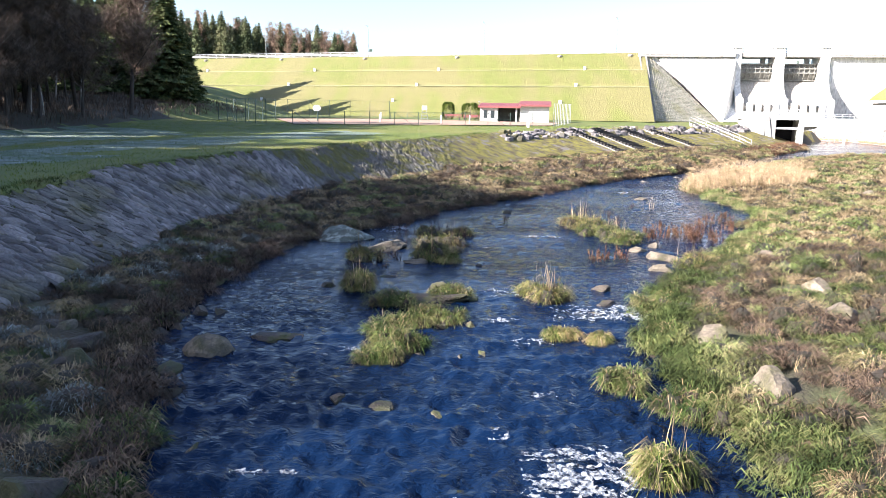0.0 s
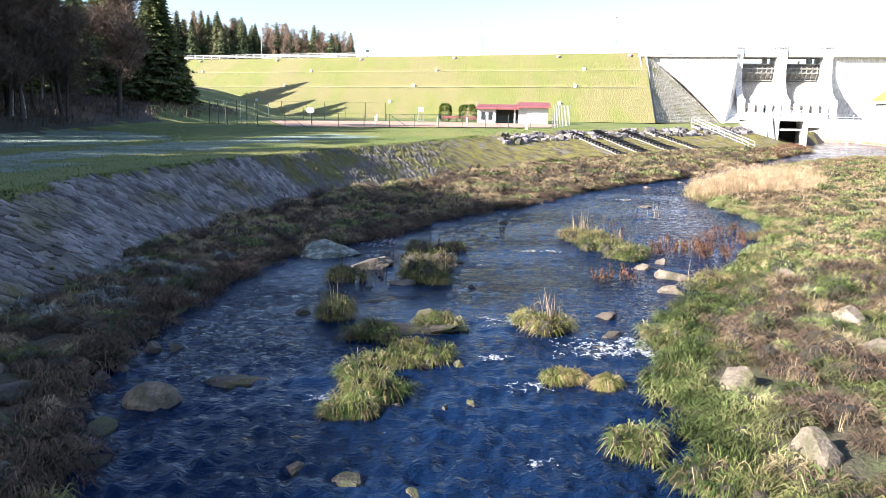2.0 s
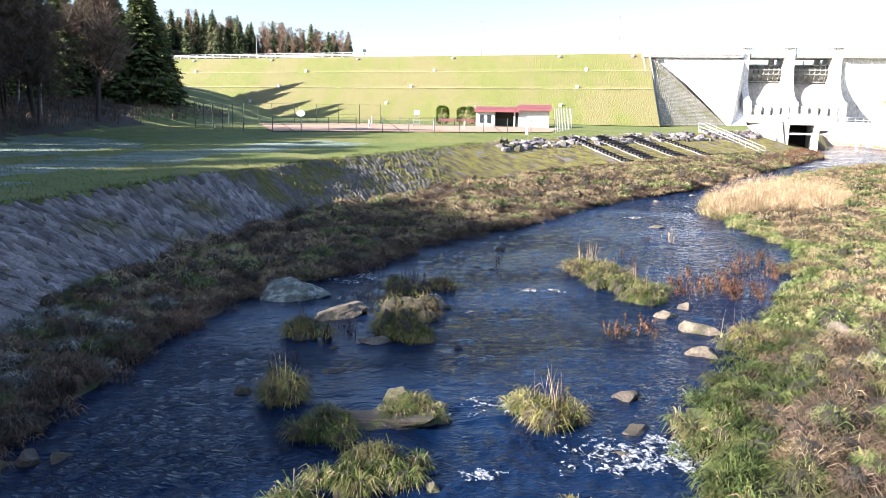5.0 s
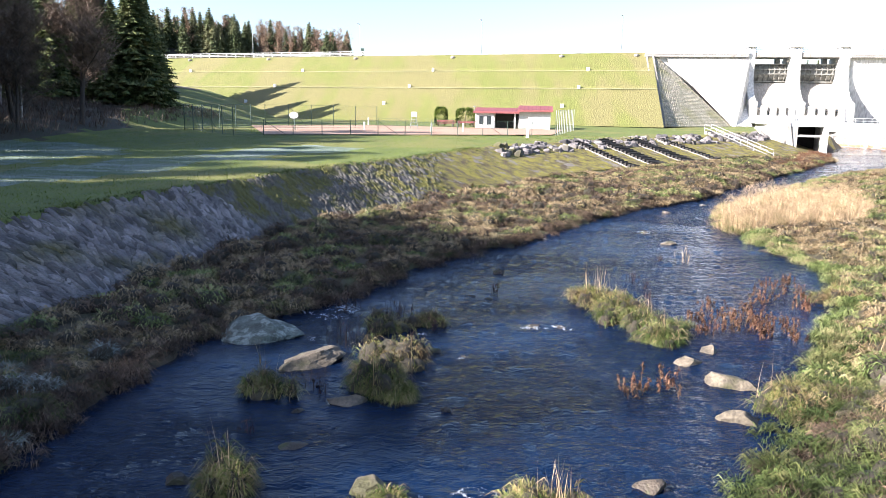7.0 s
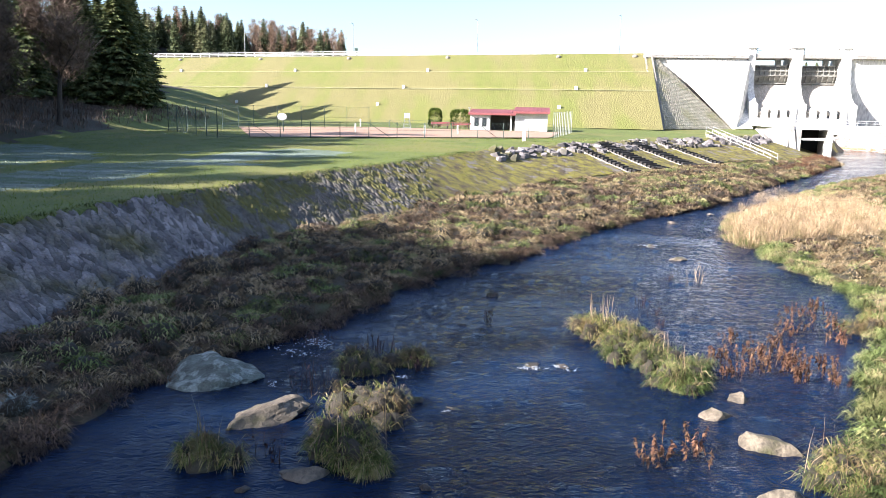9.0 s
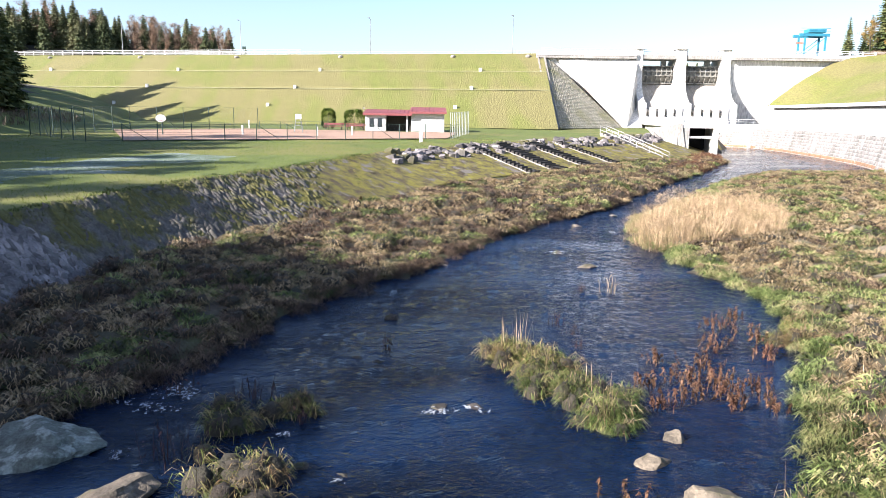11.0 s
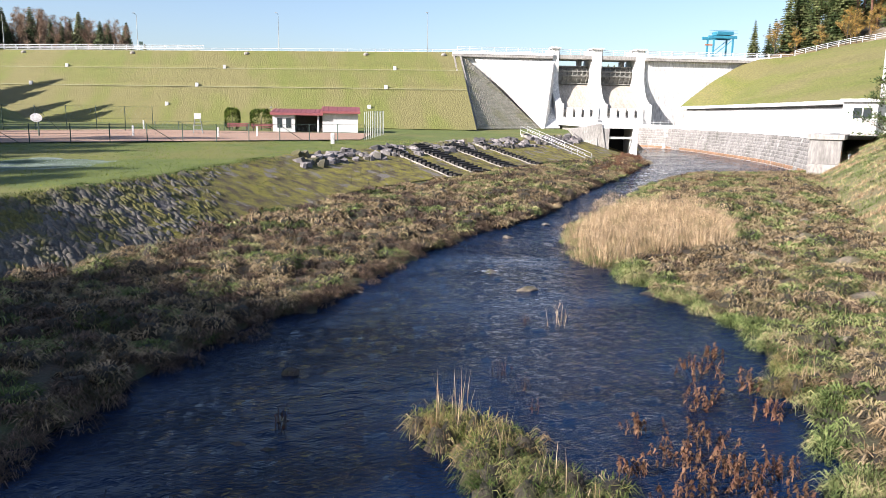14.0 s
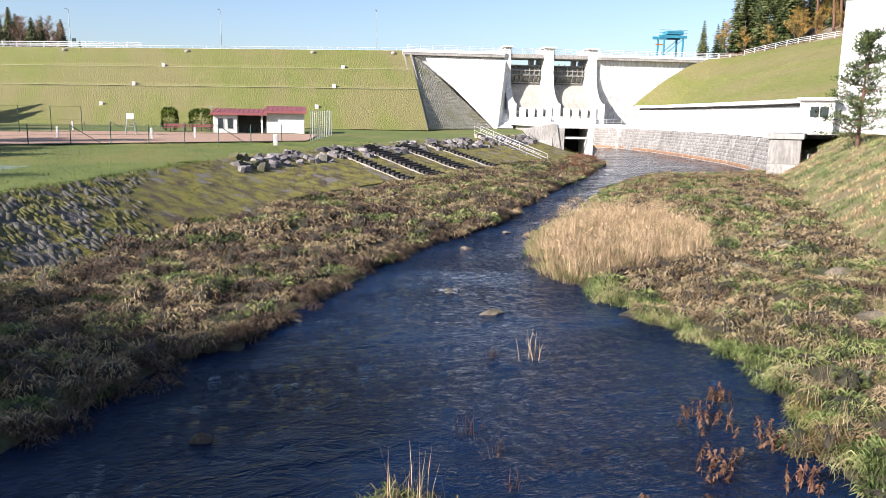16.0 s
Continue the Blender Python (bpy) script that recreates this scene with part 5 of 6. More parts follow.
# sunny meadow
for y0, y1, step, tall, per, ln, ww in ((8, 31, 0.66, 0.42, 420, 0.30, 0.0115), (31, 52, 0.9, 0.36, 160, 0.32, 0.028), (52, 93, 1.2, 0.36, 80, 0.40, 0.048)):
    c = clump_sites(3, 62, y0, y1, step, lambda x, y: (seg_dist(x, y, SLOPE)[1] < 0) & ~inside(x, y, RIVER) & (seg_dist(x, y, FOOT)[1] > 0) & (x > 3 + 0.2 * (y - 8)))
    dr = seg_dist(c[:, 0], c[:, 1], RIGHT)[0]
    pk = kind_of(c, (0.38, 0.38, 0.14, 0.10) if y1 < 40 else (0.06, 0.14, 0.42, 0.38), 72)
    pk = np.where((dr < 1.1) & (rs.rand(len(c)) < 0.5), np.where(y1 < 40, 0, 3), pk)
    clumps(c, step, tall * np.clip(0.55 + dr * 0.3, 0.55, 1.0), per, ln, ww, ((M_GRN, "green_grass", "lush green grass drooping towards the river"), (M_BRN, "brown_herbs", "withered brown herbs among the meadow grass"), (M_TAN, "straw_grass", "straw-coloured rank meadow grass"), (M_PALEGRN, "pale_herbs", "pale green meadow herbs and grass")), pk)
# loose upright stems between the clumps
for x0, x1, y0, y1, n, hh, ww, side_ in ((-12, 10, 10, 60, 1500, 0.55, 0.014, -1), (5, 30, 12, 52, 1300, 0.6, 0.014, 1)):
    c, k = scatter(rs, n * 6, x0, x1, y0, y1, lambda x, y: (seg_dist(x, y, FOOT)[1] > 0) & ~inside(x, y, RIVER) & (seg_dist(x, y, SLOPE)[1] < 0) & ((seg_dist(x, y, LEFT)[1] < 0) if side_ < 0 else (x > 4 + 0.2 * (y - 8))))
    c = above_water(c)[:n]
    stand("dry_stems", "thin dry stems rising between the clumps", c, 5, 0.15, hh * (0.6 + 0.6 * rs.rand(len(c))), 0.4, ww, M_TAN)
# grass hanging over both water's edges
for side_, mm, lab, x_of in ((LEFT, M_BRN, "tangled grass overhanging the shaded waterline", -0.25), (RIGHT, M_GRN, "long grass overhanging the sunny waterline", 0.25)):
    ln = sorted((p[1], p[0]) for p in side_ if -5 < p[1] < 95)
    yy = 10 + 75 * rs.rand(420) ** 1.4
    c = np.stack([np.interp(yy, [p[0] for p in ln], [p[1] for p in ln]) + x_of + 0.3 * rs.randn(420), yy, 0 * yy], 1)
    c[:, 2] = np.maximum(land(c[:, 0], c[:, 1])[0], water_z(yy) - 0.05)
    q = 0.22 + 0.22 * rs.rand(420)
    for lo_, hi_, m2 in ((0, 34, mm), (34, 99, M_BRN if x_of < 0 else M_PALEGRN)):
        o = (yy >= lo_) & (yy < hi_)
        tagged(shag("waterside_grass", c[o], q[o], q[o] * 0.9, 170, 0.28, 0.015, m2, droop=0.5), lab, "plants", kind="stuff")
# dry reed bed
c, k = scatter(rs, 4000, 15, 37, 51, 77, lambda x, y: inside(x, y, REEDS))
lump = wavy(c[:, 0], c[:, 1], 2.4, 51) + 0.6 * wavy(c[:, 0], c[:, 1], 1.0, 52)
c, lump = c[lump > -0.5][:1000], lump[lump > -0.5][:1000]
rh = 0.65 + 0.85 * rs.rand(len(c)) ** 1.5 + 0.55 * np.clip(lump, 0, 1.4)
stand("reed_bed", "tall dry golden reed bed at the water's edge", c, 34, 0.3 + 0.25 * rs.rand(len(c)), rh, 0.5, 0.017, M_REED)
up = c[::3] + np.stack([0 * rh[::3], 0 * rh[::3], 0.75 * rh[::3]], 1)
mounds("reed_plumes", "feathery pale plumes over the dry reeds", up, 90, 0.16 + 0.22 * rs.rand(len(up)), 0.2 + 0.45 * rs.rand(len(up)), 0.075, M_REED)
# brown plants by the far water
c, k = scatter(rs, 4000, 36, 60, 84, 122, lambda x, y: (seg_dist(x, y, LEFT)[1] < 0) & (seg_dist(x, y, LEFT)[0] < 3.5) & (seg_dist(x, y, FOOT)[1] > 0))
stand("waterside_plants", "rust-brown withered plants along the far bank", c[:700], 16, 0.35, 0.8, 0.4, 0.05, M_DOCK)
c, k = scatter(rs, 3000, 34, 60, 76, 93, lambda x, y: (seg_dist(x, y, SLOPE)[1] < 0) & (wavy(x, y, 7, 40) > 0.25))
stand("waterside_plants", "rust-brown withered plants in a wet hollow", c[:450], 14, 0.35, 0.5, 0.4, 0.05, M_DOCK)
# dry slope on the right
c, k = scatter(rs, 30000, 14, 66, 10, 96, lambda x, y: (seg_dist(x, y, SLOPE)[1] > 0) & (seg_dist(x, y, SLOPE)[0] < 9) & (y > 40))
stand("dry_grass", "straw-coloured dry grass on the steep bank", c[:5500], 10, 0.4, 0.32, 0.9, 0.05, M_MEADOW)
# lawn
for nm, kk, mm, lab in (("lawn_grass", 0, M_LAWNBL, "short mown lawn grass"), ("frosted_grass", 1, M_FROSTBL, "short lawn grass white with frost in the shade")):
    x, y = -36 + 60 * rs.rand(160000), 12 + 95 * rs.rand(160000) ** 1.3
    ok = (seg_dist(x, y, EDGE)[1] < 0) & (x < 20)
    x, y = x[ok], y[ok]
    z, k = land(x, y)
    ok = k == kk
    b = np.stack([x, y, z - 0.01], 1)[ok][:42000]
    t = np.stack([0.05 * rs.randn(len(b)), 0.05 * rs.randn(len(b)), 0.05 + 0.06 * rs.rand(len(b))], 1)
    tagged(blades(nm, b, t, np.full(len(b), 0.035), mm, rs=rs), lab, "grass", kind="stuff")
# overhanging grass along the lawn edge
ex = np.array([p[0] for p in EDGE[1:12]])
ey = np.array([p[1] for p in EDGE[1:12]])
yy = 8 + 72 * rs.rand(1500)
c = np.stack([np.interp(yy, ey, ex) + 0.35 * rs.randn(1500), yy, 0 * yy], 1)
c[:, 2] = land(c[:, 0], c[:, 1])[0]
stand("edge_grass", "longer grass fringing the top of the stone bank", c, 10, 0.25, 0.14 + 0.1 * rs.rand(1500), 0.8, 0.03, M_GREEN)
# weeds between the stones of the bank
c, k = scatter(rs, 16000, -15, 14, 10, 90, lambda x, y: (seg_dist(x, y, FOOT)[1] < 0) & (seg_dist(x, y, EDGE)[1] > 0) & (wavy(x, y, 9, 44) + 0.6 * wavy(x, y, 2.5, 45) > 0.35 - 0.3 * (y > 44)))
stand("bank_weeds", "small weeds and moss between bank stones", c[:1700], 10, 0.22, 0.12, 1.3, 0.03, M_TUFT)

# tussocks standing in the river: place, spread, height, look


def tussock(x, y, w, h, material, label, per=1900, stalks=0):
    z = float(water_z(y))
    e = empty("grass_tussock", Matrix.Translation((x, y, z)), label, "tussock", "tussocks in the river")
    r = w / 2
    bm = bmesh.new()
    bmesh.ops.create_icosphere(bm, subdivisions=2, radius=1)
    for v in bm.verts:
        q = v.co * (1 + 0.25 * noise.noise(v.co * 2 + Vector((x, y, 0))))
        v.co = Vector((q.x * r * 0.72, q.y * r * 0.72, q.z * h * 0.30 - 0.05))
    part("root_mound", bm, M_SOIL, e)
    n = max(4, int(9 * w))
    c = np.stack([rs.randn(n) * r * 0.46, rs.randn(n) * r * 0.46, np.full(n, 0.0)], 1)
    q = r * (0.26 + 0.26 * rs.rand(n))
    hq = h * (0.30 + 0.50 * rs.rand(n))
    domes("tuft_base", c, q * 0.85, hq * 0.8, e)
    for mm, f in ((material, 0.82), (M_TAN, 0.18)):
        shag("grass_tuft", c, q, hq, per * f / n / np.mean((q / 0.4) ** 1.5), 0.22 + 0.16 * h, 0.012, mm, e, 0.45)
    if stalks:
        b = np.stack([rs.randn(stalks) * r * 0.3, rs.randn(stalks) * r * 0.3, np.zeros(stalks)], 1)
        t = np.stack([rs.randn(stalks) * 0.12, rs.randn(stalks) * 0.12, h * (1.2 + 0.5 * rs.rand(stalks))], 1)
        blades("stalk", b, t, np.full(stalks, 0.018), M_REED, e, rs)
    return e


for x, y, w, h, st in ((-3.0, 25.3, 1.1, 0.75, 10), (-3.4, 29.5, 1.0, 0.75, 12), (-0.9, 30.2, 1.7, 0.95, 6), (-0.3, 29.4, 0.7, 0.5, 0), (2.6, 24.4, 1.25, 0.7, 26), (3.0, 13.7, 1.0, 0.75, 10), (2.5, 20.6, 0.7, 0.25, 0), (3.3, 20.4, 0.5, 0.22, 0), (8.4, 29.3, 1.6, 0.8, 6)):
    tussock(x, y, w, h, M_TUFT, "tussock of long green and straw-coloured grass in water", stalks=st)
for x, y, w, h in ((-1.3, 19.6, 1.2, 0.6), (-1.7, 20.5, 1.1, 0.5), (-1.8, 18.8, 1.0, 0.5), (-0.2, 24.5, 1.0, 0.45), (-1.1, 21.4, 0.9, 0.4), (-0.6, 22.2, 1.1, 0.5), (-1.6, 23.6, 1.2, 0.45), (3.3, 17.4, 0.95, 0.5), (4.3, 16.2, 1.4, 0.55), (5.0, 15.6, 1.2, 0.5), (4.9, 20.8, 1.2, 0.6), (5.6, 23.6, 1.3, 0.6), (8.9, 29.9, 1.3, 0.7), (-5.0, 12.6, 0.9, 0.4), (-5.6, 14.6, 1.4, 0.5), (-6.6, 16.0, 1.2, 0.45)):
    tussock(x, y, w, h, M_GREEN, "lush green tussock trailing into the river")
for x, y, w, h in ((-0.9, 34.9, 1.6, 0.65), (-0.6, 32.1, 1.9, 0.75), (0.2, 35.6, 0.9, 0.4)):
    tussock(x, y, w, h, M_TUFT, "shaded dark green tussock among riffles", per=900)
for x, y, w, h, st in ((5.9, 38.6, 1.3, 0.85, 26), (6.1, 37.6, 1.5, 0.75, 10), (6.5, 36.7, 1.7, 0.7, 6), (6.9, 35.7, 1.7, 0.65, 4), (7.1, 34.7, 1.6, 0.65, 4), (7.0, 34.0, 1.3, 0.6, 6)):
    tussock(x, y, w, h, M_GREEN if h < 0.72 else M_TUFT, "grassy islet tussock, yellow-green with dry stems", stalks=st, per=1900)
for x, y, w, h in ((14.6, 38.9, 1.5, 0.75), (15.5, 40.4, 0.9, 0.5), (18.0, 41.4, 1.0, 0.7), (15.4, 37.7, 1.4, 0.8), (13.4, 34.6, 1.4, 0.7), (12.0, 31.8, 1.3, 0.7)):
    tussock(x, y, w, h, M_TUFT, "straw-coloured tussock at the water's edge", stalks=8)


def stalk_plant(name, x, y, w, h, material, label, n, leaves):
    e = empty(name, Matrix.Translation((x, y, float(water_z(y)) - 0.05)), label, "water plant", "withered plants in the river")
    b = np.stack([rs.randn(n) * w * 0.3, rs.randn(n) * w * 0.3, np.zeros(n)], 1)
    t = np.stack([rs.randn(n) * 0.10, rs.randn(n) * 0.10, h * (0.6 + 0.6 * rs.rand(n))], 1)
    blades("stem", b, t, np.full(n, 0.022), material, e, rs)
    if leaves:
        k = n * leaves
        i = rs.randint(0, n, k)
        f = (0.35 + 0.65 * rs.rand(k))[:, None]
        lb = b[i] + t[i] * f
        a = rs.rand(k) * 6.283
        lt = np.stack([0.07 * np.cos(a), 0.07 * np.sin(a), -0.10 + 0.10 * rs.rand(k)], 1)
        blades("leaf", lb, lt, np.full(k, 0.055), material, e, rs)


for x, y, w in ((12.9, 40.6, 1.0), (11.8, 38.9, 0.8), (13.5, 39.6, 0.7), (9.6, 36.3, 1.1), (10.6, 36.8, 1.2), (10.4, 35.9, 0.8), (9.4, 35.2, 0.8), (10.5, 35.3, 0.6), (8.5, 34.8, 0.5), (10.9, 34.4, 0.6), (8.6, 36.2, 0.4), (11.3, 35.5, 0.4), (10.1, 34.6, 0.4), (12.9, 37.9, 0.5), (9.6, 37.7, 0.3), (13.9, 41.6, 0.5), (5.9, 30.3, 1.0), (5.2, 30.0, 0.6)):
    stalk_plant("red_dock", x, y, w, 0.5, M_DOCK, "withered red-brown dock stems with curled leaves", int(9 + 11 * w), 17)
for x, y, w, h in ((11.2, 45.5, 0.4, 0.8), (-1.9, 33.3, 1.1, 0.8), (-2.2, 29.9, 0.8, 0.4), (-0.8, 36.2, 1.0, 0.6), (-2.5, 36.8, 0.7, 0.5), (2.5, 39.5, 0.35, 0.6), (8.0, 41.6, 0.5, 0.6), (8.2, 40.6, 0.35, 0.4), (8.0, 39.3, 0.3, 0.35), (0.4, 34.8, 0.3, 0.5), (-3.2, 27.5, 0.3, 0.35), (10.2, 45.9, 0.3, 0.35)):
    stalk_plant("dead_stalks", x, y, w, h, M_REED if x > 11 else M_STALK, "thin dark withered stalks standing in water", int(8 + 22 * w), 1)

# ---------------------------------------------------------------- rocks


def rock(x, y, w, material, label, flat=0.6, z=None, turn=None, name="rock", long=1.25, sink=0.0, facets=0.6, top=9.0):
    bm = bmesh.new()
    bmesh.ops.create_icosphere(bm, subdivisions=3 if w < 1.2 else 4, radius=1)
    sd = Vector((x * 3.1, y * 1.7, w * 5))
    cut = [(Vector((rng.uniform(-1, 1), rng.uniform(-1, 1), rng.uniform(-0.2, 0.9))).normalized(), 0.50 + 0.28 * rng.random()) for _ in range(11)] if facets > 0.2 else []
    for v in bm.verts:
        p = v.co.copy()
        for nrm, d in cut:
            e = p.dot(nrm) - d
            if e > 0:
                p -= nrm * e * min(1, 0.5 + facets)
        lid = top * (1 + 0.3 * noise.noise(p * 1.7 + sd))
        if p.z > lid:
            p.z = lid + (p.z - lid) * 0.18
        p *= 1 + (0.16 if top > 1 else 0.34) * noise.noise(p * 1.3 + sd) + (0.07 if top > 1 else 0.13) * noise.noise(p * 4 + sd) + 0.03 * noise.noise(p * 11 + sd)
        v.co = Vector((p.x * long, p.y, p.z * flat * 1.25)) * (w * 0.52)
    ob = part(name, bm, material)
    zz = float(water_z(y)) if z is None else z
    ob.matrix_world = Matrix.Translation((x, y, zz - w * flat * sink)) @ pose(0, 0, 0, rng.uniform(-12, 12), rng.uniform(-12, 12), rng.uniform(0, 180) if turn is None else turn + rng.uniform(-15, 15))
    return tagged(ob, label, "rock", "rocks in the river" if z is None else "rocks on the bank")


rng = random.Random(9)
rock(-5.5, 19.1, 0.85, M_PALEROCK, "smooth pale rounded boulder in shallow water", 0.7, turn=10, facets=0.1)
for x, y, w in ((-6.7, 22.1, 0.52), (-6.2, 22.3, 0.33), (-7.0, 20.2, 0.45), (-6.8, 20.8, 0.4), (-2.4, 28.6, 0.25), (-0.4, 21.5, 0.36), (0.3, 21.5, 0.3), (-0.9, 19.1, 0.27), (0.0, 19.0, 0.22), (0.5, 19.3, 0.23), (0.8, 28.8, 0.28), (0.5, 32.8, 0.27), (2.9, 42.8, 0.43)):
    rock(x, y, w, M_ROCK, "small brown wet stone in the current", 0.7)
for x, y, w in ((-4.2, 14.4, 0.55), (-1.4, 16.3, 0.65), (-0.2, 17.2, 0.42), (-0.4, 15.9, 0.5), (-2.3, 16.7, 0.5), (-6.0, 18.1, 0.8), (1.3, 32.4, 0.4), (-2.3, 26.9, 0.75), (1.7, 38.9, 0.42), (2.2, 38.6, 0.45), (11.4, 53.3, 0.8), (3.4, 35.4, 0.6), (4.2, 35.4, 0.6), (4.3, 24.0, 0.7), (3.6, 22.9, 0.5)):
    rock(x, y, w, M_ROCK, "dark mossy stone barely above the water", 0.4, sink=0.35)
for x, y, w, f, mm, lab in ((-4.8, 33.9, 2.5, 0.40, M_LICHEN, "large flat boulder grown over with pale green lichen"), (-2.9, 31.8, 1.45, 0.5, M_PALEROCK, "pale sunlit boulder with a flat top"),
                            (-1.3, 29.2, 0.8, 0.45, M_PALEROCK, "wedge-shaped grey slab tilted out of the water"), (-3.9, 25.5, 0.5, 0.7, M_ROCK, "mossy brown stone beside a tussock"),
                            (-0.5, 25.3, 0.8, 0.6, M_PALEROCK, "pale stone with moss at its foot"), (7.1, 28.6, 0.75, 0.85, M_PALEROCK, "upright blocky grey stone in shallow water"),
                            (7.8, 30.7, 1.05, 0.55, M_PALEROCK, "long pale orange-tinted rock by a tussock"), (7.2, 32.3, 0.75, 0.5, M_PALEROCK, "flat grey rock with a mossy end"),
                            (8.1, 33.3, 0.55, 0.6, M_PALEROCK, "small pale stone near the islet"), (11.8, 50.1, 0.8, 0.35, M_PALEROCK, "flat pinkish stone in mid river"),
                            (4.3, 25.6, 0.6, 0.5, M_ROCK, "brown wet stone beside the rapids"), (5.1, 13.6, 0.6, 0.7, M_PALEROCK, "yellowish angular stone at the water's edge"),
                            (5.7, 50.7, 0.4, 0.4, M_ROCK, "flat stone at the bank"), (14.8, 60.7, 0.6, 0.4, M_PALEROCK, "small pale stone at the bank"), (18.3, 64.4, 0.5, 0.4, M_PALEROCK, "small pale stone at the bank")):
    rock(x, y, w, mm, lab, f * 0.85, turn=4, facets=0.45 if w > 1.2 else 0.6, top=0.5 if w > 1.2 else 9.0)
# long low ledges in the stream
for x, y, w, lg, tn, lab in ((-4.3, 20.4, 0.9, 2.0, -4, "long low mossy ledge reaching into the river"), (-1.0, 24.3, 1.5, 1.9, 4, "dark rock ledge with grass growing on it"), (-6.5, 14.2, 1.1, 1.3, 20, "large dark stone slab on the bank")):
    rock(x, y, w, M_ROCK, lab, 0.3, turn=tn, long=lg, top=0.4, sink=0.1)


def bank_rock(x, y, w, mm, lab, f=0.65):
    z = float(land(np.array([x]), np.array([y]))[0][0])
    rock(x, y, w, mm, lab, f, z=z + 0.02)


for x, y, w in BANK_ROCKS:
    bank_rock(x, y, w, M_PALEROCK if w < 0.5 else M_ROCK, "weathered stone lying in bank grass", 0.7)
for x, y, w in MEADOW_ROCKS:
    bank_rock(x, y, w, M_PALEROCK, "tan angular boulder among meadow grass", 0.8)
for x, y, w in BOG_ROCKS:
    bank_rock(x, y, w, M_PALEROCK, "pale stone in the boggy meadow", 0.55)
rng = random.Random(21)
for k in range(60):
    y = rng.uniform(20, 88)
    if rng.random() < 0.5:
        x = float(np.interp(y, [p[1] for p in LEFT], [p[0] for p in LEFT])) - abs(rng.gauss(0.1, 0.5))
    else:
        x = rng.uniform(20, 45) if y > 50 else 6 + 0.3 * y + rng.uniform(0, 5)
        if inside(np.array([x]), np.array([y]), RIVER)[0] or x > np.interp(y, [p[1] for p in SLOPE], [p[0] for p in SLOPE]):
            continue
    bank_rock(x, y, rng.uniform(0.2, 0.5), M_PALEROCK if rng.random() < 0.6 else M_ROCK, "small stone half hidden by bank plants", 0.6)

# ---------------------------------------------------------------- foam on the riffles


def foam(x, y, w, l, dens):
    """Lacy broken water: small raised cells where streaked, curling patterns cross."""
    st = 0.016
    w, l = w * 1.9, l * 1.6
    ax, ay = np.meshgrid(np.arange(-w / 2, w / 2, st), np.arange(-l / 2, l / 2, st))
    px, py = x + ax, y + ay
    sd = int(abs(x * 7 + y)) % 50
    r = np.hypot(ax / (w / 2), ay / (l / 2))
    lace = 1 - 1.9 * np.abs(wavy(px + 0.1 * wavy(px, py, 0.5, sd + 3), py * 0.7, 0.62, sd)) - 0.5 * np.abs(wavy(px, py * 0.8, 0.22, sd + 2))
    body = lace + 0.55 * wavy(px, py, 0.9, sd + 5) + 0.26 * (dens - 2.4) - 1.05 * r ** 1.2 + 0.10 * (rs.rand(*px.shape) - 0.5)
    lift = 0.02 + 0.10 * np.clip(1 - r, 0, 1) * np.clip(0.3 + 0.5 * dens / 4, 0, 1) * (0.5 + 0.5 * wavy(px, py, 0.4, sd + 6)) + 0.012 * wavy(px, py, 0.12, sd + 7)
    pz = water_z(py) + np.maximum(lift, 0.012) + 0.02
    m_, n_ = px.shape
    ii = np.arange(m_ * n_).reshape(m_, n_)
    cell = np.stack([ii[:-1, :-1], ii[:-1, 1:], ii[1:, 1:], ii[1:, :-1]], -1)[body[:-1, :-1] > 0.12]
    jx, jy = rs.randn(m_, n_) * st * 0.15, rs.randn(m_, n_) * st * 0.15
    if len(cell) > 3:
        tagged(raw("foam", np.stack([px + jx, py + jy, pz], -1).reshape(-1, 3), cell.reshape(-1, 4), M_FOAM), "white foam where the stream breaks over stones", "foam", kind="stuff")


for x, y, w, l, d in ((1.8, 13.8, 1.0, 1.2, 5), (1.4, 12.6, 0.9, 0.9, 4), (4.0, 22.6, 1.7, 0.9, 3.5), (4.6, 23.2, 0.8, 0.7, 3), (3.2, 23.3, 0.8, 0.5, 2), (-2.4, 19.2, 1.1, 0.6, 2), (1.2, 21.9, 0.6, 0.5, 2), (1.7, 20.1, 0.8, 0.6, 3), (1.2, 24.9, 1.1, 0.8, 2), (-5.9, 17.1, 0.5, 0.3, 3),
                      (-3.1, 13.6, 1.0, 0.25, 1.5), (0.6, 15.1, 0.6, 0.4, 1.5), (0.1, 12.8, 0.6, 0.4, 2), (1.5, 16.8, 0.5, 0.4, 1.5), (-2.5, 36.8, 0.8, 0.9, 3), (-2.9, 35.9, 0.7, 0.5, 3), (3.4, 35.1, 0.6, 0.35, 3), (4.2, 35.1, 0.6, 0.35, 3), (11.4, 53.1, 1.1, 0.6, 2), (-3.7, 36.3, 0.5, 0.4, 2), (-3.0, 33.6, 0.4, 0.4, 2), (0.1, 34.2, 0.5, 0.3, 2), (1.2, 32.1, 0.4, 0.25, 2)):
    foam(x, y, w, l, d)

# ---------------------------------------------------------------- stone paving of the bank


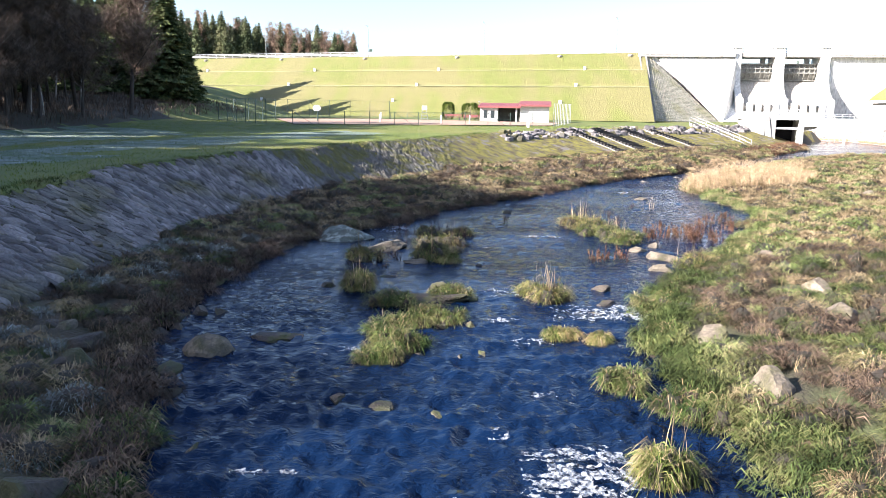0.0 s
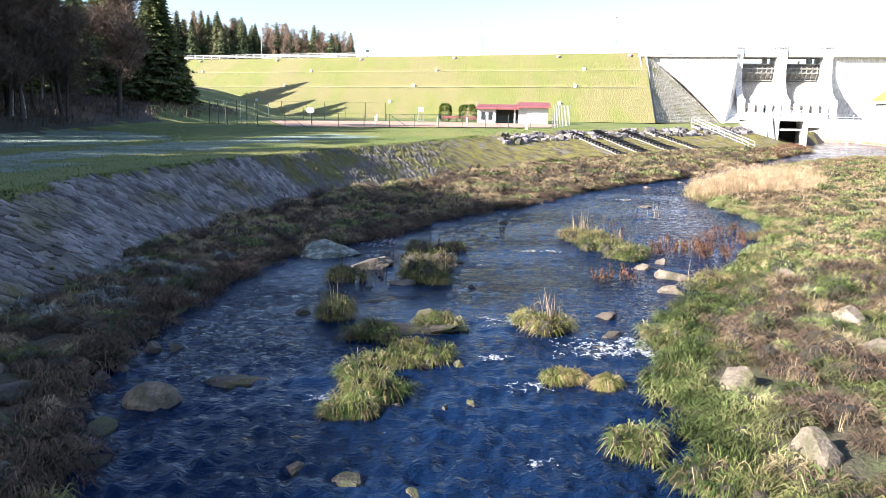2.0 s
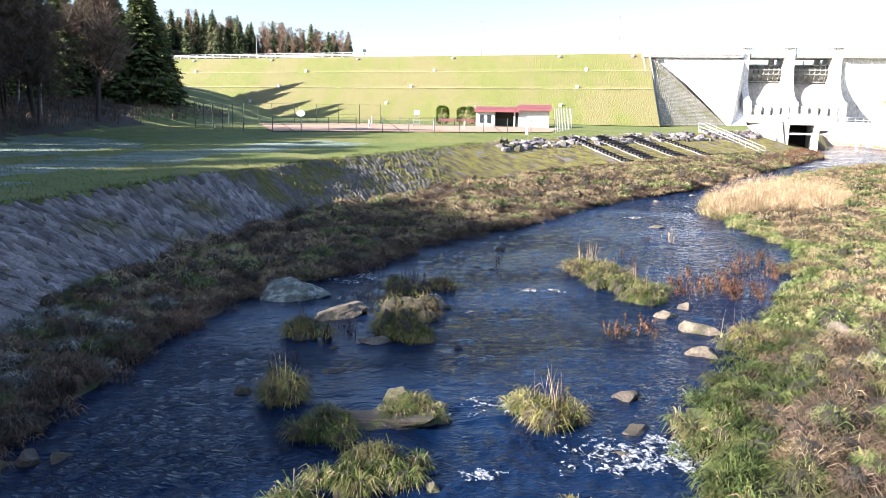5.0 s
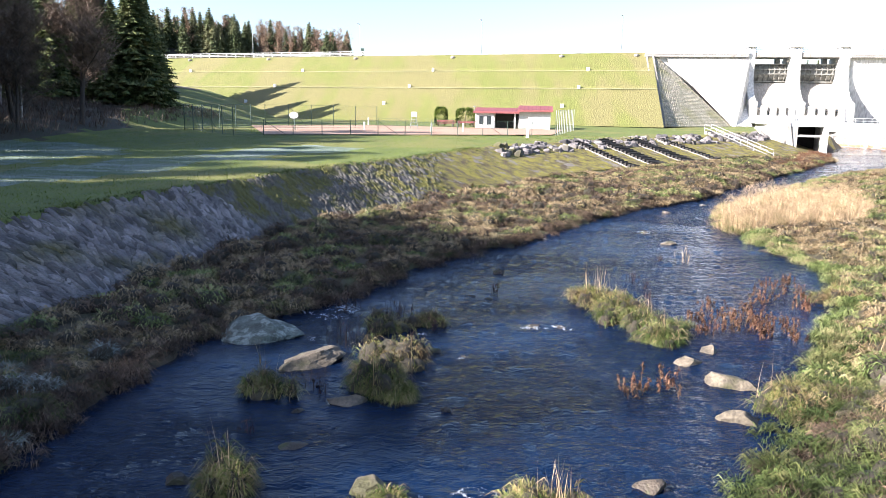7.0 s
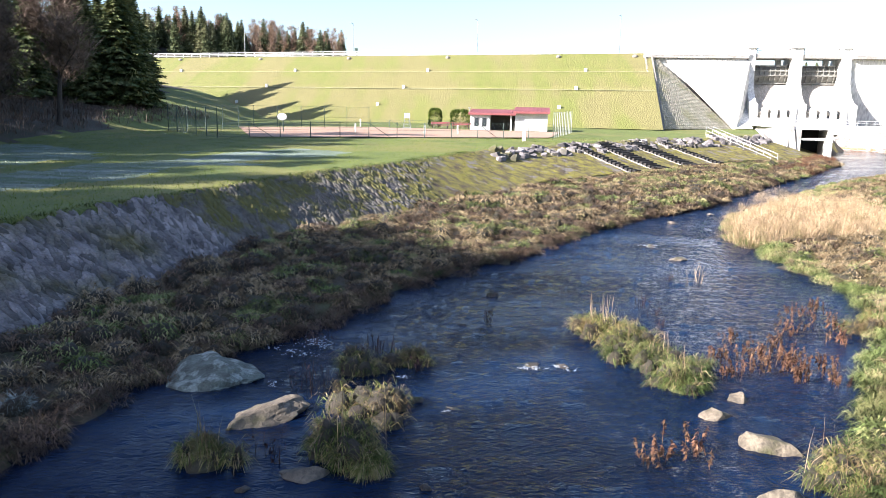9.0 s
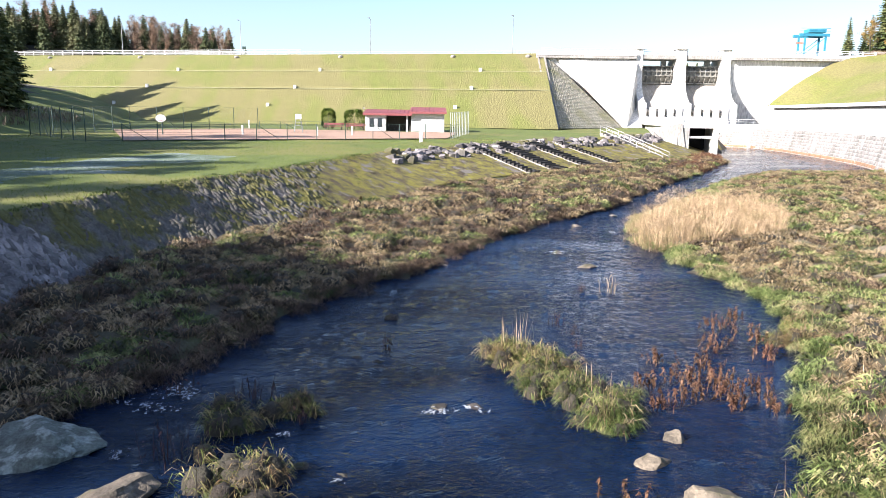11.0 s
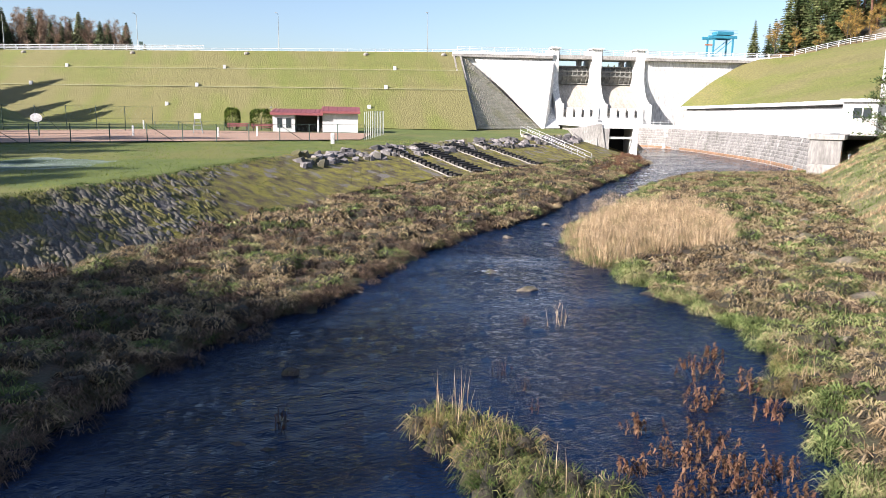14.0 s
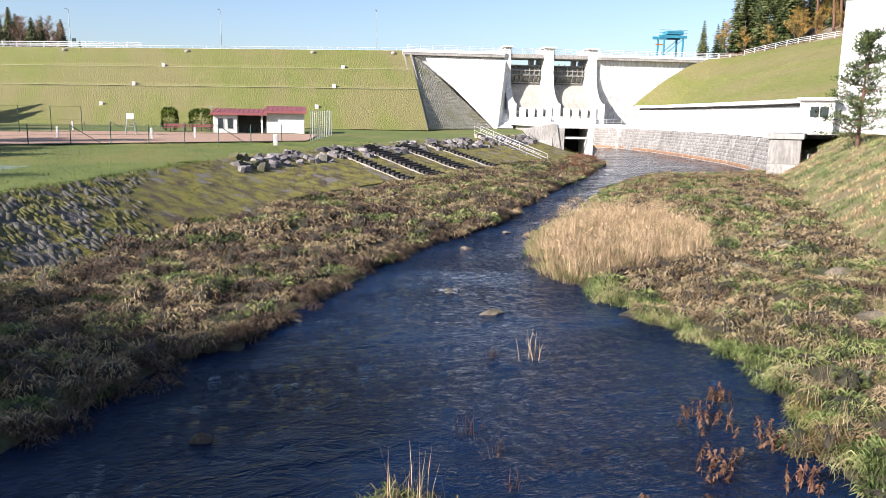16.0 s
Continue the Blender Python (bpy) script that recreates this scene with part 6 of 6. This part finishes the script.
def bank_point(s, t, lift=0.0):
    """s: 0 to 1 along the foot line from y = 5 on, t: 0 at the foot, 1 at the lawn."""
    k = 1 + s * (len(FOOT) - 3)
    i = min(len(FOOT) - 3, int(k))
    f = k - i
    fx, fy = FOOT[i][0] * (1 - f) + FOOT[i + 1][0] * f, FOOT[i][1] * (1 - f) + FOOT[i + 1][1] * f
    i2 = min(len(EDGE) - 2, i)
    gx_, gy_ = EDGE[i2][0] * (1 - f) + EDGE[min(i2 + 1, len(EDGE) - 1)][0] * f, EDGE[i2][1] * (1 - f) + EDGE[min(i2 + 1, len(EDGE) - 1)][1] * f
    return fx + (gx_ - fx) * t, fy + (gy_ - fy) * t


def stone_mesh(seed, thick):
    r = random.Random(seed)
    bm = bmesh.new()
    nseg = 7
    lo_, hi_ = [], []
    for i in range(nseg):
        a = i / nseg * 6.283 + r.uniform(-0.25, 0.25)
        q = r.uniform(0.78, 1.08)
        lo_.append(bm.verts.new((0.5 * q * math.cos(a), 0.5 * q * math.sin(a), -0.12)))
        hi_.append(bm.verts.new((0.42 * q * math.cos(a), 0.42 * q * math.sin(a), thick * r.uniform(0.5, 1.2))))
    c = bm.verts.new((0, 0, thick * 1.05))
    for i in range(nseg):
        j = (i + 1) % nseg
        bm.faces.new((lo_[i], lo_[j], hi_[j], hi_[i]))
        bm.faces.new((hi_[i], hi_[j], c))
    me = bpy.data.meshes.new("stone")
    bm.to_mesh(me)
    bm.free()
    me.materials.append(M_SLABOBJ)
    return me


M_SLABOBJ = mat("bank_stone_piece", (0.27, 0.245, 0.235), (0.12, 0.108, 0.108), 0.9, rough=0.9, fine=14, objrand=0.5, bump=0.6, third=(0.11, 0.10, 0.04), third_scale=0.3, third_at=(0.52, 0.66))
STONES = [stone_mesh(k, 0.05) for k in range(8)]
TEMPL = [(np.array([v.co[:] for v in me.vertices]), [tuple(p.vertices) for p in me.polygons]) for me in STONES]
paved = empty("stone_bank", Matrix(), "sloping river bank paved with rough grey stone slabs", "stone bank", kind="structure")
rng = random.Random(4)
singles, jv, jq, jt = 0, [], [], []
jtot = 0
moss_from = []
s_list = np.linspace(0.03, 0.62, 380)
P0, P1 = np.array([bank_point(s, 0) for s in s_list]), np.array([bank_point(s, 1) for s in s_list])
pos, rot, scl = [], [], []
for si in range(len(s_list)):
    L_ = np.linalg.norm(P1[si] - P0[si])
    n = int(L_ / 0.42)
    o = rng.random() * 0.42
    for k in range(n):
        t = (k * 0.42 + o) / L_
        if t > 0.99 or rng.random() < 0.05 + max(0, (s_list[si] - 0.33) * 4.0):
            continue
        p = P0[si] * (1 - t) + P1[si] * t
        d = P1[si] - P0[si]
        pos.append((p[0] + rng.gauss(0, 0.05), p[1] + rng.gauss(0, 0.05)))
        rot.append(math.atan2(d[1], d[0]) + rng.gauss(0, 0.25) + 0.5)
        wide = 1.0 if s_list[si] < 0.33 else 0.8
        scl.append((rng.uniform(0.5, 1.15) * wide, rng.uniform(0.26, 0.46) * wide, rng.uniform(0.5, 1.5) * (1.0 if s_list[si] < 0.30 else 0.22)))
pos = np.array(pos)
pz, _ = land(pos[:, 0], pos[:, 1])
pz2, _ = land(pos[:, 0] - 0.2, pos[:, 1])
pz3, _ = land(pos[:, 0], pos[:, 1] + 0.2)
for i in range(len(pos)):
    nrm = Vector(((pz2[i] - pz[i]) / 0.2, -(pz3[i] - pz[i]) / 0.2, 1)).normalized()
    q = nrm.to_track_quat("Z", "Y").to_matrix().to_4x4()
    m = Matrix.Translation((pos[i][0], pos[i][1], pz[i] + 0.02)) @ Vector((0, 0, 1)).rotation_difference(nrm).to_matrix().to_4x4() @ Matrix.Rotation(rot[i], 4, "Z") @ Matrix.Diagonal((*scl[i], 1))
    k = i % 8
    if 25.5 < pos[i][1] < 31.0 and singles < 300:
        ob = new("stone", STONES[k])
        ob.parent = paved
        ob.matrix_world = m
        singles += 1
        continue
    vv, ff = TEMPL[k]
    M3 = np.array(m)
    W = vv @ M3[:3, :3].T + M3[:3, 3]
    b = jtot
    jtot = b + len(W)
    jv.append(W)
    moss_from += [int(pos[i][1] + 4 * noise.noise(Vector((pos[i][0] * 0.3, pos[i][1] * 0.3, 0))) > 49)] * sum(len(f) - 2 for f in ff)
    for f in ff:
        if len(f) == 4:
            jt += [(b + f[0], b + f[1], b + f[2]), (b + f[0], b + f[2], b + f[3])]
        else:
            jt.append((b + f[0], b + f[1], b + f[2]))
tagged(raw("stone", np.concatenate(jv), jt, [M_SLAB, M_DARKSLAB], paved, mats=moss_from), kind="stuff")

# mossy concrete slabs below, loose riprap above, on the upper reach
vs, fs = [], []
for i in range(40):
    for j in range(4):
        s0, s1 = 0.66 + 0.34 * i / 40, 0.66 + 0.34 * (i + 1) / 40
        t0, t1 = 0.02 + 0.15 * j, 0.02 + 0.15 * (j + 1)
        up = 0.06 + 0.02 * ((i * 7 + j * 3) % 5) / 5
        b = len(vs)
        g = [(s0 + (s1 - s0) * (0.005 + 0.99 * a / 5), t0 + (t1 - t0) * (0.008 + 0.984 * q / 4)) for q in range(5) for a in range(6)]
        xy = np.array([bank_point(*p) for p in g])
        hz = land(xy[:, 0], xy[:, 1])[0] + up
        vs += [(x, y, z) for (x, y), z in zip(xy, hz)]
        for q in range(4):
            for a in range(5):
                o = b + q * 6 + a
                fs.append((o, o + 1, o + 7, o + 6))
mossy = raw("mossy_paving", vs, fs, M_MOSSLAB)
tagged(mossy, "concrete bank slabs overgrown with yellow-green moss", "paving", kind="structure")
rip = empty("riprap_band", Matrix(), "band of grey quarry stones along the bank top", "stone band", kind="structure")
for k in range(280):
    s, t = 0.63 + 0.365 * rng.random(), rng.uniform(0.66, 0.98)
    x, y = bank_point(s, t)
    z = float(land(np.array([x]), np.array([y]))[0][0])
    ob = new("stone", STONES[k % 8])
    ob.parent = rip
    sc = rng.uniform(0.7, 1.5)
    ob.matrix_world = Matrix.Translation((x, y, z + 0.05)) @ pose(0, 0, 0, rng.uniform(-20, 20), rng.uniform(-20, 20), rng.uniform(0, 360)) @ Matrix.Diagonal((sc, sc * 0.8, 4.0, 1))

# ---------------------------------------------------------------- trees


def tube(V, Fq, a, b, r0, r1, seg=5):
    a, b = Vector(a), Vector(b)
    d = (b - a).normalized()
    u = d.orthogonal().normalized()
    w = d.cross(u)
    o = len(V)
    for p, r in ((a, r0), (b, r1)):
        for i in range(seg):
            t = i / seg * 6.283
            V.append(tuple(p + (u * math.cos(t) + w * math.sin(t)) * r))
    for i in range(seg):
        j = (i + 1) % seg
        Fq.append((o + i, o + j, o + seg + j, o + seg + i))


def stem(V, Fq, p, d, length, r, rnd, steps=5, bend=0.12, taper=0.25, seg=5):
    """A bent tapering limb. Returns its points."""
    pts = [Vector(p)]
    d = Vector(d).normalized()
    for i in range(steps):
        d = (d + Vector((rnd.gauss(0, bend), rnd.gauss(0, bend), rnd.gauss(0, bend * 0.6) + 0.03))).normalized()
        q = pts[-1] + d * (length / steps)
        r0 = r * (1 - (1 - taper) * i / steps)
        r1 = r * (1 - (1 - taper) * (i + 1) / steps)
        tube(V, Fq, pts[-1], q, r0, r1, seg)
        pts.append(q)
    return pts


def bare_tree(seed, height, label, bark, twigs, n_limb=13, n_twig=7500, spread=0.34):
    rnd = random.Random(seed)
    e = empty("bare_tree", Matrix(), label, "tree", "trees of the wood")
    V, Fq = [], []
    tr = stem(V, Fq, (0, 0, -0.5), (0, 0, 1), height * 0.95, height * 0.011 + 0.06, rnd, 9, 0.05, 0.15, 7)
    raw("trunk", V, Fq, bark, e)
    V, Fq, tips = [], [], []
    for k in range(n_limb):
        f = 0.22 + 0.75 * (k + rnd.random()) / n_limb
        i = min(8, int(f * 9))
        p = tr[i].lerp(tr[i + 1], f * 9 - i)
        a = rnd.random() * 6.283
        up = 0.5 + 0.7 * f
        ln = height * spread * (1.1 - 0.6 * f) * rnd.uniform(0.7, 1.2)
        pts = stem(V, Fq, p, (math.cos(a), math.sin(a), up), ln, 0.035 + height * 0.0022 * (1.2 - f), rnd, 5, 0.16, 0.2, 4)
        tips += pts[1:]
        for j in range(3):
            q = pts[rnd.randint(1, 4)]
            b = rnd.random() * 6.283
            tips += stem(V, Fq, q, (math.cos(b), math.sin(b), 0.7), ln * 0.45, 0.025, rnd, 3, 0.2, 0.3, 3)[1:]
    tagged(raw("limb", V, Fq, bark, e), kind="stuff")
    tips = np.array([t[:] for t in tips + tr[5:]])
    r = np.random.RandomState(seed)
    i = r.randint(0, len(tips), n_twig)
    b = tips[i] + r.randn(n_twig, 3) * height * 0.02
    a = r.rand(n_twig) * 6.283
    ln = height * (0.04 + 0.06 * r.rand(n_twig))
    t = np.stack([np.cos(a) * ln * 0.8, np.sin(a) * ln * 0.8, ln * (0.2 + 0.8 * r.rand(n_twig))], 1)
    kites("crown", b, t, np.full(n_twig, 0.065), twigs, e, r, True)
    return e


def spruce(seed, height, label, radius, whorls, arms, group="trees of the wood", per=7, needle=M_NEEDLE, thick=1.6):
    e = empty("spruce_tree", Matrix(), label, "tree", group)
    rnd = random.Random(seed)
    V, Fq = [], []
    tube(V, Fq, (0, 0, -0.5), (0, 0, height * 0.5), height * 0.014, height * 0.009, 7)
    tube(V, Fq, (0, 0, height * 0.5), (0, 0, height), height * 0.009, 0.02, 6)
    raw("trunk", V, Fq, M_BARK, e)
    B, T, W = [], [], []
    for k in range(whorls):
        f = (k + 0.5) / whorls
        z = height * (0.06 + 0.93 * f)
        rad = radius * (1 - f) ** 0.85 * rnd.uniform(0.75, 1.15) + 0.12
        off = rnd.random() * 6.283
        for a_ in range(arms):
            a = off + a_ / arms * 6.283 + rnd.gauss(0, 0.2)
            l = rad * rnd.uniform(0.75, 1.15)
            ca_, sa_ = math.cos(a), math.sin(a)
            for s in range(per):
                g = (s + 0.3) / per
                droop = -0.34 * g * l + 0.12 * l * g * g
                for sd in (-1, 1):
                    B.append((ca_ * l * g, sa_ * l * g, z + droop))
                    ww = l * 0.30 * (1.15 - g) + 0.22
                    T.append((ca_ * ww * 0.7 - sa_ * sd * ww * 0.8, sa_ * ww * 0.7 + ca_ * sd * ww * 0.8, -0.38 * ww + rnd.gauss(0, 0.05)))
                    W.append(0.14 + 0.14 * l * (1.1 - g))
    rsn = np.random.RandomState(seed)
    kites("crown", np.array(B), np.array(T), np.array(W) * thick, needle, e, rsn, True)
    return e


def place_copies(src, places, jitter=0.2, seed=1):
    """The first place takes the tree itself, the others copies."""
    rnd = random.Random(seed)
    for i, (x, y, z, *fixed) in enumerate(places):
        s = fixed[0] if fixed else 1 + rnd.uniform(-jitter, jitter)
        m = Matrix.Translation((x, y, z)) @ Matrix.Rotation(rnd.random() * 6.283, 4, "Z") @ Matrix.Diagonal((s, s, s * rnd.uniform(0.92, 1.05), 1))
        if i == 0:
            src.matrix_world = m
        else:
            copy_thing(src, m)


def land_z(x, y):
    return float(land(np.array([x]), np.array([y]))[0][0])


rng = random.Random(77)
kinds = [bare_tree(1, 19, "bare dark deciduous tree with dense fine twigs", M_BARK, M_TWIG), bare_tree(2, 16, "bare slender deciduous tree in shade", M_BARK, M_TWIG, 15, 8000), bare_tree(3, 21, "tall bare birch with a pale trunk", M_BIRCH, M_TWIG, 12, 7000), bare_tree(4, 12, "low bare scrub tree with a bushy crown", M_BARK, M_TWIG, 16, 4200, 0.45)]
spots = [[], [], [], []]
deep = []
for k in range(400):
    y = rng.uniform(-24, 36) if rng.random() < 0.6 else rng.uniform(36, 118)
    if y > 38 and rng.random() < 0.25:
        continue
    x = -37.5 - abs(rng.gauss(0, 1)) * 12
    if y > 88 and x > -44 - (y - 88) * 0.42:
        continue
    if x < -50:
        if rng.random() < 0.45:
            deep.append((x, y))
        continue
    q = rng.choice((0, 0, 1, 1, 2, 3, 3))
    tall = float(np.interp(y, (-30, 0, 12, 18, 31, 38, 62, 118), (13.8, 13.8, 14.5, 18.8, 19.2, 16.2, 14.8, 16))) * rng.uniform(0.86, 1.0)
    spots[q].append((x, y, land_z(x, y), tall / (19, 16, 21, 15)[q]))
for x, y, q in ((-38, 52, 2), (-38.5, 66, 2), (-37.8, 80, 3), (-38, 92, 1)):
    spots[q].append((x, y, land_z(x, y)))
for kd, sp_, sd in zip(kinds, spots, range(4)):
    place_copies(kd, sp_, 0.18, sd)
near = spruce(5, 20, "tall dark green spruce at the edge of the wood", 6.2, 46, 11, per=10)
place_copies(near, [(x, y, land_z(x, y), k) for x, y, k in ((-45.2, 124, 0.98), (-48.6, 121, 0.72), (-43.2, 128, 0.5), (-52, 128, 0.9), (-58, 124, 0.95), (-64.5, 176, 1.05), (-69, 170, 1.0), (-60, 157, 0.95), (-65, 152, 1.05), (-71, 160, 1.1), (-56, 146, 0.8))], 0.1, 4)
mid = spruce(6, 17, "dark spruce deeper in the wood", 3.4, 34, 8, per=6)
pl = deep + [(rng.uniform(-88, -60), rng.uniform(30, 130)) for _ in range(30)] + [(rng.uniform(-62, -48), rng.uniform(105, 140)) for _ in range(7)]
place_copies(mid, [(x, y, land_z(x, y)) for x, y in pl], 0.2, 6)
# undergrowth along the wood
c, k = scatter(rs, 6000, -58, -36, 5, 138, lambda x, y: x < -36.8 - np.clip((110 - y) * 0.0, 0, 9))
stand("undergrowth", "dark tangled undergrowth under the bare trees", c[:2200], 12, 0.7, 0.5 + 1.1 * rs.rand(min(2200, len(c))), 0.5, 0.06, M_TWIG)


# far wood behind the earth dam
def back_z(x, y):
    return float(back_hill(np.array([x]), np.array([y]))[0])


far_s = spruce(8, 15, "distant spruce on the far hillside", 3.7, 26, 9, "far wood behind the dam", 4, M_HAZENEEDLE, 2.6)
far_b = bare_tree(9, 13, "distant leafless birch on the far hillside", M_TWIG2, M_TWIG2, 9, 1300)
far_b["group"] = "far wood behind the dam"
ps, pb = [], []
for k in range(250):
    y = rng.uniform(262, 335)
    px = rng.uniform(-0.40, -0.115)
    x = px * y - 3
    sc = (px + 0.115) / -0.285
    z = back_z(x, y) - 0.6
    (pb if rng.random() < 0.12 + 0.3 * (px > -0.24) else ps).append((x, y, z))
place_copies(far_s, ps, 0.28, 8)
place_copies(far_b, pb, 0.25, 9)
copy_thing(far_s, Matrix.Translation((-28, 262, back_z(-28, 262) - 0.3)) @ Matrix.Diagonal((0.6, 0.6, 0.55, 1)))

# trees on the right-hand hillside


def pine(seed, height, label, group, n_cl=46, trunk=0.5):
    rnd = random.Random(seed)
    e = empty("pine_tree", Matrix(), label, "tree", group)
    V, Fq = [], []
    tr = stem(V, Fq, (0, 0, -0.5), (0, 0, 1), height, height * 0.013 + 0.05, rnd, 8, 0.03, 0.2, 7)
    raw("trunk", V, Fq, M_PINEBARK, e)
    V, Fq, B, T = [], [], [], []
    for k in range(n_cl):
        f = trunk + (1 - trunk) * (k + rnd.random()) / n_cl
        i = min(7, int(f * 8))
        p = tr[i].lerp(tr[i + 1], f * 8 - i)
        a = rnd.random() * 6.283
        ln = height * 0.34 * (1.15 - f) * rnd.uniform(0.6, 1.25) + 0.3
        pts = stem(V, Fq, p, (math.cos(a), math.sin(a), rnd.uniform(-0.1, 0.35)), ln, 0.05, rnd, 4, 0.12, 0.3, 4)
        for q in pts[1:]:
            for _ in range(34):
                o = Vector((rnd.gauss(0, 1), rnd.gauss(0, 1), rnd.gauss(0, 0.5))) * height * 0.022
                B.append(tuple(q + o))
                dd_ = (o.normalized() + Vector((0, 0, 0.5))) * height * 0.024
                T.append(tuple(dd_))
    tagged(raw("limb", V, Fq, M_PINEBARK, e), kind="stuff")
    kites("crown", np.array(B), np.array(T), np.full(len(B), height * 0.008 + 0.02), M_PINE, e, np.random.RandomState(seed), True)
    return e


p1 = pine(31, 9.6, "young pine with a reddish trunk on the bank", "trees of the right bank", 60, 0.12)
p1.matrix_world = Matrix.Translation((54.7, 76.6, land_z(54.7, 76.6)))
p2 = pine(33, 17, "tall hillside pine with a bare lower trunk", "trees of the right bank", 30, 0.5)
hs = spruce(35, 16, "dark hillside spruce above the road", 2.8, 28, 7, "trees of the right bank", 5)
ha = bare_tree(36, 9, "small hillside tree with orange autumn twigs", M_BARK, M_LEAFY, 12, 1800, 0.4)
ha["group"] = "trees of the right bank"


def hill_point(s, w):
    s *= 5
    q = min(4, int(s))
    b = Vector(TOPL[q]).lerp(Vector(TOPL[q + 1]), s - q)
    return (b.x + w * 90 + 2, b.y + w * 40, b.z - 0.4 + 30 * w)


g1, g2, g3 = [hill_point(0.06, 0.10), hill_point(0.02, 0.14)], [], []
for k in range(120):
    q = hill_point(rng.random(), 0.06 + 0.85 * rng.random() ** 1.3)
    (g1 if rng.random() < 0.45 else g2).append(q)
for k in range(40):
    g3.append(hill_point(rng.random(), 0.02 + 0.16 * rng.random()))
for sx, sy in ((51.5, 20), (53.5, 24), (56, 22), (60, 27)):
    g1.append(tuple((SP @ pose(sx, sy, 17.4)).translation))
place_copies(hs, g1, 0.22, 41)
place_copies(p2, g2, 0.2, 42)
place_copies(ha, g3, 0.4, 43)
# far trees seen past the gantry
for k in range(16):
    x = rng.uniform(118, 170)
    copy_thing(far_s, Matrix.Translation((x, 290 + rng.uniform(-6, 6), 15.5)) @ Matrix.Diagonal((0.9, 0.9, 0.9, 1)))

# clipped conifers beside the clubhouse


def shrub(x, y, w, d, h):
    e = empty("conifer_shrub", Matrix.Translation(on_land(x, y)), "dense clipped dark green conifer shrub", "shrub", "shrubs at the clubhouse")
    bm = bmesh.new()
    rod(bm, (0, 0, -0.1), (0, 0, h * 0.7), 0.08, 0.03)
    part("trunk", bm, M_BARK, e)
    n = 1500
    v = rs.randn(n, 3)
    v /= np.linalg.norm(v, axis=1)[:, None]
    r = 0.75 + 0.25 * rs.rand(n, 1)
    b = np.sign(v) * np.abs(v) ** 0.7 * r * [[w / 2, d / 2, h / 2]] + [[0, 0, h / 2]]
    t = v * 0.18 + [[0, 0, 0.16]]
    kites("crown", b, t, np.full(n, 0.16), M_SHRUB, e, rs)


shrub(-0.6, 129.5, 2.0, 1.8, 2.9)
shrub(3.2, 131.5, 3.2, 2.2, 2.8)
